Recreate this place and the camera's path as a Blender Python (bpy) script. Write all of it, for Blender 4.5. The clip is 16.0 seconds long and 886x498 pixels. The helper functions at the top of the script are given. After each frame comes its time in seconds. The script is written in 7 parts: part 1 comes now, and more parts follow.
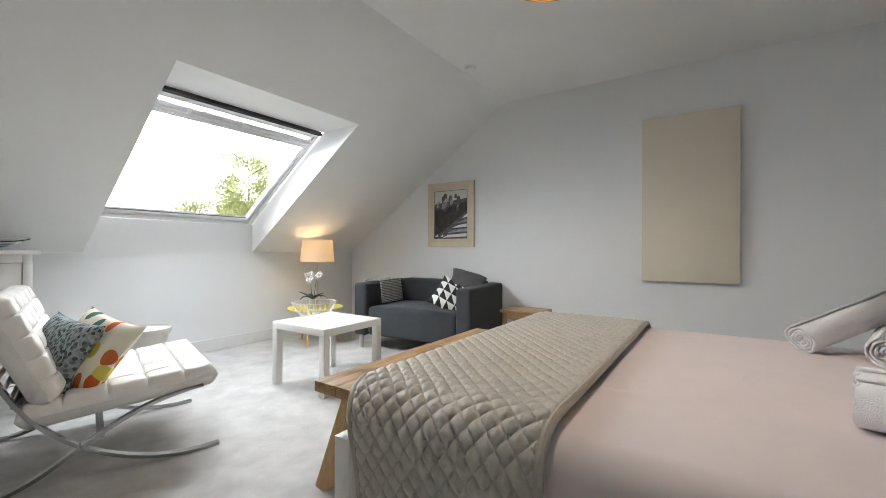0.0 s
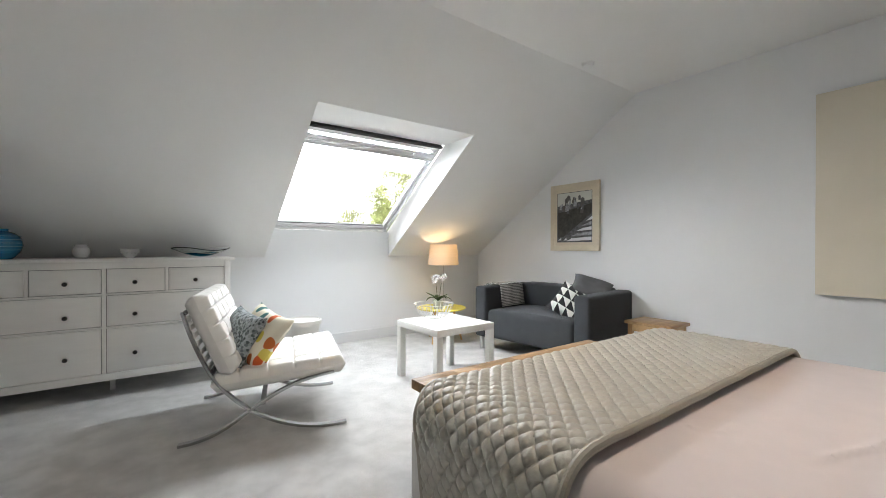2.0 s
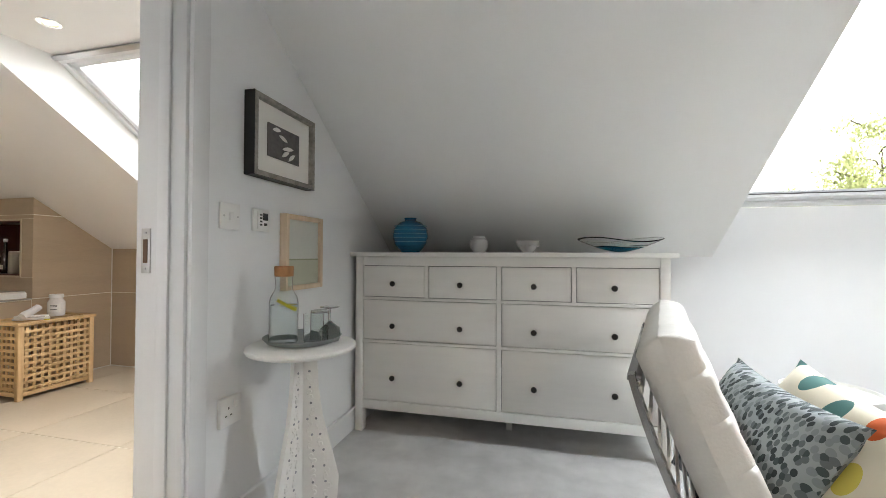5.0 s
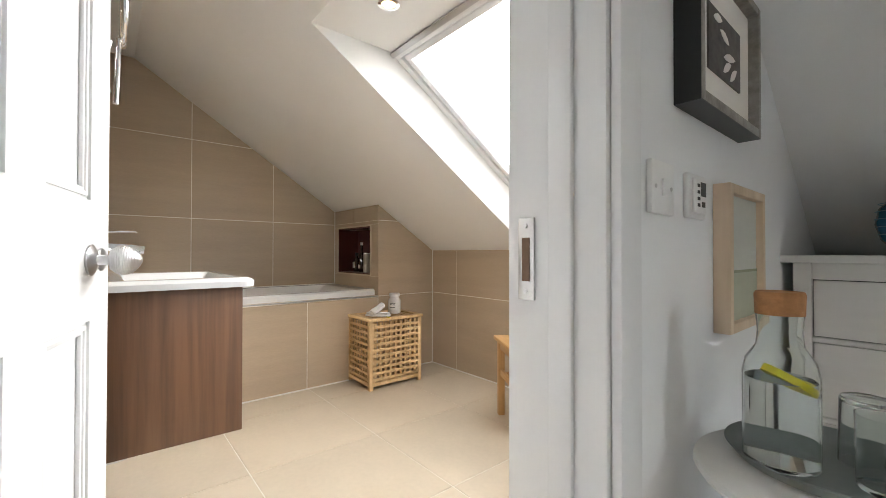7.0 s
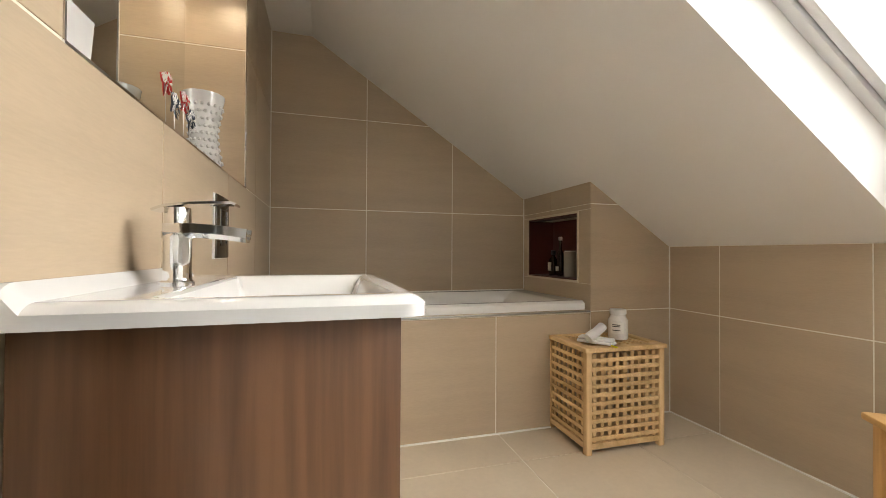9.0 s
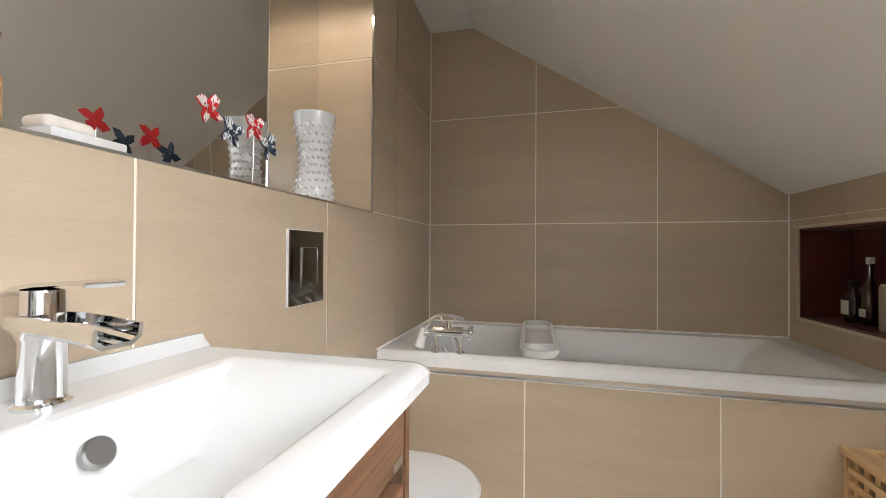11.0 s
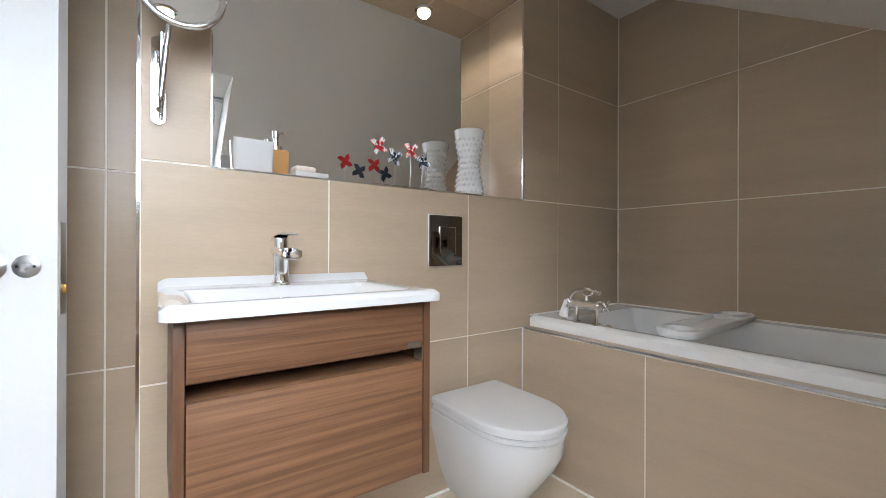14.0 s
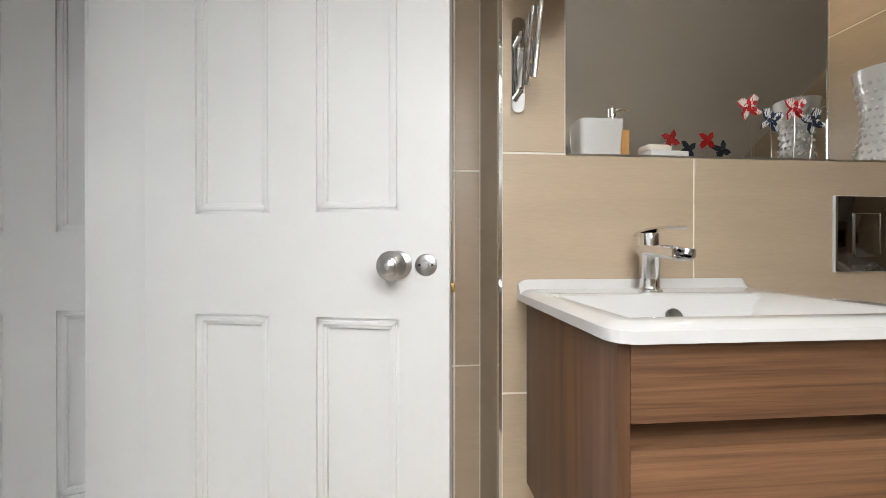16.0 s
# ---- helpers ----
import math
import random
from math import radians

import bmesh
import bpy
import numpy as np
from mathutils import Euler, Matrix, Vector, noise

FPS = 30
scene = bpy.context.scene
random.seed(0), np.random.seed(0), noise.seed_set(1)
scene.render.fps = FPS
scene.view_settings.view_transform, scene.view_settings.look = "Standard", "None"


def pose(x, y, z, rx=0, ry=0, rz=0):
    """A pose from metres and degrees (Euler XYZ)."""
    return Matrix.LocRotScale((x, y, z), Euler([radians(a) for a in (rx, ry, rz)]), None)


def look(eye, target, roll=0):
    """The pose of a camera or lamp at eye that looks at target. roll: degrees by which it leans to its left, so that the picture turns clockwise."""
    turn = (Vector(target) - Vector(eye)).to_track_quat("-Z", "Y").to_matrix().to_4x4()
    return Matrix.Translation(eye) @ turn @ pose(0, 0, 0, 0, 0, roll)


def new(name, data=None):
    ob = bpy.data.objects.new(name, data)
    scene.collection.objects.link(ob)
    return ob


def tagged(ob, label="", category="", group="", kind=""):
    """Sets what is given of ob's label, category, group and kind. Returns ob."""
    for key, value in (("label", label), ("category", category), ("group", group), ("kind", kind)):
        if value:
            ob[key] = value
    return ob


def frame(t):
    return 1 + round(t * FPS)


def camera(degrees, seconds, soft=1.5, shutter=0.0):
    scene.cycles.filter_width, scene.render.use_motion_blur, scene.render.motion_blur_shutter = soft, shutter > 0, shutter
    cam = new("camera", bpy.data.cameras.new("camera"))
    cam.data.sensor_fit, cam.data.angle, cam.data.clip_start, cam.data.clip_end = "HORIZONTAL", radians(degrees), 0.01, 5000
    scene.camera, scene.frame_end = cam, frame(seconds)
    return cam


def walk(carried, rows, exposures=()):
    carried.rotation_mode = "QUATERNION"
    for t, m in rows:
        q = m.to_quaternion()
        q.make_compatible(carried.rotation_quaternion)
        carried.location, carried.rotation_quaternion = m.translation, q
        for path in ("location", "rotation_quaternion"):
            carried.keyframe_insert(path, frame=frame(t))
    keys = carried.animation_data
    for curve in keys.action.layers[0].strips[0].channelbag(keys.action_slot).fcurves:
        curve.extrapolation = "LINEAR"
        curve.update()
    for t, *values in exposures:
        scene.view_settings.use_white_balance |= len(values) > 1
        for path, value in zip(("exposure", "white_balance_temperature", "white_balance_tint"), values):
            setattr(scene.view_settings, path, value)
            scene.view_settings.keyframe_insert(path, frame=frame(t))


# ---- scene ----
cam = camera(95.3, 16.0, soft=0.7)

PATH = [
    (0, (-0.081, 0.418, 0.978), (1.575, 1.539, 0.978), 0.3),
    (0.5, (-0.07, 0.308, 1.004), (1.461, 1.595, 1.004), 0.2),
    (1, (-0.046, 0.226, 1.025), (1.373, 1.635, 1.022), 0.2),
    (1.5, (-0.013, 0.173, 1.034), (1.288, 1.691, 1.031), 0.2),
    (2, (0.026, 0.208, 1.036), (1.2, 1.827, 1.028), 0.1),
    (2.5, (0.082, 0.364, 1.038), (1.09, 2.092, 1.024), 0.2),
    (3, (0.124, 0.623, 1.03), (0.927, 2.455, 1.018), 0.1),
    (3.2, (0.135, 0.741, 1.032), (0.847, 2.61, 1.016), 0.1),
    (5.3, (-0.109, 1.882, 0.936), (-0.789, 3.763, 0.976), 0.3),
    (5.5, (-0.186, 1.939, 0.936), (-0.993, 3.769, 0.972), 0.3),
    (6, (-0.374, 2.08, 0.949), (-1.482, 3.745, 0.973), 0.2),
    (6.5, (-0.546, 2.156, 0.957), (-1.9, 3.628, 0.98), 0.3),
    (7, (-0.741, 2.199, 0.96), (-2.277, 3.48, 0.98), 0.1),
    (7.5, (-0.965, 2.265, 0.94), (-2.631, 3.372, 0.955), 0.2),
    (8, (-1.182, 2.339, 0.926), (-2.95, 3.275, 0.942), 0.2),
    (8.5, (-1.364, 2.389, 0.927), (-3.214, 3.149, 0.948), 0.3),
    (9, (-1.564, 2.427, 0.939), (-3.485, 2.985, 0.96), 0.3),
    (9.5, (-1.735, 2.478, 0.962), (-3.707, 2.808, 0.984), 0.3),
    (9.7, (-1.782, 2.495, 0.967), (-3.768, 2.725, 0.991), 0.5),
    (11.8, (-2.119, 2.963, 1.098), (-3.896, 2.044, 1.107), -0.1),
    (12, (-2.127, 3.023, 1.094), (-3.853, 2.014, 1.102), -0.1),
    (12.5, (-2.129, 3.182, 1.071), (-3.716, 1.965, 1.08), 0.1),
    (13, (-2.11, 3.306, 1.052), (-3.555, 1.923, 1.055), 0.2),
    (13.5, (-2.096, 3.374, 1.017), (-3.399, 1.857, 1.018), 0.2),
    (14, (-2.076, 3.389, 0.984), (-3.233, 1.757, 0.986), 0.2),
    (14.5, (-2.04, 3.363, 0.96), (-3.015, 1.617, 0.966), 0.1),
    (15, (-1.979, 3.294, 0.96), (-2.735, 1.442, 0.968), 0.1),
    (15.5, (-1.907, 3.189, 0.97), (-2.387, 1.248, 0.973), -0.0),
    (16, (-1.809, 3.056, 0.981), (-1.994, 1.065, 0.977), 0.0),
]
EXPOSURES = [(0, 0.15, 6550, 10), (3.2, 0.42, 6550, 10), (5.3, 0.75, 6650, 10), (6, 0.98, 6400, 10), (6.5, 0.85, 6600, 10), (7.5, 0.36, 6700, 10), (8, 0.05, 6900, 10), (8.5, 0.17, 7050, 10), (9, 0.38, 7200, 10), (9.5, 0.5, 6200, 10), (12, 0.42, 6500, 10), (13, 0.3, 5700, 10), (13.5, 0.3, 5650, 10), (14, 0.2, 5950, 10), (14.5, 0.1, 6500, 10), (15, -0.05, 6800, 10), (16, -0.12, 6700, 10)]
walk(cam, [(t, look(eye, target, roll)) for t, eye, target, roll in PATH], EXPOSURES)

# ---- world, sun, large lights ----
world = bpy.data.worlds.new("world")
scene.world = world
world.use_nodes = True
wn = world.node_tree
sky = wn.nodes.new("ShaderNodeTexSky")
sky.sky_type, sky.sun_disc = "NISHITA", False
sky.sun_elevation, sky.sun_rotation = radians(25), radians(199)
sky.dust_density, sky.air_density = 4.0, 1.0
grey = wn.nodes.new("ShaderNodeHueSaturation")
grey.inputs["Saturation"].default_value = 0.28
wn.links.new(sky.outputs[0], grey.inputs["Color"])
wn.links.new(grey.outputs[0], wn.nodes["Background"].inputs["Color"])
wn.nodes["Background"].inputs["Strength"].default_value = 0.15


def lamp(name, kind, m, power, colour=(1, 1, 1), size=0.1, size_y=None, spot=None):
    d = bpy.data.lights.new(name, kind)
    d.energy, d.color = power, colour
    if kind == "AREA":
        d.size = size
        if size_y:
            d.shape, d.size_y = "RECTANGLE", size_y
    elif kind == "SUN":
        d.angle = size
    else:
        d.shadow_soft_size = size
    if spot:
        d.spot_size, d.spot_blend = radians(spot), 0.6
    ob = new(name, d)
    ob.matrix_world = m
    return ob


lamp("sun", "SUN", look((-14, -40, 20), (0, 0, 0)), 1.5, (1.0, 0.96, 0.9), radians(10))
# soft daylight that falls through the two roof windows
lamp("bedroom_skylight", "AREA", look((1.596, 3.541, 1.887), (1.596, 2.973, 1.064)), 32, (0.86, 0.935, 1.0), 1.22, 0.38).data.spread = radians(158)
lamp("bathroom_skylight", "AREA", look((-1.796, 3.853, 1.649), (-1.796, 3.305, 0.812)), 5.5, (0.92, 0.96, 1.0), 1.0, 1.08).data.spread = radians(150)
# lamps of the place
lamp("pendant_bulb", "POINT", pose(1.33, 0.90, 2.052), 24, (1.0, 0.92, 0.82), 0.04)
lamp("table_lamp_bulb", "POINT", pose(2.77, 3.985, 0.97), 1.5, (1.0, 0.70, 0.38), 0.035)
lamp("niche_downlight", "SPOT", look((-3.12, 1.985, 2.125), (-3.12, 1.99, 0)), 7, (1.0, 0.84, 0.64), 0.03, None, 150)
lamp("window_downlight", "SPOT", look((-2.1, 3.05, 1.93), (-2.1, 3.05, 0)), 6, (1.0, 0.88, 0.74), 0.03, None, 140)


# ---- materials ----
def nodes_of(name):
    m = bpy.data.materials.new(name)
    m.use_nodes = True
    nt = m.node_tree
    return m, nt, nt.nodes["Principled BSDF"]


def mat(name, colour, rough=0.5, metal=0.0, vary=0.06, scale=6.0, bump=0.0, bscale=80.0, stretch=(1, 1, 1), per=0.0, coat=0.0, sheen=0.0):
    """A surface with colour variation at two scales, fine relief and, with per, a change of tone from piece to piece."""
    m, nt, b = nodes_of(name)
    N, L = nt.nodes.new, nt.links.new
    tc, mp = N("ShaderNodeTexCoord"), N("ShaderNodeMapping")
    mp.inputs["Scale"].default_value = stretch
    L(tc.outputs["Object"], mp.inputs["Vector"])
    big, fine = N("ShaderNodeTexNoise"), N("ShaderNodeTexNoise")
    big.inputs["Scale"].default_value, big.inputs["Detail"].default_value, big.inputs["Roughness"].default_value = scale, 8, 0.58
    fine.inputs["Scale"].default_value, fine.inputs["Detail"].default_value = bscale, 3
    L(mp.outputs[0], big.inputs["Vector"])
    L(mp.outputs[0], fine.inputs["Vector"])
    add = N("ShaderNodeMath")
    add.operation = "MULTIPLY_ADD"
    L(fine.outputs["Fac"], add.inputs[0])
    add.inputs[1].default_value = 0.4
    L(big.outputs["Fac"], add.inputs[2])
    last = add
    if per:
        oi, pm = N("ShaderNodeObjectInfo"), N("ShaderNodeMath")
        pm.operation = "MULTIPLY_ADD"
        L(oi.outputs["Random"], pm.inputs[0])
        pm.inputs[1].default_value = per
        L(add.outputs[0], pm.inputs[2])
        last = pm
    r = N("ShaderNodeValToRGB")
    lo, hi = 1 - vary * 1.6, 1 + vary
    r.color_ramp.elements[0].position, r.color_ramp.elements[1].position = 0.35, 1.05 + per * 0.5
    r.color_ramp.elements[0].color = (*[c * lo for c in colour], 1)
    r.color_ramp.elements[1].color = (*[min(1, c * hi) for c in colour], 1)
    L(last.outputs[0], r.inputs[0])
    L(r.outputs[0], b.inputs["Base Color"])
    b.inputs["Roughness"].default_value, b.inputs["Metallic"].default_value = rough, metal
    b.inputs["Coat Weight"].default_value = coat
    b.inputs["Sheen Weight"].default_value = sheen
    if bump:
        bp = N("ShaderNodeBump")
        bp.inputs["Strength"].default_value, bp.inputs["Distance"].default_value = bump, 0.004
        L(fine.outputs["Fac"], bp.inputs["Height"])
        L(bp.outputs[0], b.inputs["Normal"])
    return m


def wood(name, dark, light, axis=0, rough=0.45, scale=9.0, run=0.07):
    """Wood whose grain runs along the object's axis 0, 1 or 2."""
    m, nt, b = nodes_of(name)
    N, L = nt.nodes.new, nt.links.new
    tc, mp, oi = N("ShaderNodeTexCoord"), N("ShaderNodeMapping"), N("ShaderNodeObjectInfo")
    st = [scale] * 3
    st[axis] = scale * run
    mp.inputs["Scale"].default_value = st
    L(tc.outputs["Object"], mp.inputs["Vector"])
    L(oi.outputs["Random"], mp.inputs["Location"])
    n1, n2 = N("ShaderNodeTexNoise"), N("ShaderNodeTexNoise")
    n1.inputs["Scale"].default_value, n1.inputs["Detail"].default_value, n1.inputs["Distortion"].default_value = 1.6, 8, 0.45
    n2.inputs["Scale"].default_value, n2.inputs["Detail"].default_value = 9, 4
    L(mp.outputs[0], n1.inputs["Vector"])
    L(mp.outputs[0], n2.inputs["Vector"])
    mx = N("ShaderNodeMath")
    mx.operation = "MULTIPLY_ADD"
    L(n2.outputs["Fac"], mx.inputs[0])
    mx.inputs[1].default_value = 0.45
    L(n1.outputs["Fac"], mx.inputs[2])
    tone = N("ShaderNodeMath")
    tone.operation = "MULTIPLY_ADD"
    L(oi.outputs["Random"], tone.inputs[0])
    tone.inputs[1].default_value = 0.16
    L(mx.outputs[0], tone.inputs[2])
    r = N("ShaderNodeValToRGB")
    r.color_ramp.elements[0].position, r.color_ramp.elements[1].position = 0.54, 1.05
    r.color_ramp.elements[0].color, r.color_ramp.elements[1].color = (*dark, 1), (*light, 1)
    L(tone.outputs[0], r.inputs[0])
    L(r.outputs[0], b.inputs["Base Color"])
    b.inputs["Roughness"].default_value = rough
    bp = N("ShaderNodeBump")
    bp.inputs["Strength"].default_value, bp.inputs["Distance"].default_value = 0.15, 0.002
    L(mx.outputs[0], bp.inputs["Height"])
    L(bp.outputs[0], b.inputs["Normal"])
    return m


def glow(name, colour, strength):
    m, nt, b = nodes_of(name)
    b.inputs["Base Color"].default_value = (*colour, 1)
    b.inputs["Emission Color"].default_value = (*colour, 1)
    b.inputs["Emission Strength"].default_value = strength
    return m


def glass(name, colour=(1, 1, 1), ior=1.45, rough=0.0):
    m, nt, b = nodes_of(name)
    b.inputs["Base Color"].default_value = (*colour, 1)
    b.inputs["Transmission Weight"].default_value = 1.0
    b.inputs["Roughness"].default_value, b.inputs["IOR"].default_value = rough, ior
    return m


def triangles_cloth(name, a, c, k):
    """Cloth printed with rows of two-tone triangles."""
    m, nt, b = nodes_of(name)
    N, L = nt.nodes.new, nt.links.new
    tc, sp = N("ShaderNodeTexCoord"), N("ShaderNodeSeparateXYZ")
    L(tc.outputs["Object"], sp.inputs[0])

    def math_node(op, *ins):
        n = N("ShaderNodeMath")
        n.operation = op
        for i, v in enumerate(ins):
            if isinstance(v, (int, float)):
                n.inputs[i].default_value = v
            else:
                L(v, n.inputs[i])
        return n.outputs[0]
    fx = math_node("FRACT", math_node("MULTIPLY", sp.outputs["X"], k))
    fz = math_node("FRACT", math_node("MULTIPLY", sp.outputs["Y"], k))
    tri = math_node("GREATER_THAN", math_node("ADD", fx, fz), 1.0)
    mx = N("ShaderNodeMix")
    mx.data_type = "RGBA"
    L(tri, mx.inputs[0])
    mx.inputs[6].default_value, mx.inputs[7].default_value = (*a, 1), (*c, 1)
    L(mx.outputs[2], b.inputs["Base Color"])
    b.inputs["Roughness"].default_value = 0.9
    return m


def motif_cloth(name, base, colours, scale, spread):
    """Cloth with scattered printed leaf motifs."""
    m, nt, b = nodes_of(name)
    N, L = nt.nodes.new, nt.links.new
    tc, mp, v = N("ShaderNodeTexCoord"), N("ShaderNodeMapping"), N("ShaderNodeTexVoronoi")
    mp.inputs["Scale"].default_value = (2.0, 1.0, 1.0)
    mp.inputs["Rotation"].default_value = (0, 0, 0.6)
    L(tc.outputs["Object"], mp.inputs[0])
    L(mp.outputs[0], v.inputs["Vector"])
    v.voronoi_dimensions = "2D"
    v.inputs["Scale"].default_value = scale
    lt = N("ShaderNodeMath")
    lt.operation = "LESS_THAN"
    L(v.outputs["Distance"], lt.inputs[0])
    lt.inputs[1].default_value = spread
    r = N("ShaderNodeValToRGB")
    r.color_ramp.interpolation = "CONSTANT"
    for i, c in enumerate(colours):
        e = r.color_ramp.elements[i] if i < 2 else r.color_ramp.elements.new(i / len(colours))
        e.position, e.color = i / len(colours), (*c, 1)
    sp = N("ShaderNodeSeparateColor")
    L(v.outputs["Color"], sp.inputs[0])
    L(sp.outputs[0], r.inputs[0])
    mx = N("ShaderNodeMix")
    mx.data_type = "RGBA"
    L(lt.outputs[0], mx.inputs[0])
    mx.inputs[6].default_value = (*base, 1)
    L(r.outputs[0], mx.inputs[7])
    L(mx.outputs[2], b.inputs["Base Color"])
    b.inputs["Roughness"].default_value = 0.9
    return m


def striped_cloth(name, a, c, k):
    m, nt, b = nodes_of(name)
    N, L = nt.nodes.new, nt.links.new
    tc, w, r = N("ShaderNodeTexCoord"), N("ShaderNodeTexWave"), N("ShaderNodeValToRGB")
    w.inputs["Scale"].default_value = k
    w.inputs["Distortion"].default_value = 1.0
    w.bands_direction = "Y"
    L(tc.outputs["Object"], w.inputs["Vector"])
    r.color_ramp.elements[0].color, r.color_ramp.elements[1].color = (*a, 1), (*c, 1)
    r.color_ramp.elements[0].position, r.color_ramp.elements[1].position = 0.45, 0.6
    L(w.outputs["Fac"], r.inputs[0])
    L(r.outputs[0], b.inputs["Base Color"])
    b.inputs["Roughness"].default_value = 0.95
    return m


PAINT = mat("wall_paint", (0.80, 0.81, 0.82), 0.85, vary=0.02, scale=2, bump=0.05, bscale=260)
CEIL = mat("ceiling_paint", (0.82, 0.82, 0.81), 0.9, vary=0.02, scale=2, bump=0.05, bscale=260)
BATHCEIL = mat("bathroom_ceiling_paint", (0.84, 0.825, 0.80), 0.85, vary=0.02, scale=2, bump=0.04, bscale=240)
GLOSS = mat("white_gloss_paint", (0.73, 0.735, 0.74), 0.42, vary=0.02, scale=4, bump=0.03, bscale=120)
DRESSW = mat("white_stained_furniture", (0.80, 0.785, 0.755), 0.45, vary=0.03, scale=5, bump=0.05, bscale=150, stretch=(1, 6, 6))
LACKW = mat("white_foil", (0.76, 0.75, 0.72), 0.35, vary=0.015, scale=4)
CARPET = mat("grey_carpet", (0.56, 0.545, 0.53), 1.0, vary=0.20, scale=6.5, bump=0.9, bscale=420, sheen=0.2)
TILE = mat("tan_porcelain_tile", (0.49, 0.388, 0.280), 0.32, vary=0.10, scale=2.2, bump=0.02, bscale=60, stretch=(0.6, 0.6, 4.5), per=0.25)
FTILE = mat("beige_floor_tile", (0.62, 0.525, 0.405), 0.38, vary=0.07, scale=2.4, bump=0.02, bscale=50, per=0.2)
GROUT = mat("cream_grout", (0.88, 0.84, 0.76), 0.9, vary=0.04, scale=20)
CHROME = mat("chrome", (0.82, 0.83, 0.84), 0.07, 1.0, vary=0.01)
STEEL = mat("brushed_steel", (0.58, 0.58, 0.57), 0.28, 1.0, vary=0.04, bscale=300)
SATIN = mat("satin_chrome", (0.54, 0.54, 0.55), 0.28, 1.0, vary=0.02)
BRASS = mat("brass", (0.55, 0.36, 0.13), 0.3, 1.0, vary=0.05)
GOLD = mat("pierced_gold_metal", (0.22, 0.085, 0.012), 0.4, 1.0, vary=0.25, scale=40, bump=0.6, bscale=60)
CERAMIC = mat("white_ceramic", (0.70, 0.70, 0.70), 0.08, vary=0.01, scale=3, coat=0.5)
# bath white lifted above the basin's to make up for dim light there
ACRYLICLIT = mat("white_bath_acrylic_lightened", (0.87, 0.87, 0.865), 0.12, vary=0.01, scale=3, coat=0.3)
PLASTIC = mat("white_plastic", (0.80, 0.80, 0.79), 0.35, vary=0.015)
BLACK = mat("black_plastic", (0.015, 0.015, 0.016), 0.4)
DARKKNOB = mat("dark_bronze", (0.035, 0.03, 0.027), 0.4, 0.6)
LEATHER = mat("white_leather", (0.76, 0.74, 0.70), 0.42, vary=0.05, scale=7, bump=0.25, bscale=180)
SOFA = mat("charcoal_fabric", (0.034, 0.037, 0.042), 0.9, vary=0.14, scale=8, bump=0.5, bscale=500, sheen=0.06)
GREYC = mat("grey_cushion_cloth", (0.11, 0.11, 0.115), 0.95, vary=0.1, bump=0.4, bscale=400)
SHEET = mat("pale_pink_sheet", (0.79, 0.70, 0.685), 0.85, vary=0.04, scale=3, bump=0.12, bscale=14)
QUILT = mat("taupe_satin_quilt", (0.50, 0.475, 0.41), 0.42, vary=0.08, scale=10, bump=0.3, bscale=110, sheen=0.25)
PIPING = mat("quilt_binding", (0.42, 0.385, 0.32), 0.6, vary=0.06, bump=0.3, bscale=200)
TOWEL = mat("white_towel", (0.82, 0.81, 0.82), 1.0, vary=0.04, scale=20, bump=0.8, bscale=350)
OAK = wood("oiled_oak", (0.23, 0.125, 0.05), (0.50, 0.32, 0.15), 0, 0.45, 8)
OAKZ = wood("oiled_oak_upright", (0.26, 0.14, 0.055), (0.52, 0.33, 0.155), 2, 0.45, 8)
PINE = wood("orange_pine", (0.50, 0.26, 0.085), (0.72, 0.44, 0.19), 0, 0.45, 9)
PINEZ = wood("orange_pine_upright", (0.50, 0.26, 0.085), (0.72, 0.44, 0.19), 2, 0.45, 9)
ACACIA = wood("honey_slats", (0.54, 0.34, 0.15), (0.78, 0.55, 0.30), 0, 0.5, 10)
ACACIAZ = wood("honey_uprights", (0.54, 0.34, 0.15), (0.78, 0.55, 0.30), 2, 0.5, 10)
WALNUT = wood("walnut_veneer", (0.10, 0.045, 0.022), (0.25, 0.128, 0.066), 0, 0.4, 60, 0.018)
CAPM = mat("brushed_grey_metal", (0.36, 0.36, 0.35), 0.35, 1.0)
DARKCHROME = mat("polished_steel_strip", (0.38, 0.38, 0.38), 0.12, 1.0)
# same walnut with upright grain, darkened for the shade on the vanity's sides
WALNUTZSHADE = wood("walnut_veneer_upright_shaded", (0.045, 0.020, 0.010), (0.17, 0.082, 0.040), 2, 0.4, 9, 0.045)
CREAMFR = mat("cream_frame_paint", (0.66, 0.58, 0.45), 0.5, vary=0.06, scale=10)
PALEWOOD = wood("pale_birch", (0.52, 0.38, 0.25), (0.72, 0.57, 0.42), 2, 0.5, 8)
SILVERFR = mat("worn_silver_frame", (0.30, 0.28, 0.25), 0.45, 0.4, vary=0.35, scale=30, bump=0.3, bscale=80)
MOUNT = mat("white_mount_card", (0.78, 0.76, 0.72), 0.9, vary=0.01)
PANEL = mat("cream_heating_panel", (0.70, 0.635, 0.52), 0.75, vary=0.02, scale=3, bump=0.2, bscale=500)
TEALGL = mat("blue_glazed_pottery", (0.006, 0.14, 0.27), 0.22, vary=0.35, scale=5, stretch=(1, 1, 8), coat=0.4)
BLUEGL = glass("blue_glass", (0.03, 0.36, 0.55), 1.3)
CLEAR = glass("clear_glass", (0.93, 0.96, 0.95), 1.3)
WATER = glass("still_water", (0.95, 0.97, 0.97), 1.2)
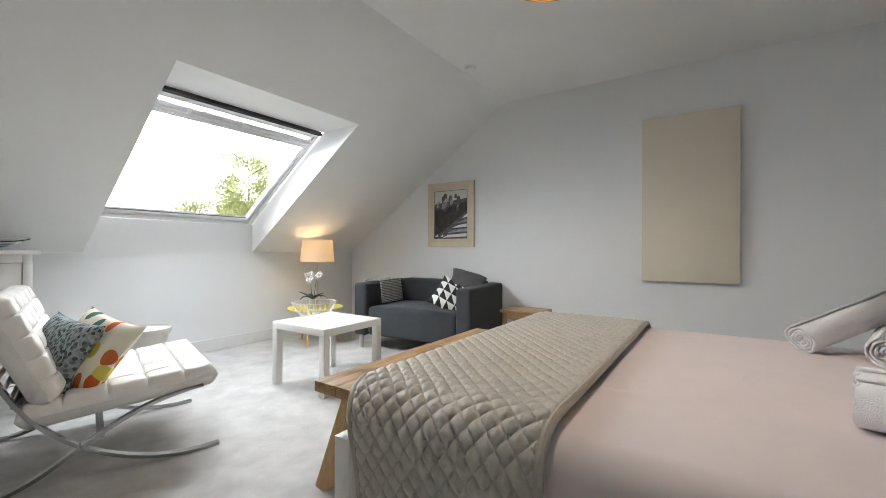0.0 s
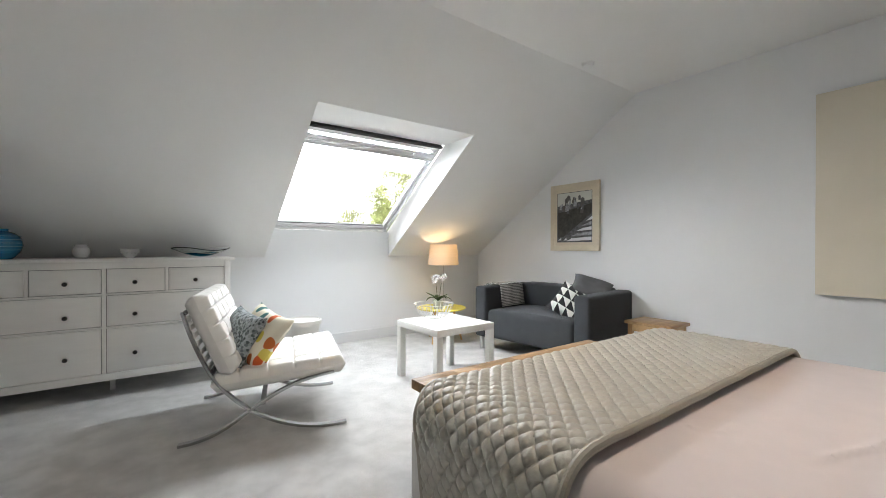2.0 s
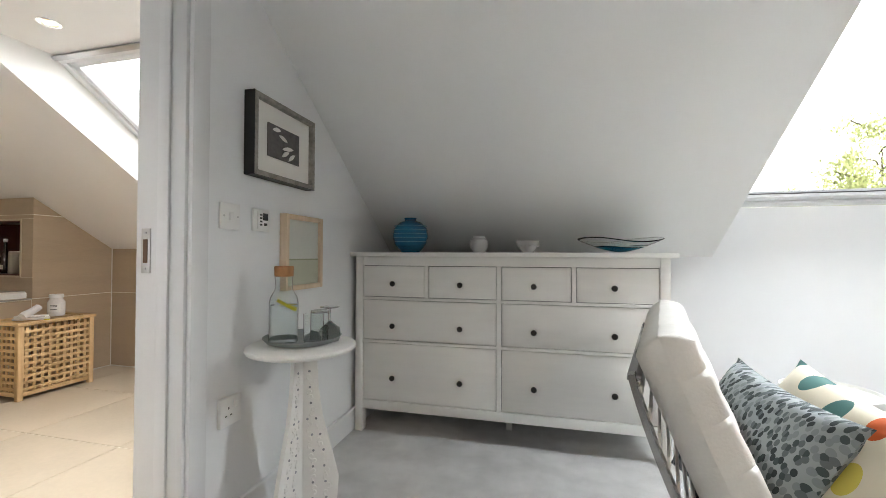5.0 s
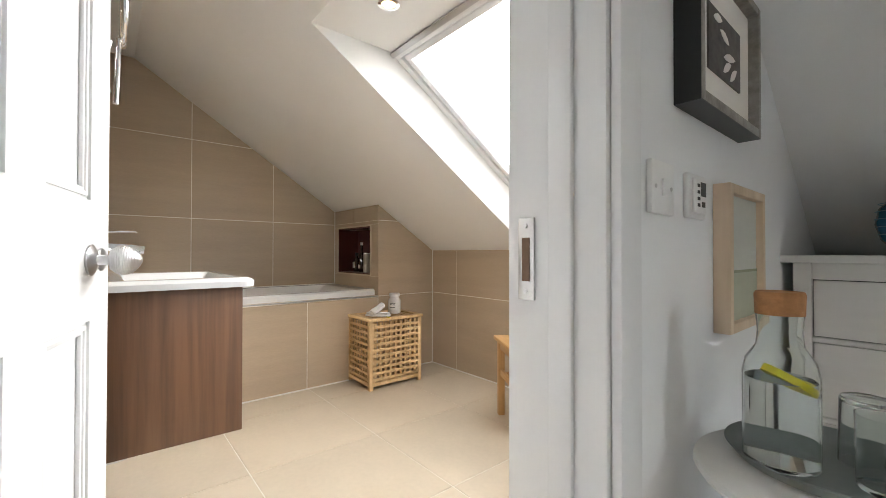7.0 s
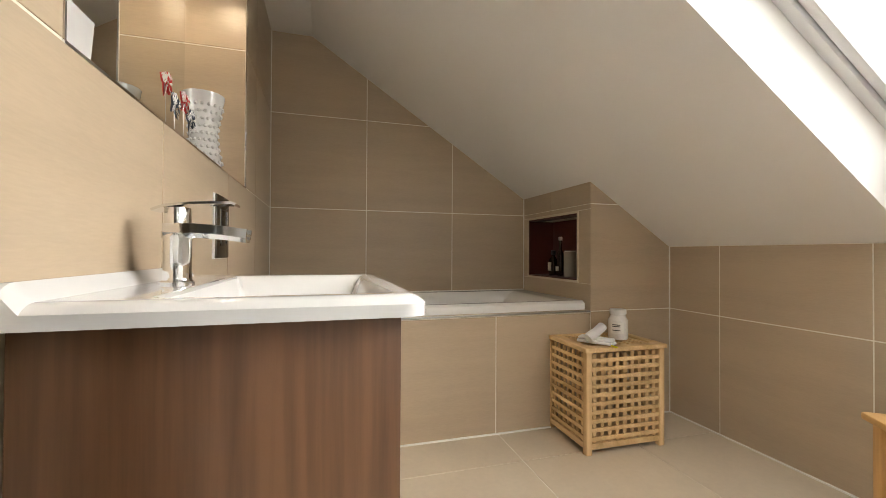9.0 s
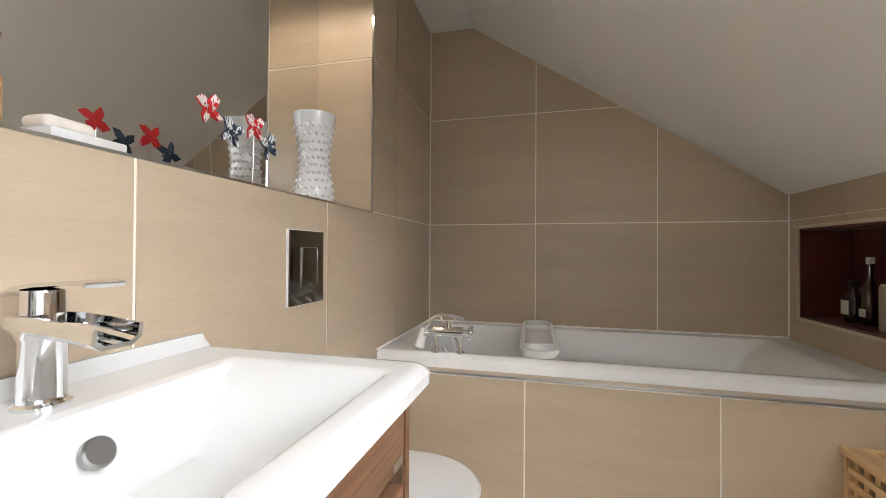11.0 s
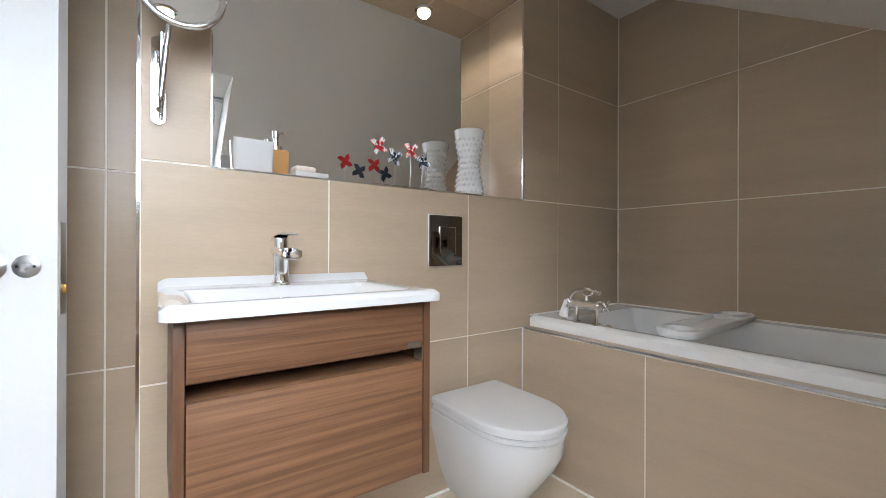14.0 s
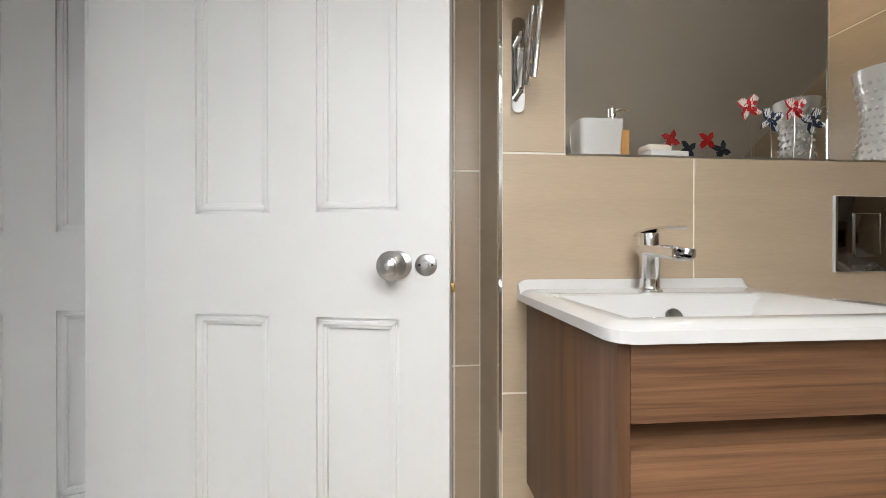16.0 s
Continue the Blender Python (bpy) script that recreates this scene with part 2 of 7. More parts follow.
SLOTM = mat("slot_shadow_wood", (0.16, 0.09, 0.05), 0.7, vary=0.2, scale=30)
SKYGLOW, nt, b = nodes_of("overcast_sky")
b.inputs["Base Color"].default_value = (0, 0, 0, 1)
b.inputs["Emission Color"].default_value = (0.97, 0.985, 1, 1)
b.inputs["Emission Strength"].default_value = 7.0
PANE = glass("window_glass", (0.98, 0.99, 0.99), 1.02)
TRAYM = mat("grey_metal_tray", (0.28, 0.31, 0.30), 0.35, 0.7, vary=0.06)
CORK = mat("cork", (0.42, 0.2, 0.08), 0.9, vary=0.25, scale=40, bump=0.5, bscale=120)
LEMON = mat("lemon_slice", (0.85, 0.75, 0.02), 0.5)
YELLOW = mat("yellow_lacquer", (0.80, 0.66, 0.10), 0.35, vary=0.03)
SHADE = mat("cream_lamp_shade", (0.78, 0.72, 0.63), 0.9, vary=0.03, bump=0.2, bscale=300)
LEAFM = mat("orchid_leaf", (0.03, 0.085, 0.02), 0.4, vary=0.2)
PETAL = mat("white_petal", (0.82, 0.78, 0.78), 0.6, vary=0.05)
STEM = mat("orchid_stem", (0.07, 0.11, 0.03), 0.6)
WICKER = mat("woven_rattan", (0.47, 0.30, 0.16), 0.6, vary=0.3, scale=25, bump=0.5, bscale=90)
MIRROR = mat("mirror_silver", (0.86, 0.87, 0.86), 0.0, 1.0, vary=0.0)
SMOKED = mat("dark_chrome_plate", (0.20, 0.185, 0.17), 0.08, 1.0, vary=0.02)
REDPT = mat("red_pinwheel_paper", (0.62, 0.015, 0.02), 0.6)
NAVYPT = mat("navy_pinwheel_paper", (0.03, 0.055, 0.10), 0.6)
WOODSTRIP = wood("dark_wood_strip", (0.10, 0.045, 0.02), (0.22, 0.10, 0.045), 0, 0.6, 9)
ORANGEW = mat("bamboo_dispenser", (0.60, 0.33, 0.11), 0.5, vary=0.08, scale=12)
NICHEM = mat("dark_red_niche", (0.09, 0.018, 0.013), 0.35, vary=0.12)
AMBER = mat("brown_bottle", (0.03, 0.012, 0.006), 0.15, coat=0.3)
LABELM = mat("white_label", (0.75, 0.74, 0.70), 0.7)
BEIGECUP = mat("beige_tumbler", (0.42, 0.38, 0.32), 0.5)
# small dark details, and the painted shade behind the drawer fronts
INKSHADE = mat("grey_ink_and_gap_shade", (0.06, 0.06, 0.06), 0.7)
ARTDARK = mat("dark_grey_print", (0.12, 0.11, 0.105), 0.8, vary=0.3, scale=30)
ARTMONO = mat("monochrome_print", (0.10, 0.10, 0.105), 0.8, vary=0.9, scale=34, bscale=120)
ARTHILL = mat("charcoal_hill_print", (0.055, 0.05, 0.045), 0.8, vary=0.5, scale=18)
ARTPALE = mat("pale_print", (0.60, 0.61, 0.56), 0.8, vary=0.05, scale=6)
ARTMID = mat("mid_grey_print_and_hole_shade", (0.32, 0.33, 0.35), 0.8, vary=0.45, scale=40)
SKYBLUE = mat("white_roof_print", (0.70, 0.71, 0.73), 0.8)
TREELEAF = mat("spring_leaves", (0.52, 0.57, 0.27), 0.6, vary=0.35, scale=1.5)
BARK = mat("bark", (0.09, 0.07, 0.05), 0.9, vary=0.3, scale=8, bump=0.6, bscale=30)
GRASS = mat("garden_grass", (0.06, 0.09, 0.03), 0.95, vary=0.3, scale=1.5, bump=0.5, bscale=20)
SPOTRED = motif_cloth("white_paper_with_red_spots", (0.82, 0.80, 0.78), [(0.60, 0.02, 0.03), (0.60, 0.02, 0.03)], 170, 0.25)
SPOTNAVY = motif_cloth("white_paper_with_navy_spots", (0.78, 0.79, 0.80), [(0.04, 0.075, 0.14), (0.04, 0.075, 0.14)], 170, 0.3)
TRICLOTH = triangles_cloth("triangle_print_cloth", (0.02, 0.02, 0.022), (0.75, 0.74, 0.70), 12)
LEAFCLOTH = motif_cloth("cream_leaf_print_cloth", (0.74, 0.69, 0.56), [(0.55, 0.10, 0.02), (0.06, 0.17, 0.16), (0.50, 0.13, 0.03), (0.62, 0.52, 0.10)], 7, 0.25)
TREECLOTH = motif_cloth("grey_tree_print_cloth", (0.30, 0.33, 0.34), [(0.04, 0.05, 0.055), (0.12, 0.14, 0.15), (0.22, 0.25, 0.26), (0.06, 0.08, 0.08)], 55, 0.46)
THROWDARK = mat("dark_grey_knit", (0.17, 0.17, 0.175), 0.95, vary=0.15, bump=0.4, bscale=300)
THROWPALE = mat("pale_grey_knit", (0.58, 0.58, 0.57), 0.95, vary=0.1, bump=0.4, bscale=300)


# ---- building helpers ----
def box(bm, a, b, bev=0.0, seg=2):
    c = [(p + q) / 2 for p, q in zip(a, b)]
    s = [abs(q - p) for p, q in zip(a, b)]
    r = bmesh.ops.create_cube(bm, size=1, matrix=Matrix.Translation(c) @ Matrix.Diagonal((*s, 1)))
    if bev:
        es = list({e for v in r["verts"] for e in v.link_edges})
        bmesh.ops.bevel(bm, geom=es, offset=bev, segments=seg, profile=0.5, affect="EDGES")


def cyl(bm, a, b, r1, r2=None, n=20):
    """A capped cylinder or cone from a to b."""
    a, b = Vector(a), Vector(b)
    q = (b - a).to_track_quat("Z", "Y").to_matrix().to_4x4()
    bmesh.ops.create_cone(bm, cap_ends=True, segments=n, radius1=r1, radius2=r1 if r2 is None else r2, depth=(b - a).length,
                          matrix=Matrix.Translation((a + b) / 2) @ q)


def lathe(bm, prof, n=32, at=(0, 0, 0)):
    rings = []
    for r, z in prof:
        if r < 1e-6:
            rings.append([bm.verts.new((at[0], at[1], at[2] + z))])
        else:
            rings.append([bm.verts.new((at[0] + r * math.cos(2 * math.pi * i / n), at[1] + r * math.sin(2 * math.pi * i / n), at[2] + z)) for i in range(n)])
    for p, q in zip(rings, rings[1:]):
        for i in range(n):
            j = (i + 1) % n
            if len(p) == 1 and len(q) > 1:
                bm.faces.new((p[0], q[i], q[j]))
            elif len(q) == 1 and len(p) > 1:
                bm.faces.new((p[i], p[j], q[0]))
            elif len(p) > 1:
                bm.faces.new((p[i], p[j], q[j], q[i]))


def sweep(bm, pts, section, closed=False, up=(0, 0, 1)):
    """Carries a closed section, given as (side, up) offsets, along points."""
    pts = [Vector(p) for p in pts]
    n, rings = len(pts), []
    for i, p in enumerate(pts):
        t = (pts[(i + 1) % n] - pts[i - 1]) if closed else (pts[min(i + 1, n - 1)] - pts[max(i - 1, 0)])
        t.normalize()
        s = t.cross(Vector(up))
        if s.length < 1e-4:
            s = t.cross(Vector((0.02, 1, 0)))
        s.normalize()
        w = s.cross(t)
        rings.append([bm.verts.new(p + s * a + w * b) for a, b in section])
    k = len(section)
    for i in range(n if closed else n - 1):
        p, q = rings[i], rings[(i + 1) % n]
        for j in range(k):
            bm.faces.new((p[j], p[(j + 1) % k], q[(j + 1) % k], q[j]))
    if not closed:
        bm.faces.new(rings[0][::-1])
        bm.faces.new(rings[-1])


def disc_section(r, n=8):
    return [(r * math.cos(2 * math.pi * i / n), r * math.sin(2 * math.pi * i / n)) for i in range(n)]


def rect_section(w, t):
    return [(-w / 2, -t / 2), (w / 2, -t / 2), (w / 2, t / 2), (-w / 2, t / 2)]


def tube(bm, pts, r, n=8, closed=False, up=(0, 0, 1)):
    sweep(bm, pts, disc_section(r, n), closed, up)


def bez(a, b, c, d, n=14):
    a, b, c, d = (Vector(p) for p in (a, b, c, d))
    return [a * (1 - t) ** 3 + b * 3 * t * (1 - t) ** 2 + c * 3 * t * t * (1 - t) + d * t ** 3 for t in (i / n for i in range(n + 1))]


def prism(bm, poly, way):
    """A flat polygon carried along way."""
    way = Vector(way)
    a = [bm.verts.new(p) for p in poly]
    b = [bm.verts.new(Vector(p) + way) for p in poly]
    bm.faces.new(a)
    bm.faces.new(b[::-1])
    for i in range(len(a)):
        j = (i + 1) % len(a)
        bm.faces.new((a[i], b[i], b[j], a[j]))


def mesh_of(name, bm, material, smooth=True):
    bmesh.ops.recalc_face_normals(bm, faces=bm.faces)
    me = bpy.data.meshes.new(name)
    bm.to_mesh(me)
    me.materials.append(material)
    if smooth:
        me.shade_smooth()
        me.set_sharp_from_angle(angle=radians(38))
    return me


def part(name, bm, material, parent=None, label="", smooth=True):
    ob = new(name, mesh_of(name, bm, material, smooth))
    if parent:
        ob.parent = parent
    if label:
        ob["label"] = label
    return ob


def boxes(name, material, parent, *specs, bev=0.0, label=""):
    bm = bmesh.new()
    for a, b in specs:
        box(bm, a, b, bev)
    return part(name, bm, material, parent, label)


def thing(name, m, label, category, group=""):
    ob = new(name)
    ob.empty_display_size = 0.1
    ob.matrix_world = m
    return tagged(ob, label, category, group)


def structure(name, bm, material, label="", category=""):
    return tagged(part(name, bm, material, None, "", False), label, category, "", "structure")


def pillow(bm, w, h, t, n=22, pinch=0.10):
    """A stuffed square cushion in its own x-y plane, thick along z."""
    for side in (1, -1):
        grid = []
        for i in range(n + 1):
            row = []
            for j in range(n + 1):
                u, v = 2 * i / n - 1, 2 * j / n - 1
                k = max(0.0, (1 - u ** 4) * (1 - v ** 4))
                x = u * w / 2 * (1 - pinch * (1 - v * v) * u * u)
                y = v * h / 2 * (1 - pinch * (1 - u * u) * v * v)
                z = side * t / 2 * k ** 0.6 + 0.006 * noise.noise(Vector((u * 3, v * 3, side * 2.0)))*k
                row.append(bm.verts.new((x, y, z)))
            grid.append(row)
        for i in range(n):
            for j in range(n):
                f = (grid[i][j], grid[i + 1][j], grid[i + 1][j + 1], grid[i][j + 1])
                bm.faces.new(f if side > 0 else f[::-1])
    bmesh.ops.remove_doubles(bm, verts=bm.verts, dist=1e-5)


def clip(poly, keep):
    """The part of a flat convex polygon on which keep(p) >= 0, a linear function."""
    out = []
    for i, p in enumerate(poly):
        q = poly[(i + 1) % len(poly)]
        a, b = keep(p), keep(q)
        if a >= 0:
            out.append(p)
        if (a >= 0) != (b >= 0):
            t = a / (a - b)
            out.append((p[0] + (q[0] - p[0]) * t, p[1] + (q[1] - p[1]) * t))
    return out


def tiles(parent, region, us, vs, place, out, material, gap=0.0052, depth=0.0022):
    """Tiles over a convex region of a wall or floor. us, vs: the joints; place(u, v): the point of the backing; out: the way outwards."""
    def sides(poly):
        fs = []
        cx, cy = sum(p[0] for p in poly) / len(poly), sum(p[1] for p in poly) / len(poly)
        for i, p in enumerate(poly):
            q = poly[(i + 1) % len(poly)]
            nx, ny = q[1] - p[1], p[0] - q[0]
            l = math.hypot(nx, ny)
            nx, ny = nx / l, ny / l
            if nx * (cx - p[0]) + ny * (cy - p[1]) < 0:
                nx, ny = -nx, -ny
            fs.append(lambda s, nx=nx, ny=ny, p=p: nx * (s[0] - p[0]) + ny * (s[1] - p[1]) - gap / 2)
        return fs
    fs = sides(region)
    for u0, u1 in zip(us, us[1:]):
        for v0, v1 in zip(vs, vs[1:]):
            g = gap / 2
            poly = [(u0 + g, v0 + g), (u1 - g, v0 + g), (u1 - g, v1 - g), (u0 + g, v1 - g)]
            for f in fs:
                poly = clip(poly, f)
                if len(poly) < 3:
                    break
            if len(poly) < 3:
                continue
            bm = bmesh.new()
            o = Vector(out)
            c = (sum(p[0] for p in poly) / len(poly), sum(p[1] for p in poly) / len(poly))
            low = [bm.verts.new(Vector(place(*p))) for p in poly]
            mid = [bm.verts.new(Vector(place(*p)) + o * (depth - 0.0006)) for p in poly]
            e = 0.0008
            top = []
            for p in poly:
                d = math.hypot(c[0] - p[0], c[1] - p[1]) or 1
                top.append(bm.verts.new(Vector(place(p[0] + (c[0] - p[0]) * e / d, p[1] + (c[1] - p[1]) * e / d)) + o * depth))
            n = len(poly)
            bm.faces.new(top)
            for i in range(n):
                j = (i + 1) % n
                bm.faces.new((low[i], low[j], mid[j], mid[i]))
                bm.faces.new((mid[i], mid[j], top[j], top[i]))
            part("tile", bm, material, parent, "", False)


# ---- bedroom structure ----
WX, EX = -1.025, 3.65          # partition face, gable face
KN, KZ, SL = 4.388, 0.937, 0.69   # knee wall, its height, the roof's slope
CZ = 2.46
BR = KN - (CZ - KZ) / SL
SOUTH = -1.3
TH = 0.30                      # roof thickness, upright
W0, W1 = 0.922, 2.27           # roof window reveal
WT = 1.997
WS = 1.215


def yz_prism(name, polys, x0, x1, material, label="", category=""):
    bm = bmesh.new()
    for poly in polys:
        prism(bm, [(x0, y, z) for y, z in poly], (x1 - x0, 0, 0))
    return structure(name, bm, material, label, category)


def block(name, material, *specs, label="", category=""):
    bm = bmesh.new()
    for a, b in specs:
        box(bm, a, b)
    return structure(name, bm, material, label, category)


block("floor", CARPET, ((WX - 0.05, SOUTH, -0.1), (EX, KN, 0)), label="pale grey fitted carpet with brushed pile marks", category="carpet")
yz_prism("wall_gable", [[(SOUTH, -0.1), (KN + 0.2, -0.1), (KN + 0.2, KZ), (KN, KZ), (BR, CZ), (SOUTH, CZ)]], EX, EX + 0.2, PAINT, "pale grey painted gable wall", "wall")
block("wall_south", PAINT, ((WX, SOUTH - 0.15, -0.1), (EX, SOUTH, CZ)), label="pale grey painted wall", category="wall")
block("wall_knee", PAINT, ((WX, KN, -0.1), (W0, KN + 0.16, KZ)), ((W0, KN, -0.1), (W1, KN + 0.16, WS)), ((W1, KN, -0.1), (EX, KN + 0.16, KZ)),
      label="low pale grey wall under the sloping roof", category="wall")


def slope_pieces(name, x0, x1, r0, r1, kn, kz, sl, br, cz, wt, material, label):
    outer = lambda y: kz + TH + sl * (kn - y)
    yo = kn - (wt - kz - TH) / sl
    yi = kn - (wt - kz) / sl
    side = [(kn + 0.16, kz), (kn, kz), (br, cz), (br, outer(br)), (kn + 0.16, outer(kn + 0.16))]
    bm = bmesh.new()
    for a, b, poly in ((x0, r0, side), (r1, x1, side), (r0, r1, [(yi, wt), (br, cz), (br, outer(br)), (yo, wt)])):
        prism(bm, [(a, y, z) for y, z in poly], (b - a, 0, 0))
    return structure(name, bm, material, label, "ceiling")


slope_pieces("ceiling_slope", WX, EX, W0, W1, KN, KZ, SL, BR, CZ, WT, CEIL, "sloping painted ceiling with a roof window")
block("ceiling", CEIL, ((WX, SOUTH - 0.15, CZ), (EX + 0.2, BR, CZ + 0.14)), label="flat painted ceiling", category="ceiling")
# partition with the bathroom doorway
D0, D1, DH = 1.95, 2.745, 2.02
PW = -1.13
top = lambda y: min(CZ, KZ + SL * (KN - y))
yz_prism("wall_partition", [[(SOUTH, -0.1), (D0, -0.1), (D0, CZ), (SOUTH, CZ)],
                            [(D0, DH), (D1, DH), (D1, top(D1)), (BR, CZ), (D0, CZ)],
                            [(D1, -0.1), (KN, -0.1), (KN, KZ), (D1, top(D1))]], PW, WX, PAINT, "pale grey partition wall with a doorway", "wall")
yz_prism("wall_partition_lining", [[(D1, -0.1), (KN, -0.1), (KN, KZ), (D1, top(D1))]], PW - 0.062, PW, PAINT, "painted bathroom side of the partition", "wall")
# skirting boards
for nm, a, b in (("baseboard_knee", (0.0, KN - 0.018, 0), (EX, KN, 0.115)), ("baseboard_gable", (EX - 0.018, SOUTH, 0), (EX, KN - 0.018, 0.115)),
                 ("baseboard_partition", (WX, D1 + 0.072, 0), (WX + 0.018, KN - 0.018, 0.115))):
    bm = bmesh.new()
    box(bm, a, b, 0.006)
    structure(nm, bm, GLOSS, "white gloss skirting board along the carpet", "skirting")
# door lining and architraves
trim = tagged(new("door_frame"), "white gloss door lining with flat architraves", "door frame", "", "structure")
for nm, a, b in (("lining", (PW - 0.066, D1 - 0.022, 0), (WX + 0.004, D1, DH)), ("lining", (PW - 0.066, D0, 0), (WX + 0.004, D0 + 0.022, DH)),
                 ("lining", (PW - 0.004, D0 + 0.022, DH - 0.022), (WX + 0.004, D1 - 0.022, DH)),
                 ("stop", (PW + 0.02, D1 - 0.032, 0), (PW + 0.06, D1 - 0.022, DH - 0.03)),
                 ("architrave", (WX + 0.004, D1 - 0.012, 0), (WX + 0.02, D1 + 0.05, DH + 0.07)), ("architrave", (WX + 0.004, D0 - 0.07, 0), (WX + 0.02, D0 + 0.012, DH + 0.07)),
                 ("architrave", (WX + 0.004, D0 + 0.012, DH - 0.012), (WX + 0.02, D1 - 0.012, DH + 0.07))):
    boxes(nm, GLOSS, trim, (a, b), bev=0.003)
strike = boxes("strike_plate", STEEL, trim, ((-1.172, D1 - 0.026, 0.885), (-1.140, D1 - 0.0218, 1.017)), bev=0.001, label="brushed steel strike plate with a dark slot")
boxes("slot", SLOTM, strike, ((-1.163, D1 - 0.0275, 0.915), (-1.148, D1 - 0.0258, 0.985)))
for zz in (0.898, 1.004):
    bm = bmesh.new()
    cyl(bm, (-1.156, D1 - 0.0285, zz), (-1.156, D1 - 0.0258, zz), 0.004, n=10)
    part("screw", bm, SATIN, strike)

# ---- bathroom structure ----
FX, MX, BX = -4.20, -2.036, -3.435     # far wall, end of the boxed wall, bath front
MY, NY, CY, QY = 2.10, 1.862, 3.80, 4.33   # boxed wall, mirror and back wall, pier, knee wall
FZ, SZ, BZ = 0.036, 1.212, 0.63        # floor, mirror ledge, bath panel
QZ, QS, BC = 0.985, 0.655, 2.29        # knee height, slope, ceiling
QB = QY - (BC - QZ) / QS
NX0, NX1, NT = -3.435, -2.199, 2.135   # mirror recess
R0, R1, RT, RS = -2.42, -1.24, 1.945, 1.25
T = 0.0022
roof = lambda y: min(BC, QZ + QS * (QY - y))

bath_floor = block("floor_bathroom", GROUT, ((FX, NY, -0.1), (PW, QY, FZ - T)), ((PW, D0, -0.1), (WX - 0.05, D1, FZ - T)), label="large beige floor tiles with cream joints", category="floor")
far = yz_prism("wall_far", [[(NY - 0.15, -0.1), (QY + 0.16, -0.1), (QY + 0.16, QZ), (QY, QZ), (QB, BC), (NY - 0.15, BC)]], FX - T - 0.15, FX - T, GROUT, "tan porcelain tiles on the wall over the bath", "wall")
boxed = block("wall_boxed", GROUT, ((FX, NY, FZ - T), (MX, MY - T, SZ - T)), ((NX1, NY, SZ - T), (MX, MY - T, BC)), ((FX, NY, SZ - T), (NX0 - T, MY - T, BC)), ((NX0 - T, NY, NT + T), (NX1, MY - T, BC)),
              label="tan tiled boxed wall with a recessed mirror", category="wall")
back = block("wall_back", GROUT, ((FX, NY - 0.15, -0.1), (PW, NY - T, BC)), label="tan tiled wall behind the open door", category="wall")
knee = block("wall_knee_bathroom", GROUT, ((FX, QY + T, -0.1), (R0, QY + 0.16, QZ)), ((R0, QY + T, -0.1), (R1, QY + 0.16, RS)), ((R1, QY + T, -0.1), (PW, QY + 0.16, QZ)),
             label="low tan tiled wall under the roof window", category="wall")
slope_pieces("ceiling_slope_bathroom", FX - T, PW, R0, R1, QY, QZ, QS, QB, BC, RT, BATHCEIL, "sloping white bathroom ceiling with a roof window")
block("ceiling_bathroom", BATHCEIL, ((FX - T - 0.15, NY - 0.15, BC), (PW, QB, BC + 0.14)), label="flat white bathroom ceiling", category="ceiling")
yz_prism("wall_partition_top", [[(D1, top(D1)), (KN, KZ), (KN, KZ + 0.2), (BR, CZ), (BR, CZ + 0.1)]], PW, PW + 0.02, PAINT, "painted wall above the doorway", "wall")
# pier at the foot of the bath, with its niche
pier = tagged(new("pier"), "tan tiled pier at the foot of the bath", "pier", "", "structure")
bm = bmesh.new()
H0, H1, HB, HT = -4.126, -3.555, 0.788, 1.172
yl = lambda z: QY - (z - QZ) / QS
prism(bm, [(FX, CY + T, -0.05), (FX, QY, -0.05), (FX, QY, QZ), (FX, CY + T, roof(CY + T))], (H0 - FX, 0, 0))
prism(bm, [(H1, CY + T, -0.05), (H1, QY, -0.05), (H1, QY, QZ), (H1, CY + T, roof(CY + T))], (BX - T - H1, 0, 0))
box(bm, (H0, CY + T, -0.05), (H1, QY, HB))
prism(bm, [(H0, CY + T, HT), (H0, yl(HT), HT), (H0, CY + T, roof(CY + T))], (H1 - H0, 0, 0))
part("core", bm, GROUT, pier, "", False)
bm = bmesh.new()
for a, b in (((H0, CY + 0.002, HB), (H1, CY + 0.2, HB + 0.008)), ((H0, CY + 0.002, HT - 0.008), (H1, CY + 0.1, HT)), ((H0, CY + 0.002, HB + 0.008), (H0 + 0.008, CY + 0.2, HT - 0.008)),
             ((H1 - 0.008, CY + 0.002, HB + 0.008), (H1, CY + 0.2, HT - 0.008)), ((H0 + 0.008, CY + 0.19, HB + 0.008), (H1 - 0.008, CY + 0.2, HT - 0.008))):
    box(bm, a, b)
part("niche_lining", bm, NICHEM, pier, "dark red lining of the niche")
bm = bmesh.new()
for a, b in (((H0 - 0.012, CY - 0.004, HB - 0.012), (H1 + 0.012, CY + 0.004, HB)), ((H0 - 0.012, CY - 0.004, HT), (H1 + 0.012, CY + 0.004, HT + 0.012)),
             ((H0 - 0.012, CY - 0.004, HB), (H0, CY + 0.004, HT)), ((H1, CY - 0.004, HB), (H1 + 0.012, CY + 0.004, HT))):
    box(bm, a, b)
part("niche_trim", bm, CREAMFR, pier, "cream edging trim round the niche")


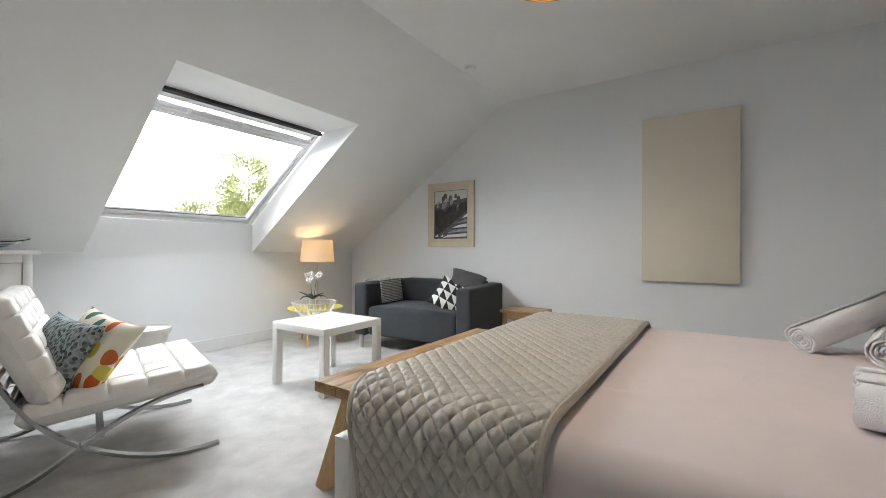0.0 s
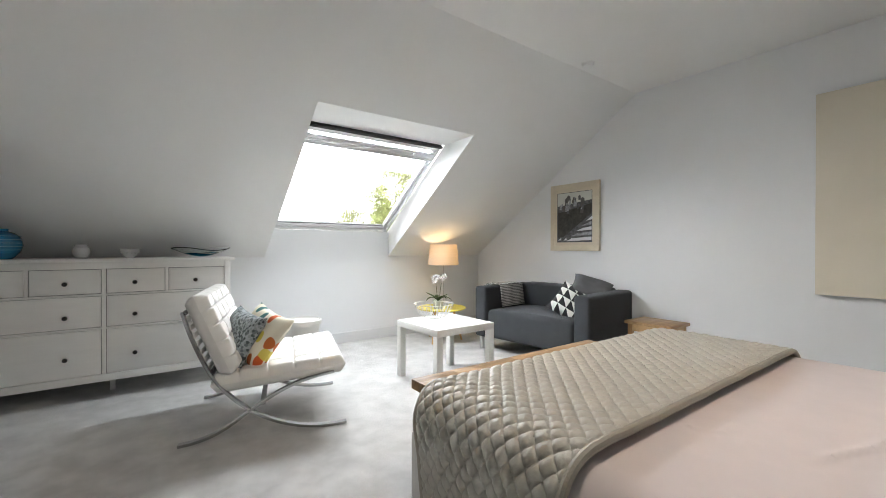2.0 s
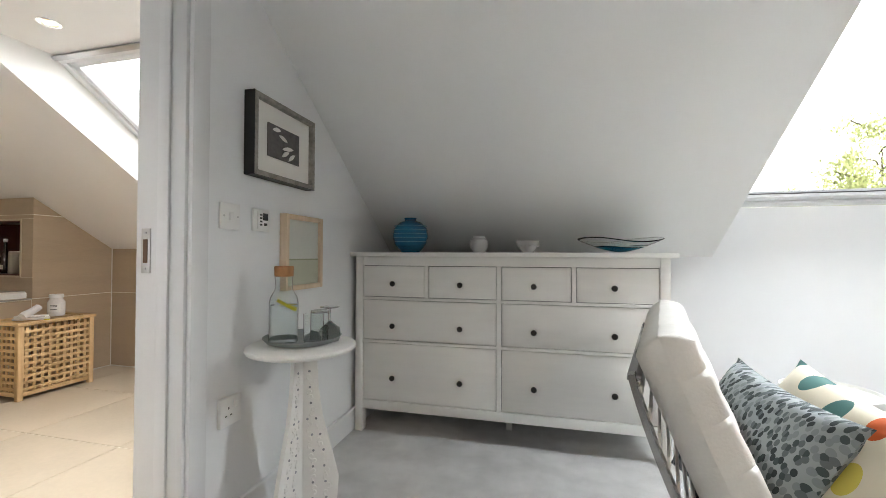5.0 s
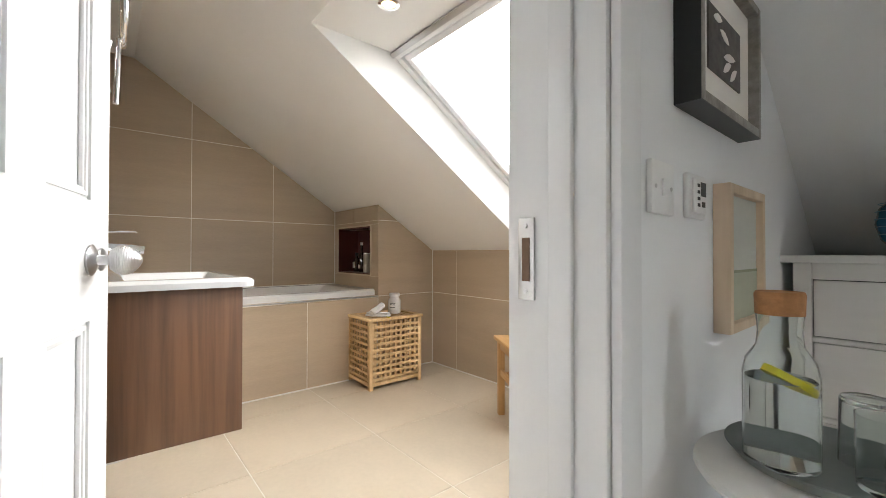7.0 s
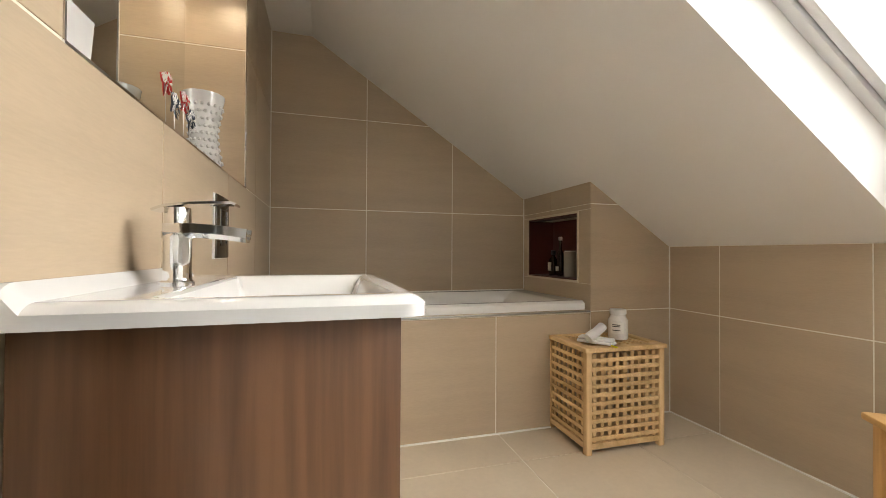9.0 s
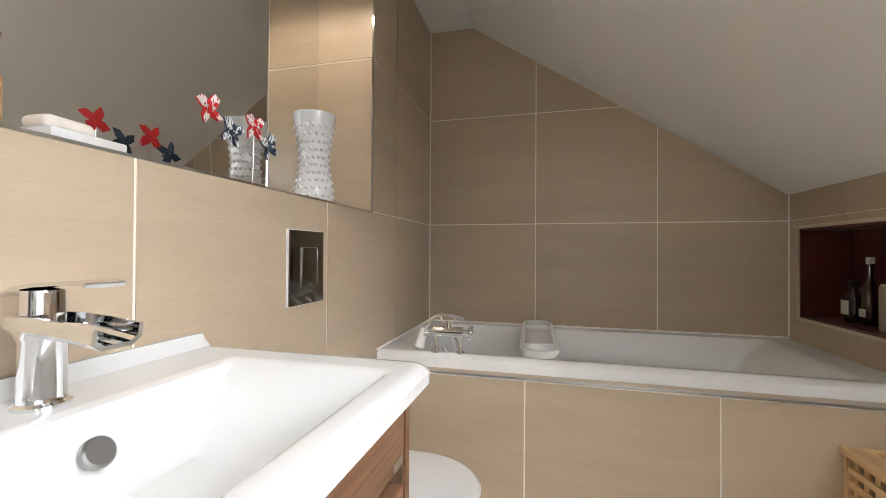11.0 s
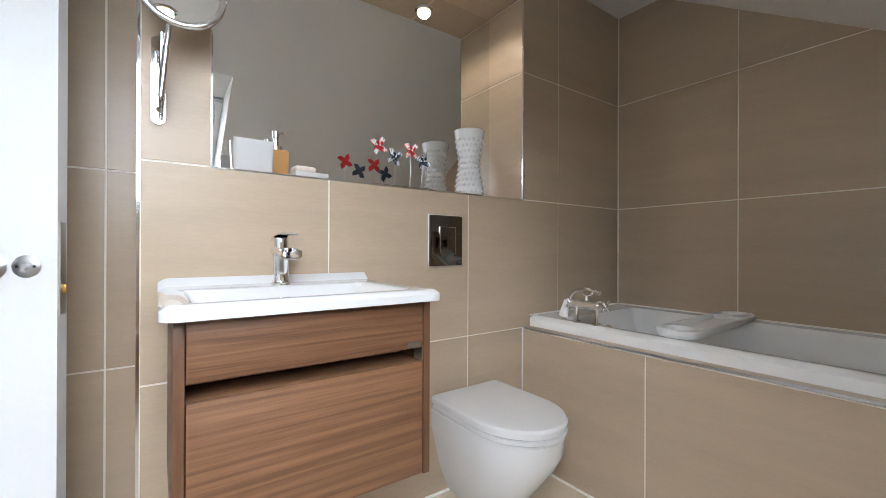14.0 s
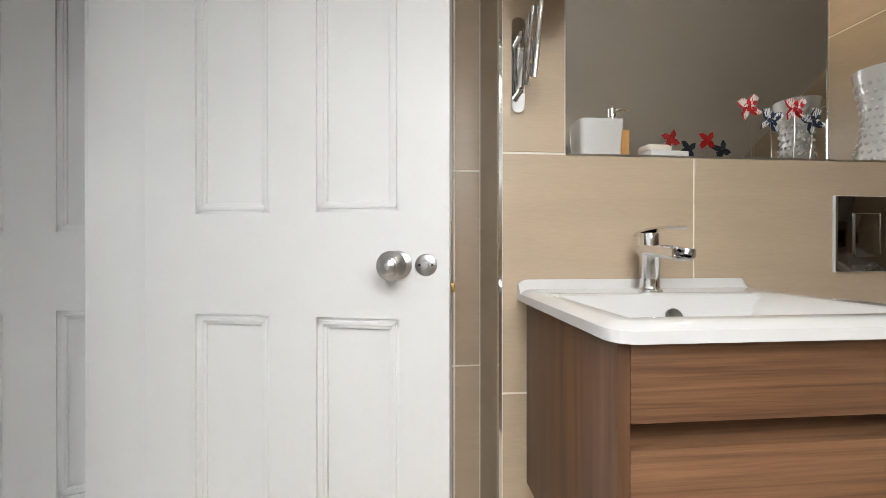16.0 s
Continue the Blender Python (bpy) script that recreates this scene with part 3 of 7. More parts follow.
# ---- roof windows ----
def roof_window(name, x0, x1, kn, z0, slope, z1, label, vent=True):
    th = math.degrees(math.atan(slope))
    ln = (z1 - z0) / math.sin(math.radians(th))
    w = x1 - x0
    ob = tagged(thing(name, pose(x0, kn, z0, 180 - th, 0, 0), label, "roof window"), kind="structure")
    f, s = 0.035, 0.035
    for nm, a, b in (("frame_bar", (0, 0, -0.05), (w, f, 0.02)), ("frame_bar", (0, ln - f, -0.05), (w, ln, 0.02)),
                     ("frame_bar", (0, f, -0.05), (f, ln - f, 0.02)), ("frame_bar", (w - f, f, -0.05), (w, ln - f, 0.02))):
        boxes(nm, GLOSS, ob, (a, b), bev=0.004)
    for nm, a, b in (("sash_bar", (f + 0.004, f + 0.004, -0.04), (w - f - 0.004, f + s, 0.008)), ("sash_bar", (f + 0.004, ln - f - s, -0.04), (w - f - 0.004, ln - f - 0.004, 0.008)),
                     ("sash_bar", (f + 0.004, f + s, -0.04), (f + s, ln - f - s, 0.008)), ("sash_bar", (w - f - s, f + s, -0.04), (w - f - 0.004, ln - f - s, 0.008))):
        boxes(nm, GLOSS, ob, (a, b), bev=0.005)
    # the ribbed ventilation flap along the head
    for k in range(3 if vent else 0):
        boxes("vent_rail", GLOSS, ob, ((f, ln - 0.120 - 0.030 * k, 0.010 + 0.003 * k), (w - f, ln - 0.091 - 0.030 * k, 0.030 + 0.003 * k)), bev=0.003)
    boxes("shadow_gap" if vent else "head_seal", BLACK if vent else SATIN, ob, ((0.0, ln - 0.012, 0.0), (w, ln + 0.012, 0.032)))
    for k in (0.2, 0.5, 0.8) if vent else ():
        boxes("vent_clip", PLASTIC, ob, ((w * k - 0.012, ln - 0.13, 0.03), (w * k + 0.012, ln - 0.10, 0.042)), bev=0.003)
    boxes("corner_latch", PLASTIC, ob, ((w - 0.13, 0.01, 0.02), (w - 0.05, 0.035, 0.045)), bev=0.006)
    pane = boxes("pane", PANE, ob, ((f + s - 0.004, f + s - 0.004, -0.022), (w - f - s + 0.004, ln - f - s + 0.004, -0.018)))
    pane.visible_shadow = False
    boxes("seal", INKSHADE, ob, ((f + s - 0.003, f + s - 0.003, -0.017), (w - f - s + 0.003, f + s + 0.003, -0.012)))
    return ob


roof_window("window_1", W0 + 0.03, W1 - 0.03, KN, WS + 0.015, SL, WT - 0.01, "white framed roof window with a vent along its head")
roof_window("window_2", R0 - 0.0, R1 - 0.0, QY, RS + 0.015, QS, RT + 0.005, "white framed bathroom roof window with bright glass", False)


# ---- bedroom: large furniture ----
def dresser():
    x0, w, d, h = -1.03, 1.60, 0.50, 0.955
    ob = thing("chest_of_drawers", pose(x0 + w / 2, 3.76 + d / 2, 0), "wide white-stained chest of eight drawers with dark knobs", "chest of drawers")
    y0, hw = -d / 2 + 0.025, w / 2 - 0.03
    boxes("top", DRESSW, ob, ((-w / 2, -d / 2, h - 0.022), (w / 2, d / 2, h)), bev=0.003)
    body = bmesh.new()
    for a, b in (((-hw, y0, 0.135), (-hw + 0.02, d / 2 - 0.01, h - 0.022)), ((hw - 0.02, y0, 0.135), (hw, d / 2 - 0.01, h - 0.022)), ((-hw + 0.02, d / 2 - 0.02, 0.135), (hw - 0.02, d / 2 - 0.012, h - 0.022)),
                 ((-hw + 0.02, y0 + 0.022, 0.145), (hw - 0.02, d / 2 - 0.02, 0.16))):
        box(body, a, b, 0.002)
    part("carcass", body, DRESSW, ob)
    for sx in (-1, 1):
        for sy, yy in ((0, y0), (1, d / 2 - 0.06)):
            boxes("leg", DRESSW, ob, ((sx * hw - (0.042 if sx > 0 else 0), yy - (0.003 if sy == 0 else 0), 0), (sx * hw + (0.042 if sx < 0 else 0), yy + 0.05, h - 0.023 if sy == 0 else 0.14)), bev=0.002)
    f0, f1 = -hw + 0.042, hw - 0.042
    for a, b in (((f0, y0, 0.885), (f1, y0 + 0.02, h - 0.0225)), ((f0, y0, 0.703), (f1, y0 + 0.02, 0.717)), ((f0, y0, 0.475), (f1, y0 + 0.02, 0.489)), ((f0, y0, 0.12), (f1, y0 + 0.02, 0.168)),
                 ((-0.012, y0 + 0.0004, 0.168), (0.012, y0 + 0.02, 0.885)), ((-0.385, y0 + 0.0004, 0.717), (-0.365, y0 + 0.02, 0.885)), ((0.345, y0 + 0.0004, 0.717), (0.365, y0 + 0.02, 0.885))):
        boxes("rail", DRESSW, ob, (a, b), bev=0.0015)
    kn = bmesh.new()
    lathe(kn, [(0, 0), (0.007, 0), (0.007, 0.010), (0.0138, 0.016), (0.0143, 0.022), (0.0105, 0.028), (0, 0.0295)], 18)
    bmesh.ops.rotate(kn, verts=kn.verts, cent=(0, 0, 0), matrix=Matrix.Rotation(radians(90), 3, "X"))
    kme = mesh_of("knob", kn, DARKKNOB)
    ks = [-0.556, -0.195, 0.169, 0.533]
    g = 0.003
    rows = [(f0, -0.385, 0.717, 0.885, [0]), (-0.365, -0.012, 0.717, 0.885, [1]), (0.012, 0.345, 0.717, 0.885, [2]), (0.365, f1, 0.717, 0.885, [3]),
            (f0, -0.012, 0.489, 0.703, [0, 1]), (0.012, f1, 0.489, 0.703, [2, 3]), (f0, -0.012, 0.168, 0.475, [0, 1]), (0.012, f1, 0.168, 0.475, [2, 3])]
    for a, b, z0, z1, kk in rows:
        dr = boxes("drawer", DRESSW, ob, ((a + g, y0 + 0.005, z0 + g), (b - g, y0 + 0.022, z1 - g)), bev=0.002)
        zc = {0.717: 0.79, 0.489: 0.568, 0.168: 0.295}[z0]
        for k in kk:
            o = new("knob", kme)
            o.parent, o.location = dr, (ks[k], y0 + 0.005, zc)
    # dark sheet stands in for the shade in the gaps between drawers
    boxes("shadow_back", INKSHADE, ob, ((f0, y0 + 0.023, 0.165), (f1, y0 + 0.026, 0.89)))
    boxes("middle_foot", DRESSW, ob, ((0.02, y0 + 0.20, 0), (0.05, y0 + 0.23, 0.145)))


dresser()


def lack_table():
    ob = thing("coffee_table", pose(1.925, 2.80, 0, 0, 0, 1), "square white side table with thick top and legs", "table")
    a = 0.275
    boxes("tabletop", LACKW, ob, ((-a, -a, 0.40), (a, a, 0.45)), bev=0.002)
    for sx in (-1, 1):
        for sy in (-1, 1):
            boxes("leg", LACKW, ob, ((sx * a - sx * 0.05, sy * a - sy * 0.05, 0), (sx * a, sy * a, 0.3995)), bev=0.0015)


lack_table()


def sofa():
    ob = thing("sofa", pose(3.20, 2.80, 0, 0, 0, -84), "compact charcoal fabric two-seat sofa with square arms", "sofa")
    # local x: along the sofa to its far end, local y: towards the back
    W, D = 1.27, 0.80
    pillow_arm = 0.15
    for sx, nm in ((-1, "arm"), (1, "arm")):
        b2 = bmesh.new()
        box(b2, (sx * W / 2, -D / 2, 0.13), (sx * (W / 2 - pillow_arm), D / 2, 0.64), 0.03, 4)
        part(nm, b2, SOFA, ob)
    bm.free()
    b2 = bmesh.new()
    box(b2, (-W / 2 + pillow_arm - 0.004, D / 2 - 0.17, 0.13), (W / 2 - pillow_arm + 0.004, D / 2, 0.655), 0.035, 4)
    part("backrest", b2, SOFA, ob)
    b2 = bmesh.new()
    box(b2, (-W / 2 + pillow_arm + 0.001, -D / 2 + 0.015, 0.13), (W / 2 - pillow_arm - 0.001, D / 2 - 0.172, 0.41), 0.045, 5)
    bmesh.ops.subdivide_edges(b2, edges=[e for e in b2.edges if e.calc_length() > 0.3], cuts=8, use_grid_fill=True)
    for v in b2.verts:
        if v.co.z > 0.38:
            v.co.z += 0.02 * (1 - (v.co.x / 0.5) ** 2)
    part("seat", b2, SOFA, ob)
    for x in (-W / 2 + 0.06, W / 2 - 0.06):
        for y in (-D / 2 + 0.05, D / 2 - 0.06):
            b2 = bmesh.new()
            cyl(b2, (x, y, 0), (x, y, 0.132), 0.02, 0.022, 16)
            part("leg", b2, STEEL, ob, "grey metal leg")


sofa()


def lounge_chair():
    """Local x: forwards, y: across, on a pair of crossed flat steel bars."""
    ob = thing("lounge_chair", pose(0.637, 2.925, 0, 0, 0, -14.7), "white buttoned leather lounge chair on crossed steel legs", "lounge chair")
    hw = 0.36
    for s in (-1, 1):
        y = s * hw
        bm = bmesh.new()
        sweep(bm, bez((0.43, y, 0.012), (0.10, y, -0.02), (-0.18, y, 0.16), (-0.30, y, 0.42), 18) + bez((-0.30, y, 0.42), (-0.35, y, 0.53), (-0.38, y, 0.62), (-0.40, y, 0.70), 8)[1:], rect_section(0.014, 0.034), up=(0, 1, 0))
        part("back_bar", bm, DARKCHROME, ob, "curved flat chromed bar")
        bm = bmesh.new()
        sweep(bm, bez((-0.42, y, 0.012), (-0.22, y, 0.02), (-0.14, y, 0.12), (-0.06, y, 0.165), 10) + bez((-0.06, y, 0.165), (0.06, y, 0.235), (0.14, y, 0.29), (0.36, y, 0.315), 12)[1:], rect_section(0.0145, 0.034), up=(0, 1, 0))
        part("seat_bar", bm, DARKCHROME, ob, "curved flat chromed bar")
    for x, z in ((-0.395, 0.69), (-0.27, 0.36), (0.33, 0.308), (-0.02, 0.175)):
        bm = bmesh.new()
        box(bm, (x - 0.014, -hw, z - 0.006), (x + 0.014, hw, z + 0.006), 0.002)
        part("cross_bar", bm, DARKCHROME, ob)
    # straps behind the back cushion
    for k in range(7):
        t = 0.1 + 0.8 * k / 6
        x, z = -0.27 - 0.125 * t, 0.36 + 0.33 * t
        bm = bmesh.new()
        box(bm, (x - 0.004, -hw + 0.01, z - 0.015), (x + 0.002, hw - 0.01, z + 0.015), 0.001)
        part("strap", bm, LEATHER, ob)

    def cushion(name, a, b, tz):
        """A pad from a to b in the x-z plane, tz thick, tufted on its upper side."""
        a, b = Vector(a), Vector(b)
        d = (b - a)
        ln = d.length
        d.normalize()
        nrm = Vector((-d.z, 0, d.x))
        if nrm.z < 0:
            nrm = -nrm
        n, m = 90, 90
        bm = bmesh.new()
        w = 0.375
        up, lo = [], []
        for i in range(n + 1):
            ru, rl = [], []
            for j in range(m + 1):
                u, v = i / n, j / m
                e = min(u, 1 - u) * ln
                f = min(v, 1 - v) * 2 * w
                edge = min(1.0, e / 0.03) ** 0.5 * min(1.0, f / 0.03) ** 0.5
                cu, cv = abs((u * 5) % 1 - 0.5) * 2, abs((v * 5) % 1 - 0.5) * 2
                seam = max(0.0, 1 - (1 - cu) / 0.13) + max(0.0, 1 - (1 - cv) / 0.13)
                dim = math.exp(-(((1 - cu) / 0.3) ** 2 + ((1 - cv) / 0.3) ** 2))
                hgt = tz * 0.5 + (tz * 0.5) * edge - 0.013 * min(seam, 1.3) * edge - 0.010 * dim * edge
                wob = 0.004 * noise.noise(Vector((u * 9, v * 9, tz)))
                p = a + d * (u * ln)
                y = (v * 2 - 1) * w
                ru.append(bm.verts.new(p + nrm * (hgt + wob) + Vector((0, y, 0))))
                rl.append(bm.verts.new(p + nrm * (tz * 0.5 * (1 - edge)) + Vector((0, y, 0))))
            up.append(ru)
            lo.append(rl)
        for i in range(n):
            for j in range(m):
                bm.faces.new((up[i][j], up[i + 1][j], up[i + 1][j + 1], up[i][j + 1]))
                bm.faces.new((lo[i][j], lo[i][j + 1], lo[i + 1][j + 1], lo[i + 1][j]))
        for ring in ([[up[i][0] for i in range(n + 1)], [lo[i][0] for i in range(n + 1)]], [[up[i][m] for i in range(n + 1)], [lo[i][m] for i in range(n + 1)]], [up[0], lo[0]], [up[n], lo[n]]):
            p, q = ring
            for k in range(len(p) - 1):
                bm.faces.new((p[k], p[k + 1], q[k + 1], q[k]))
        bmesh.ops.remove_doubles(bm, verts=bm.verts, dist=1e-5)
        part(name, bm, LEATHER, ob)
    cushion("seat_cushion", (-0.27, 0, 0.252), (0.43, 0, 0.305), 0.105)
    cushion("back_cushion", (-0.405, 0, 0.76), (-0.225, 0, 0.335), 0.115)


lounge_chair()


def scatter(name, m, w, h, t, material, label, group=""):
    bm = bmesh.new()
    pillow(bm, w, h, t)
    ob = part(name, bm, material)
    ob.matrix_world = m
    return tagged(ob, label, "cushion", group)


scatter("scatter_cushion", pose(0.447, 2.845, 0.50, 62, 8, -75), 0.34, 0.34, 0.12, TREECLOTH, "grey cushion printed with small trees on the lounge chair")
scatter("scatter_cushion", pose(0.552, 2.795, 0.505, 56, 14, -70), 0.35, 0.35, 0.12, LEAFCLOTH, "cream cushion printed with coloured leaves on the lounge chair")
scatter("scatter_cushion", pose(3.13, 2.50, 0.53, 55, 28, -70), 0.33, 0.33, 0.12, TRICLOTH, "black and white triangle print cushion on the sofa")
scatter("scatter_cushion", pose(3.33, 2.43, 0.655, 35, 16, -60), 0.36, 0.30, 0.12, GREYC, "plain grey cushion resting over the sofa arm")


def bench():
    ob = thing("bench", pose(1.62, 1.618, 0), "oiled wooden bench of two planks at the bed foot", "bench")
    L2 = 0.655
    # two planks, each glued up of short staves
    rnd = random.Random(8)
    for y0, y1 in ((-0.122, -0.062), (-0.062, -0.002), (0.002, 0.062), (0.062, 0.122)):
        x = -L2
        while x < L2 - 0.001:
            e = x + rnd.uniform(0.16, 0.42)
            e = L2 if e > L2 - 0.1 else e
            boxes("stave", OAK, ob, ((x, y0, 0.41), (e, y1, 0.452)), bev=0.0008)
            x = e
    for sx in (-1, 1):
        for sy in (-1, 1):
            bm = bmesh.new()
            sweep(bm, [(sx * (L2 - 0.16), sy * 0.05, 0.41), (sx * (L2 - 0.06), sy * 0.125, 0.0)], rect_section(0.05, 0.07), up=(1, 0, 0))
            part("leg", bm, OAKZ, ob)
        boxes("batten", OAK, ob, ((sx * (L2 - 0.2), -0.11, 0.385), (sx * (L2 - 0.12), 0.11, 0.41)), bev=0.002)


bench()

# the bed
BXA, BXB, BYA, BYB, BTZ = 0.68, 2.20, -0.80, 1.23, 0.597
bed = thing("bed", pose(0, 0, 0), "double bed with pale pink sheet and white frame", "bed")
for a, b in (((0.74, 1.285, 0.06), (2.12, 1.335, 0.43)), ((BXA + 0.1, BYA, 0.12), (BXA + 0.125, 1.285, 0.32)), ((BXB - 0.12, BYA, 0.12), (BXB - 0.095, 1.285, 0.32))):
    boxes("frame_board", LACKW, bed, (a, b), bev=0.004)
for x in (0.72, 2.06):
    boxes("post", LACKW, bed, ((x, 1.28, 0), (x + 0.06, 1.34, 0.432)), bev=0.003)
    boxes("post", LACKW, bed, ((x, BYA, 0), (x + 0.06, BYA + 0.06, 0.432)), bev=0.003)
# creases and one pressed fold in the sheet: height, width and the line on the plan
CREASES = ((0.0045, 0.007, [(1.107, 0.433), (1.20, 0.415), (1.30, 0.375), (1.40, 0.352), (1.531, 0.342)]), (0.005, 0.006, [(1.094, 0.675), (1.098, 0.64), (1.115, 0.612)]),
           (0.005, 0.006, [(1.10, 0.625), (1.14, 0.603), (1.19, 0.606), (1.25, 0.59)]), (0.004, 0.006, [(1.12, 0.605), (1.135, 0.572), (1.17, 0.562)]), (0.003, 0.012, [(0.80, 0.335), (2.1, 0.26)]))


def crease_height(x, y):
    h = 0.0
    for top, wide, pts in CREASES:
        d, ends = 9.0, 1.0
        for i, ((ax, ay), (bx, by)) in enumerate(zip(pts, pts[1:])):
            ux, uy = bx - ax, by - ay
            t = max(0.0, min(1.0, ((x - ax) * ux + (y - ay) * uy) / (ux * ux + uy * uy)))
            e = math.hypot(x - ax - ux * t, y - ay - uy * t)
            if e < d:
                g = (i + t) / (len(pts) - 1)
                d, ends = e, min(1.0, 5 * g, 5 * (1 - g)) if len(pts) > 2 else 1.0
        if d < wide * 3:
            h += top * ends * math.exp(-(d / wide) ** 2)
    return h


bm = bmesh.new()
box(bm, (BXA, BYA, 0.12), (BXB, BYB, BTZ), 0.085, 6)
bmesh.ops.subdivide_edges(bm, edges=[e for e in bm.edges if e.calc_length() > 0.25 and abs(e.verts[0].co.z - e.verts[1].co.z) < 0.01], cuts=170, use_grid_fill=True)
for v in bm.verts:
    if v.co.z > 0.3:
        v.co.z += 0.004 * noise.noise(v.co * 3) + 0.010 * max(0, noise.noise(Vector((v.co.x * 5 + v.co.y * 3, v.co.y * 2, 0))) - 0.35)
        if v.co.z > 0.57:
            v.co.z += crease_height(v.co.x, v.co.y)
part("mattress", bm, SHEET, bed, "mattress under a smooth pale pink sheet")

def runner():
    """A quilted runner over the foot of the bed, hanging over both long sides."""
    prof = [(BXA - 0.035, 0.14), (BXA - 0.03, 0.50)] + [(BXA + 0.09 - 0.12 * math.cos(a), 0.50 + 0.118 * math.sin(a)) for a in [k * math.pi / 2 / 8 for k in range(1, 9)]]
    prof += [(BXB - 0.09 + 0.12 * math.sin(a), 0.50 + 0.118 * math.cos(a)) for a in [k * math.pi / 2 / 8 for k in range(0, 9)]] + [(BXB + 0.035, 0.14)]
    dist = [0]
    for p, q in zip(prof, prof[1:]):
        dist.append(dist[-1] + math.hypot(q[0] - p[0], q[1] - p[1]))
    n, m = int(dist[-1] / 0.0034), 190
    bm = bmesh.new()
    grid = []
    k = 0
    for i in range(n + 1):
        s = dist[-1] * i / n
        while k < len(dist) - 2 and dist[k + 1] < s:
            k += 1
        t = (s - dist[k]) / (dist[k + 1] - dist[k])
        x, z = (prof[k][c] + (prof[k + 1][c] - prof[k][c]) * t for c in (0, 1))
        tx, tz = prof[k + 1][0] - prof[k][0], prof[k + 1][1] - prof[k][1]
        l = math.hypot(tx, tz)
        nx, nz = -tz / l, tx / l
        drop = max(0.0, (BTZ - z) / 0.4)
        corner = max(0.0, 1 - (x - BXA) / 0.32, 1 - (BXB - x) / 0.32)
        y0, y1 = 0.70 - 0.03 * drop, 1.285 - 0.055 * min(1.1, corner) ** 2 - 0.10 * min(1, drop) ** 0.8
        row = []
        for j in range(m + 1):
            v = j / m
            y = y0 + (y1 - y0) * v
            a, b = s / 0.088, (v * 0.585) / 0.088
            puff = abs(math.sin(math.pi * (a + b) / 2 * 3.3) * math.sin(math.pi * (a - b) / 2 * 3.3)) ** 0.30
            edge = min(1, min(v, 1 - v) * 0.585 / 0.015, s / 0.02, (dist[-1] - s) / 0.02)
            h = 0.004 + (0.0125 + 0.0022 * noise.noise(Vector((s * 60, y * 60, 3)))) * puff * edge + 0.004 * noise.noise(Vector((s * 9, y * 9, 0)))
            fall = max(0.0, (y - 1.19) / 0.1)
            row.append(bm.verts.new((x + nx * h, y, z + nz * h - 0.035 * fall ** 2)))
        grid.append(row)
    for i in range(n):
        for j in range(m):
            bm.faces.new((grid[i][j], grid[i + 1][j], grid[i + 1][j + 1], grid[i][j + 1]))
    ob = thing("bed_runner", pose(0, 0, 0), "taupe satin quilted runner across the bed foot", "bed runner")
    e0, e1 = [r[0].co.copy() for r in grid][::4], [r[-1].co.copy() for r in grid][::4]
    cover = part("quilted_cover", bm, QUILT, ob)
    md = cover.modifiers.new("thickness", "SOLIDIFY")
    md.thickness, md.offset = 0.008, -1
    for e in (e0, e1):
        bm = bmesh.new()
        tube(bm, e, 0.011, 8)
        part("binding", bm, PIPING, ob, "rounded taupe binding")


runner()


def towel_roll(m, ln, r, label):
    bm = bmesh.new()
    pts = [(0.006 + (r - 0.006) * t, 2 * math.pi * 4.2 * t) for t in [i / 130 for i in range(131)]]
    a, b = [], []
    for rr, an in pts:
        for lst, y in ((a, -ln / 2), (b, ln / 2)):
            wob = 1 + 0.03 * noise.noise(Vector((an, y * 9, r)))
            lst.append(bm.verts.new((rr * wob * math.cos(an), y + 0.012 * noise.noise(Vector((an, 2, 0))), rr * wob * math.sin(an) * 0.92)))
    for i in range(len(a) - 1):
        bm.faces.new((a[i], a[i + 1], b[i + 1], b[i]))
    ob = part("rolled_towel", bm, TOWEL)
    md = ob.modifiers.new("thickness", "SOLIDIFY")
    md.thickness, md.offset = 0.009, 0
    ob.matrix_world = m
    tagged(ob, label, "towel", "towels on the bed")


towel_roll(pose(1.96, -0.09, BTZ + 0.052, 0, 0, 74), 0.34, 0.055, "white towel rolled up on the bed")
towel_roll(pose(2.06, 0.0, BTZ + 0.112, -18, 0, 40), 0.42, 0.058, "white towel rolled and leaning on another roll")
towel_roll(pose(1.10, 0.0, BTZ + 0.055, 0, 0, -14), 0.34, 0.055, "white towel rolled up near the bed edge")
towel_roll(pose(1.225, -0.025, BTZ + 0.055, 0, 0, -9), 0.34, 0.055, "white towel rolled up near the bed edge")


def wooden_stool():
    ob = thing("side_table", pose(3.29, 1.81, 0), "small oak stool used as a bedside table", "side table")
    boxes("tabletop", OAK, ob, ((-0.15, -0.185, 0.425), (0.15, 0.185, 0.45)), bev=0.004)
    for sx in (-1, 1):
        for sy in (-1, 1):
            boxes("leg", OAKZ, ob, ((sx * 0.135 - sx * 0.035, sy * 0.165 - sy * 0.035, 0), (sx * 0.135, sy * 0.165, 0.4245)), bev=0.003)
        boxes("rail", OAK, ob, ((sx * 0.12 - 0.009, -0.13, 0.37), (sx * 0.12 + 0.009, 0.13, 0.4248)))
        boxes("rail", OAK, ob, ((-0.10, sx * 0.15 - 0.009, 0.37), (0.10, sx * 0.15 + 0.009, 0.4248)))
        boxes("stretcher", OAK, ob, ((-0.10, sx * 0.148 - 0.009, 0.13), (0.10, sx * 0.148 + 0.009, 0.16)))


wooden_stool()


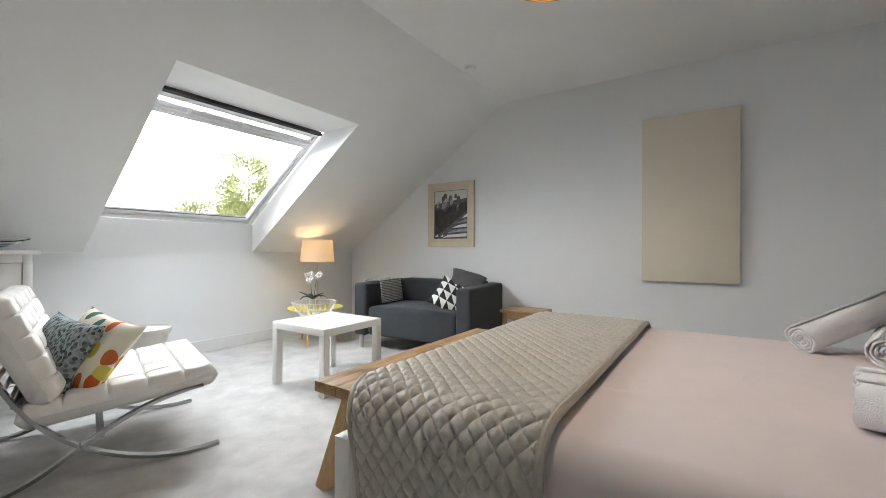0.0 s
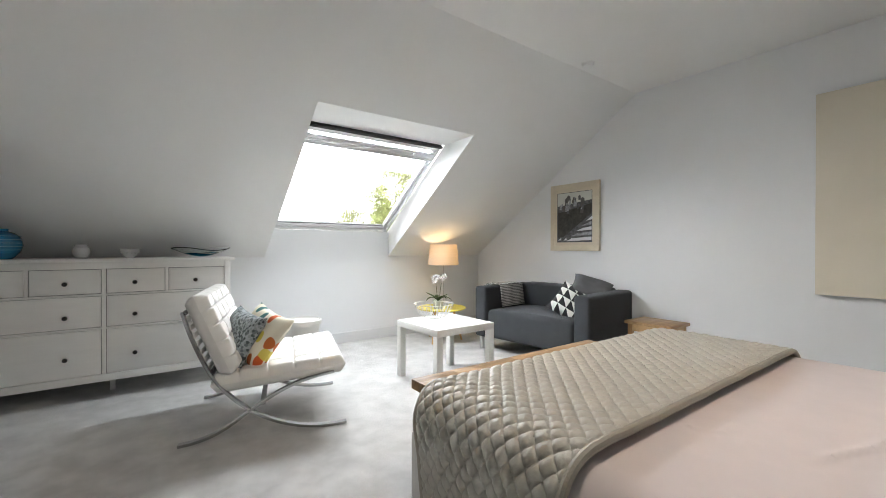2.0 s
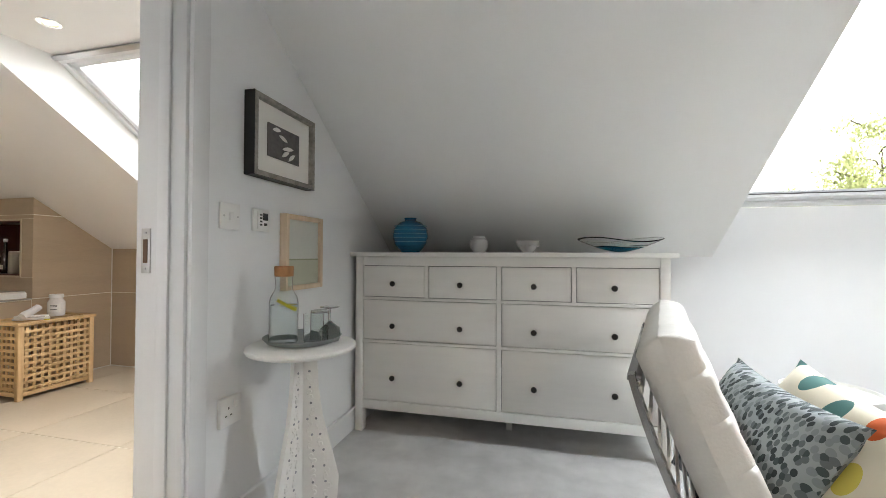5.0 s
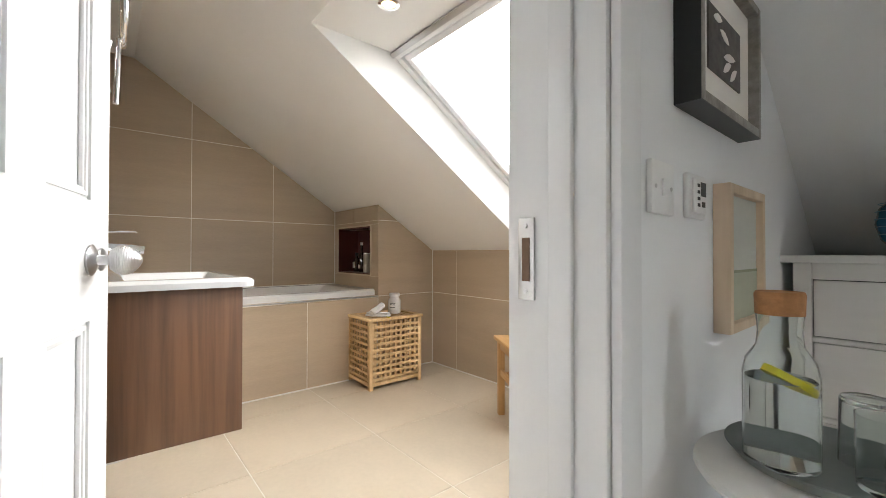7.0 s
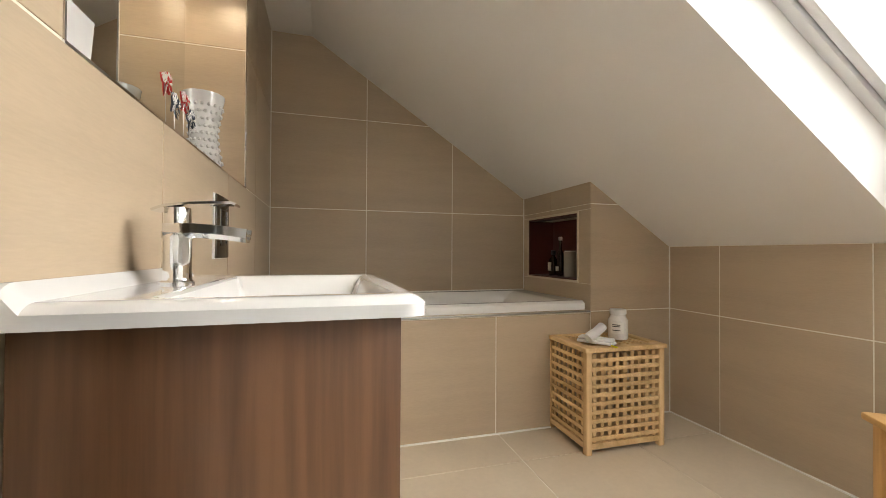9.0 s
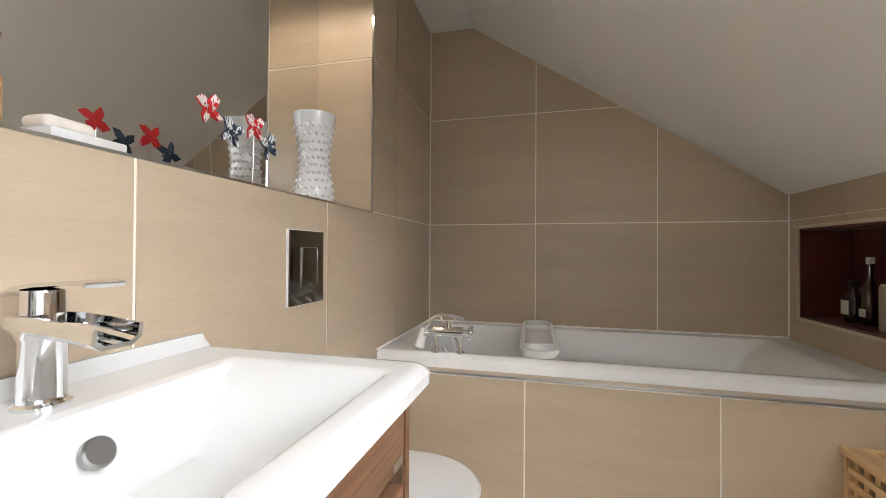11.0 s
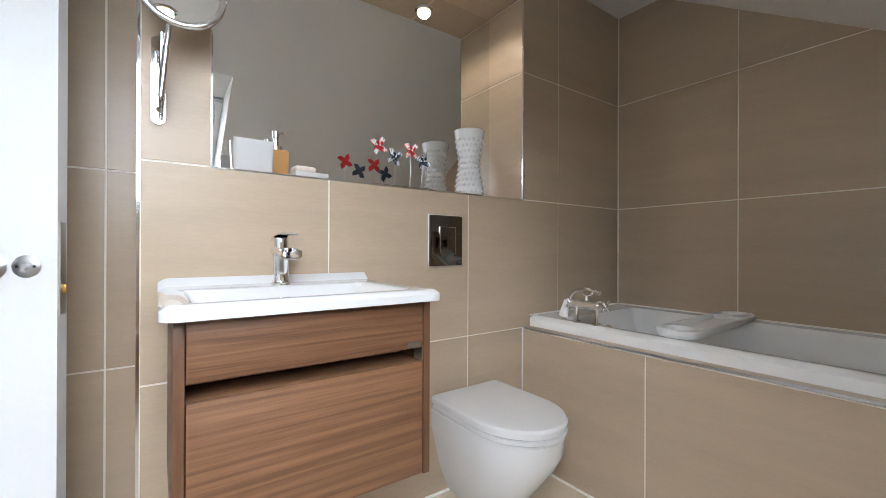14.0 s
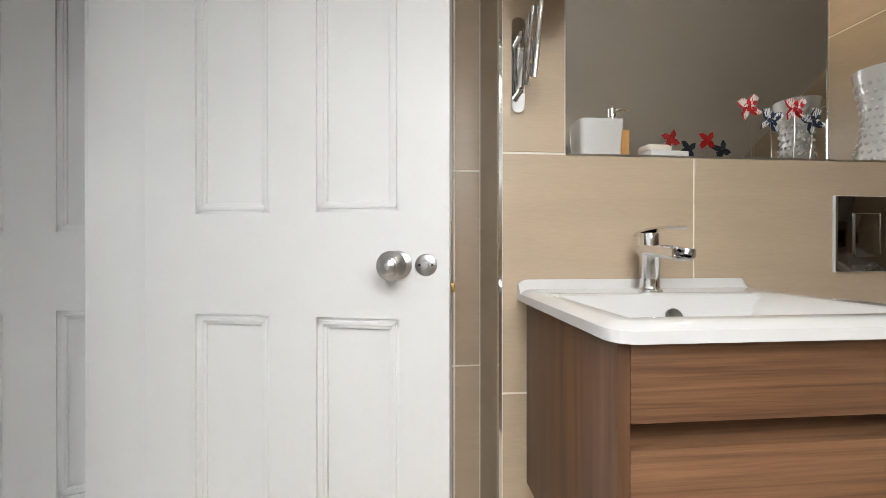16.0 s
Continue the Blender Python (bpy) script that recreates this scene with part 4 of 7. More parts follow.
# ---- doors ----
def panel_door(name, hinge, end, z0, h, label, knobs=True):
    """A four-panel door from its hinge edge to its free edge; local x: along the leaf, local y: towards its front face."""
    hx, hy = hinge
    w = math.hypot(end[0] - hx, end[1] - hy)
    ob = tagged(thing(name, pose(hx, hy, z0, 0, 0, math.degrees(math.atan2(end[1] - hy, end[0] - hx))), label, "door"), kind="structure")
    t = 0.02
    se, mid = 0.11, 0.113
    st = 0.136 if w > 0.7 else 0.11
    pw = (w - st - se - mid) / 2
    cols = [(st, st + pw), (st + pw + mid, w - se)]
    rows = [(0.22, 0.782), (1.018, h - 0.115)]
    for x0, x1 in ((0, st), (w - se, w)):
        boxes("stile", GLOSS, ob, ((x0, -t, 0), (x1, t, h)))
    for z_0, z_1 in ((0, 0.22), (0.782, 1.018), (h - 0.115, h)):
        boxes("rail", GLOSS, ob, ((st, -t, z_0), (w - se, t, z_1)))
    for z_0, z_1 in rows:
        boxes("muntin", GLOSS, ob, ((st + pw, -t, z_0), (st + pw + mid, t, z_1)))
    for x0, x1 in cols:
        for z_0, z_1 in rows:
            boxes("panel", GLOSS, ob, ((x0, -0.006, z_0), (x1, 0.006, z_1)))
            for s in (1, -1):
                bm = bmesh.new()
                m = 0.012
                pts = [(x0 + m, s * 0.0165, z_0 + m), (x1 - m, s * 0.0165, z_0 + m), (x1 - m, s * 0.0165, z_1 - m), (x0 + m, s * 0.0165, z_1 - m)]
                for (a, b) in zip(pts, pts[1:] + pts[:1]):
                    lo, hi = [min(p, q) for p, q in zip(a, b)], [max(p, q) for p, q in zip(a, b)]
                    for o, d in ((0.012, 0.0085), (0.005, 0.012)):
                        box(bm, (lo[0] - o, s * 0.006, lo[2] - o), (hi[0] + o, s * (0.006 + d), hi[2] + o), 0.002)
                part("moulding", bm, GLOSS, ob)
    if knobs:
        for s, kx in ((1, w - 0.112), (-1, w - 0.112)):
            bm = bmesh.new()
            ridges = []
            for k in range(131):
                u = k / 130
                ridges.append((0.0305 * math.sin(math.pi * (0.16 + 0.82 * u)) ** 0.6 + 0.00045 * math.cos(u * 2 * math.pi * 13), 0.034 + 0.050 * u))
            lathe(bm, [(0, 0), (0.030, 0), (0.031, 0.004), (0.022, 0.009), (0.010, 0.013), (0.0095, 0.030), (0.014, 0.033)] + ridges + [(0, 0.0848)], 32)
            bmesh.ops.rotate(bm, verts=bm.verts, cent=(0, 0, 0), matrix=Matrix.Rotation(radians(-90 * s), 3, "X"))
            bmesh.ops.translate(bm, verts=bm.verts, vec=(kx, s * t, 0.945 - z0))
            part("door_knob", bm, SATIN, ob, "satin chrome beehive door knob")
        bm = bmesh.new()
        lathe(bm, [(0, 0), (0.0235, 0), (0.024, 0.003), (0.021, 0.005), (0.007, 0.0055), (0.006, 0.012), (0, 0.0125)], 24)
        bmesh.ops.rotate(bm, verts=bm.verts, cent=(0, 0, 0), matrix=Matrix.Rotation(radians(-90), 3, "X"))
        bmesh.ops.translate(bm, verts=bm.verts, vec=(w - 0.05, t, 0.945 - z0))
        rose = part("bolt_rose", bm, SATIN, ob, "satin chrome privacy bolt rose")
        for sx in (-0.014, 0.014):
            bm = bmesh.new()
            cyl(bm, (w - 0.05 + sx, t + 0.003, 0.945 - z0), (w - 0.05 + sx, t + 0.0055, 0.945 - z0), 0.003, n=8)
            part("screw", bm, INKSHADE, rose)
    lock = boxes("latch_plate", STEEL, ob, ((w - 0.0005, -0.011, 0.84 - z0), (w + 0.0015, 0.011, 1.04 - z0)))
    boxes("latch_bolt", BRASS, lock, ((w, -0.006, 0.885 - z0), (w + 0.009, 0.006, 0.905 - z0)), bev=0.002)
    return ob


# the front face of the bathroom door looks to the room: built from its free end so that local y turns that way
def swung_door():
    ob = panel_door("door_1", (-1.186, 1.997), (-1.907, 2.183), FZ + 0.008, 1.97, "white panelled bathroom door standing open")
    ob.scale = (1, -1, 1)


swung_door()
ob = panel_door("door_2", (-1.0, 1.64), (-0.42, 1.86), 0.012, 1.97, "white panelled bedroom door standing open", knobs=False)

# ---- bathroom: sanitary ware ----


def vanity():
    x0, x1, y1 = -2.648, -2.10, 2.525
    ob = thing("vanity_unit", pose(0, 0, 0), "wall-hung walnut vanity unit with two drawers", "vanity unit")
    for nm, a, b in (("side_panel", (x0, MY + 0.004, 0.415), (x0 + 0.018, y1 - 0.004, 0.856)), ("side_panel", (x1 - 0.018, MY + 0.004, 0.415), (x1, y1, 0.856))):
        boxes(nm, WALNUTZSHADE, ob, (a, b), bev=0.001)
    boxes("front_edge", WALNUTZSHADE, ob, ((x0, y1 - 0.004, 0.415), (x0 + 0.018, y1, 0.856)))
    boxes("base_panel", WALNUT, ob, ((x0 + 0.018, MY + 0.004, 0.415), (x1 - 0.018, y1 - 0.03, 0.433)))
    boxes("carcass_back", WALNUT, ob, ((x0 + 0.018, MY + 0.004, 0.433), (x1 - 0.018, MY + 0.02, 0.85)))
    boxes("upper_drawer", WALNUT, ob, ((x0 + 0.020, y1 - 0.02, 0.736), (x1 - 0.020, y1 - 0.002, 0.853)), bev=0.0015)
    boxes("grip_recess", WALNUT, ob, ((x0 + 0.018, y1 - 0.135, 0.69), (x1 - 0.018, y1 - 0.13, 0.75)))
    boxes("grip_recess", WALNUT, ob, ((x0 + 0.018, y1 - 0.13, 0.690), (x1 - 0.018, y1 - 0.021, 0.697)))
    boxes("lower_drawer", WALNUT, ob, ((x0 + 0.020, y1 - 0.02, 0.417), (x1 - 0.020, y1 - 0.002, 0.70)), bev=0.0015)
    tag = boxes("badge", SATIN, ob, ((x0 + 0.028, y1 - 0.002, 0.738), (x0 + 0.066, y1 - 0.0005, 0.752)), label="small steel badge")
    boxes("grip_end", STEEL, ob, ((x0 + 0.018, y1 - 0.045, 0.70), (x0 + 0.0205, y1 - 0.004, 0.735)))
    # basin: a slab with a sunken bowl
    bx0, bx1, by0, by1, z0, z1 = -2.672, -2.078, MY + 0.002, 2.56, 0.856, 0.884
    cx, hw = (bx0 + bx1) / 2, (bx1 - bx0) / 2
    n, m = 72, 54
    bm = bmesh.new()
    g = []
    for i in range(n + 1):
        row = []
        for j in range(m + 1):
            x, y = bx0 + (bx1 - bx0) * i / n, by0 + (by1 - by0) * j / m
            # bowl with sloping ends and a flat floor
            ex = min((x - (bx0 + 0.07)) / 0.12, ((bx1 - 0.045) - x) / 0.05)
            ey = min((y - (by0 + 0.132)) / 0.035, ((by1 - 0.045) - y) / 0.07)
            k = max(0.0, min(1.0, ex, ey))
            k = k * k * (3 - 2 * k)
            e = min(x - bx0, bx1 - x, by1 - y)
            rnd = 0.011 * (1 - min(1, e / 0.022)) ** 2
            lip = 0.0
            if y < by0 + 0.02 and x > bx0 + 0.004:
                lip = 0.022 * min(1, (by0 + 0.02 - y) / 0.006, (x - bx0 - 0.004) / 0.012)
            row.append(bm.verts.new((x, y, z1 - 0.105 * k - rnd + lip)))
        g.append(row)
    rad = 0.035
    for v in [v for r in g for v in r]:
        for sx, ex in ((-1, bx0 + rad), (1, bx1 - rad)):
            dx, dy = (v.co.x - ex) * sx, v.co.y - (by1 - rad)
            if dx > 0 and dy > 0:
                k = max(dx, dy) / math.hypot(dx, dy)
                v.co.x, v.co.y = ex + sx * dx * k, by1 - rad + dy * k
    for i in range(n):
        for j in range(m):
            bm.faces.new((g[i][j], g[i + 1][j], g[i + 1][j + 1], g[i][j + 1]))
    for line in ([r[0] for r in g], [r[-1] for r in g], g[0], g[-1]):
        lo = [bm.verts.new((v.co.x, v.co.y, z0)) for v in line]
        for k in range(len(line) - 1):
            bm.faces.new((line[k], line[k + 1], lo[k + 1], lo[k]))
    bs = thing("basin", pose(0, 0, 0), "rectangular white ceramic basin on the vanity unit", "basin")
    part("bowl", bm, CERAMIC, bs)
    bm = bmesh.new()
    lathe(bm, [(0, 0.005), (0.015, 0.005), (0.0175, 0.003), (0.018, -0.004), (0.0, -0.004)], 20)
    bmesh.ops.rotate(bm, verts=bm.verts, cent=(0, 0, 0), matrix=Matrix.Rotation(radians(-58), 3, "X"))
    bmesh.ops.translate(bm, verts=bm.verts, vec=(-2.37, by0 + 0.158, z1 - 0.046))
    part("overflow_cap", bm, CAPM, bs, "round chrome overflow cap")


vanity()


def basin_tap():
    ob = thing("basin_tap", pose(-2.366, 2.180, 0.8835), "chrome mixer tap with an open waterfall spout", "tap")
    bm = bmesh.new()
    lathe(bm, [(0, 0), (0.027, 0), (0.027, 0.004), (0.0225, 0.007), (0.0215, 0.012), (0.0215, 0.076), (0.0245, 0.08), (0.0245, 0.09), (0, 0.09)], 32)
    part("body", bm, CHROME, ob)
    bm = bmesh.new()
    pts = [(0, -0.015, 0.088), (0, 0.03, 0.088), (0, 0.075, 0.085), (0, 0.112, 0.080)]
    prof = [(-0.026, 0.016), (-0.026, 0.0), (-0.016, -0.008), (0.016, -0.008), (0.026, 0.0), (0.026, 0.016), (0.022, 0.016), (0.021, 0.003), (0.013, -0.003), (-0.013, -0.003), (-0.021, 0.003), (-0.022, 0.016)]
    sweep(bm, pts, prof)
    part("spout", bm, CHROME, ob)
    bm = bmesh.new()
    lathe(bm, [(0, 0.09), (0.0205, 0.09), (0.0205, 0.104), (0.0200, 0.128), (0.0195, 0.132), (0, 0.134)], 32)
    part("cartridge", bm, CHROME, ob)
    bm = bmesh.new()
    sweep(bm, [(0, -0.034, 0.126), (0, -0.015, 0.134), (0, 0.02, 0.139), (0, 0.055, 0.1415), (0, 0.088, 0.142), (0, 0.094, 0.139)], rect_section(0.042, 0.0045))
    part("lever", bm, CHROME, ob)


basin_tap()


def d_outline(w, l, n=16):
    """A D shape: straight back at y=0, round front at y=l."""
    r = w / 2
    pts = [(-r, 0), (-r, l - r * 1.1)]
    pts += [(r * math.cos(a), l - r * 1.1 + r * 1.1 * math.sin(a)) for a in [math.pi - math.pi * k / n for k in range(1, n)]]
    return pts + [(r, l - r * 1.1), (r, 0)]


def loft(bm, loops, cap=True):
    rings = [[bm.verts.new(p) for p in lp] for lp in loops]
    k = len(rings[0])
    for p, q in zip(rings, rings[1:]):
        for i in range(k):
            j = (i + 1) % k
            bm.faces.new((p[i], p[j], q[j], q[i]))
    if cap:
        bm.faces.new(rings[0][::-1])
        bm.faces.new(rings[-1])


def toilet():
    ob = thing("toilet", pose(-3.10, MY, -0.018) @ Matrix.Diagonal((0.94, 1.0, 1.0, 1.0)), "white wall-hung toilet with its lid closed", "toilet")
    bm = bmesh.new()
    lv = [(0.05, 0.16, 0.20), (0.09, 0.20, 0.27), (0.18, 0.27, 0.36), (0.28, 0.32, 0.43), (0.33, 0.345, 0.455), (0.385, 0.35, 0.46), (0.392, 0.34, 0.45)]
    loft(bm, [[(x, y, z) for x, y in d_outline(w, l)] for z, w, l in lv])
    part("pan", bm, CERAMIC, ob)
    bm = bmesh.new()
    loft(bm, [[(x, y + 0.015, z) for x, y in d_outline(w, l)] for z, w, l in ((0.395, 0.352, 0.448), (0.398, 0.358, 0.452), (0.408, 0.36, 0.453), (0.411, 0.352, 0.448))])
    part("seat", bm, CERAMIC, ob)
    bm = bmesh.new()
    loft(bm, [[(x, y + 0.012, z) for x, y in d_outline(w, l)] for z, w, l in ((0.414, 0.352, 0.452), (0.417, 0.36, 0.456), (0.436, 0.362, 0.457), (0.444, 0.35, 0.449), (0.4465, 0.31, 0.42))])
    part("lid", bm, CERAMIC, ob)
    boxes("hinge", CHROME, ob, ((-0.10, 0.004, 0.40), (0.10, 0.014, 0.425)), bev=0.003)


toilet()


def flush_plate():
    ob = thing("flush_plate", pose(-2.998, MY, 1.018), "dark mirrored dual flush plate on the tiled wall", "flush plate")
    boxes("backing", PLASTIC, ob, ((-0.08, 0.0005, -0.1), (0.08, 0.006, 0.1)), bev=0.001)
    boxes("plate", SMOKED, ob, ((-0.078, 0.006, -0.098), (0.078, 0.012, 0.098)), bev=0.002)
    boxes("button", SMOKED, ob, ((-0.041, 0.012, -0.06), (0.031, 0.0145, 0.052)), bev=0.001)
    bm = bmesh.new()
    for a, b in (((-0.043, 0.012, -0.052), (-0.041, 0.0155, 0.054)), ((0.031, 0.012, -0.052), (0.033, 0.0155, 0.054)), ((-0.041, 0.012, 0.052), (0.031, 0.0155, 0.054))):
        box(bm, a, b)
    part("button_edge", bm, CHROME, ob)


flush_plate()


def bathtub():
    x0, x1, y0, y1 = FX + 0.004, BX - 0.045, MY + 0.003, CY - 0.004
    zt = 0.681
    ob = thing("bathtub", pose(0, 0, 0), "white built-in bath with a broad flat rim", "bath")
    n, m = 40, 90
    bm = bmesh.new()
    g = []
    for i in range(n + 1):
        row = []
        for j in range(m + 1):
            x, y = x0 + (x1 - x0) * i / n, y0 + (y1 - y0) * j / m
            ex = min(x - (x0 + 0.075), (x1 - 0.065) - x) / 0.09
            ey = min((y - (y0 + 0.13)) / 0.10, ((y1 - 0.11) - y) / 0.38)
            k = max(0.0, min(1.0, ex, ey))
            k = k * k * (3 - 2 * k)
            e = min(x1 - x, x - x0 + 0.5)
            row.append(bm.verts.new((x, y, zt - 0.40 * k - 0.012 * (1 - min(1, e / 0.014)) ** 2)))
        g.append(row)
    for i in range(n):
        for j in range(m):
            bm.faces.new((g[i][j], g[i + 1][j], g[i + 1][j + 1], g[i][j + 1]))
    for line in ([r[0] for r in g], [r[-1] for r in g], g[0], g[-1]):
        lo = [bm.verts.new((v.co.x, v.co.y, BZ + 0.004)) for v in line]
        for k in range(len(line) - 1):
            bm.faces.new((line[k], line[k + 1], lo[k + 1], lo[k]))
    part("tub", bm, ACRYLICLIT, ob)
    boxes("bath_ledge", TILE, ob, ((x1 - 0.03, y0, BZ - 0.001), (BX - 0.004, y1, BZ + 0.004)))
    boxes("edge_trim", SATIN, ob, ((BX - 0.004, MY, BZ - 0.003), (BX + 0.001, CY, BZ + 0.005)), bev=0.001, label="chrome tile edge trim")
    bm = bmesh.new()
    lathe(bm, [(0, 0), (0.03, 0), (0.03, 0.006), (0, 0.01)], 20)
    bmesh.ops.rotate(bm, verts=bm.verts, cent=(0, 0, 0), matrix=Matrix.Rotation(radians(-55), 3, "X"))
    bmesh.ops.translate(bm, verts=bm.verts, vec=(-3.83, MY + 0.185, 0.60))
    part("overflow", bm, CHROME, ob)


bathtub()
panel = block("bath_panel", GROUT, ((BX - 0.05, MY, FZ - T), (BX - T, CY, BZ - 0.006)), label="tan tiled panel along the bath", category="bath panel")


def bath_mixer():
    """A bridge mixer on the near rim; local x runs along the rim towards the wall, local y into the bath."""
    ob = thing("bath_mixer", pose(-3.52, 2.375, 0.681, 0, 0, -90) @ Matrix.Scale(0.86, 4), "chrome bath mixer with a white hand shower on its rest", "tap")
    for sx in (-0.055, 0.055):
        bm = bmesh.new()
        lathe(bm, [(0, 0), (0.021, 0), (0.021, 0.006), (0.012, 0.011), (0.011, 0.07), (0.015, 0.08), (0, 0.082)], 18, (sx, 0, 0))
        part("pillar", bm, CHROME, ob)
        s = 1 if sx > 0 else -1
        bm = bmesh.new()
        cyl(bm, (sx + s * 0.01, 0, 0.092), (sx + s * 0.036, 0, 0.092), 0.013, 0.011, 14)
        hub = (sx + s * 0.045, 0, 0.092)
        bmesh.ops.create_uvsphere(bm, u_segments=14, v_segments=8, radius=0.014, matrix=Matrix.Translation(hub))
        for k in range(4):
            a = math.pi / 4 + k * math.pi / 2
            cyl(bm, hub, (hub[0], 0.032 * math.cos(a), 0.092 + 0.032 * math.sin(a)), 0.0055, 0.008, 10)
        part("cross_handle", bm, CHROME, ob)
    bm = bmesh.new()
    cyl(bm, (-0.068, 0, 0.092), (0.068, 0, 0.092), 0.023, n=20)
    cyl(bm, (0, 0, 0.1), (0, 0, 0.135), 0.017, 0.013, 16)
    part("body", bm, CHROME, ob)
    bm = bmesh.new()
    sweep(bm, [(0.0, -0.01, 0.088), (0.0, -0.06, 0.088), (0.0, -0.115, 0.074)], rect_section(0.036, 0.024))
    part("spout", bm, CHROME, ob)
    bm = bmesh.new()
    for sx in (-0.028, 0.028):
        tube(bm, [(0, 0, 0.13), (sx, 0, 0.142), (sx * 1.2, 0, 0.158)], 0.005, 8)
    part("cradle", bm, CHROME, ob)
    bm = bmesh.new()
    tube(bm, bez((-0.07, 0.0, 0.15), (0.0, 0.0, 0.172), (0.085, 0.0, 0.18), (0.105, -0.01, 0.09), 14), 0.009, 10)
    part("handset_grip", bm, CHROME, ob)
    bm = bmesh.new()
    cyl(bm, (0.112, 0.0, 0.10), (0.128, 0.01, 0.02), 0.013, 0.023, 18)
    part("shower_head", bm, PLASTIC, ob, "white shower head")
    bm = bmesh.new()
    tube(bm, bez((-0.01, -0.018, 0.085), (-0.05, -0.035, 0.02), (-0.03, -0.03, 0.012), (-0.06, -0.012, 0.008), 16), 0.006, 8)
    part("hose", bm, CHROME, ob)


bath_mixer()


def bath_tray():
    ob = thing("bath_tray", pose(-3.855, 2.70, 0.674, 0, 0, 2), "white plastic bath tray laid across the bath", "bath tray")
    L2, W2 = 0.345, 0.072
    def oval(a, b, z, n=10):
        pts = []
        for cx, s in ((a - b, 1), (-(a - b), -1)):
            for k in range(n + 1):
                an = -math.pi / 2 + math.pi * k / n
                pts.append((cx + s * b * math.cos(an), s * b * math.sin(an), z))
        return pts
    bm = bmesh.new()
    loops = [oval(L2 - 0.01, W2 - 0.008, 0.008), oval(L2, W2, 0.02), oval(L2, W2, 0.034), oval(L2 - 0.005, W2 - 0.005, 0.037), oval(L2 - 0.013, W2 - 0.013, 0.036), oval(L2 - 0.018, W2 - 0.018, 0.016)]
    loft(bm, loops)
    part("tray", bm, PLASTIC, ob)
    for sx in (-0.2, 0.2):
        boxes("divider", PLASTIC, ob, ((sx - 0.006, -W2 + 0.012, 0.0155), (sx + 0.006, W2 - 0.012, 0.034)), bev=0.002)
    for sx in (-0.27, 0.27):
        bm = bmesh.new()
        lathe(bm, [(0.045, 0.016), (0.05, 0.036), (0.046, 0.036), (0.041, 0.018), (0.0, 0.0175)], 24, (sx, 0, 0))
        part("cup_rest", bm, PLASTIC, ob)


bath_tray()
# mirror
mir = thing("wall_mirror", pose(0, 0, 0), "wide frameless mirror set in the tiled recess", "mirror")
boxes("mirror_pane", MIRROR, mir, ((NX0 + 0.001, NY + 0.0005, SZ + 0.001), (NX1 - 0.001, NY + 0.006, NT - 0.001)))
# chrome edge strips at the tiled corners
for nm, a, b in (("corner_trim", (MX - 0.004, MY - 0.006, FZ), (MX + 0.003, MY + 0.001, BC)), ("corner_trim", (NX0 - 0.001, MY - 0.004, SZ), (NX0 + 0.003, MY + 0.0015, NT)),
                 ("corner_trim", (NX1 - 0.003, MY - 0.004, SZ), (NX1 + 0.001, MY + 0.0015, NT)), ("corner_trim", (NX0, MY - 0.004, SZ - 0.004), (NX1, MY + 0.0012, SZ + 0.0012))):
    bm = bmesh.new()
    box(bm, a, b)
    part(nm, bm, CHROME, boxed)


def downlight(m, label):
    ob = thing("ceiling_downlight", m, label, "downlight", "recessed downlights")
    bm = bmesh.new()
    lathe(bm, [(0.028, 0.0), (0.03, -0.004), (0.043, -0.003), (0.044, 0.0)], 28)
    part("rim", bm, CHROME, ob)
    bm = bmesh.new()
    lathe(bm, [(0, -0.0015), (0.028, -0.001), (0.028, 0.0)], 24)
    part("lens", bm, glow("downlight_lens", (1.0, 0.74, 0.40), 2.2), ob, "glowing warm lens")


downlight(pose(-3.12, 1.985, NT), "small recessed chrome downlight over the mirror ledge")
downlight(pose(-2.10, 3.05, RT), "small recessed chrome downlight over the roof window")


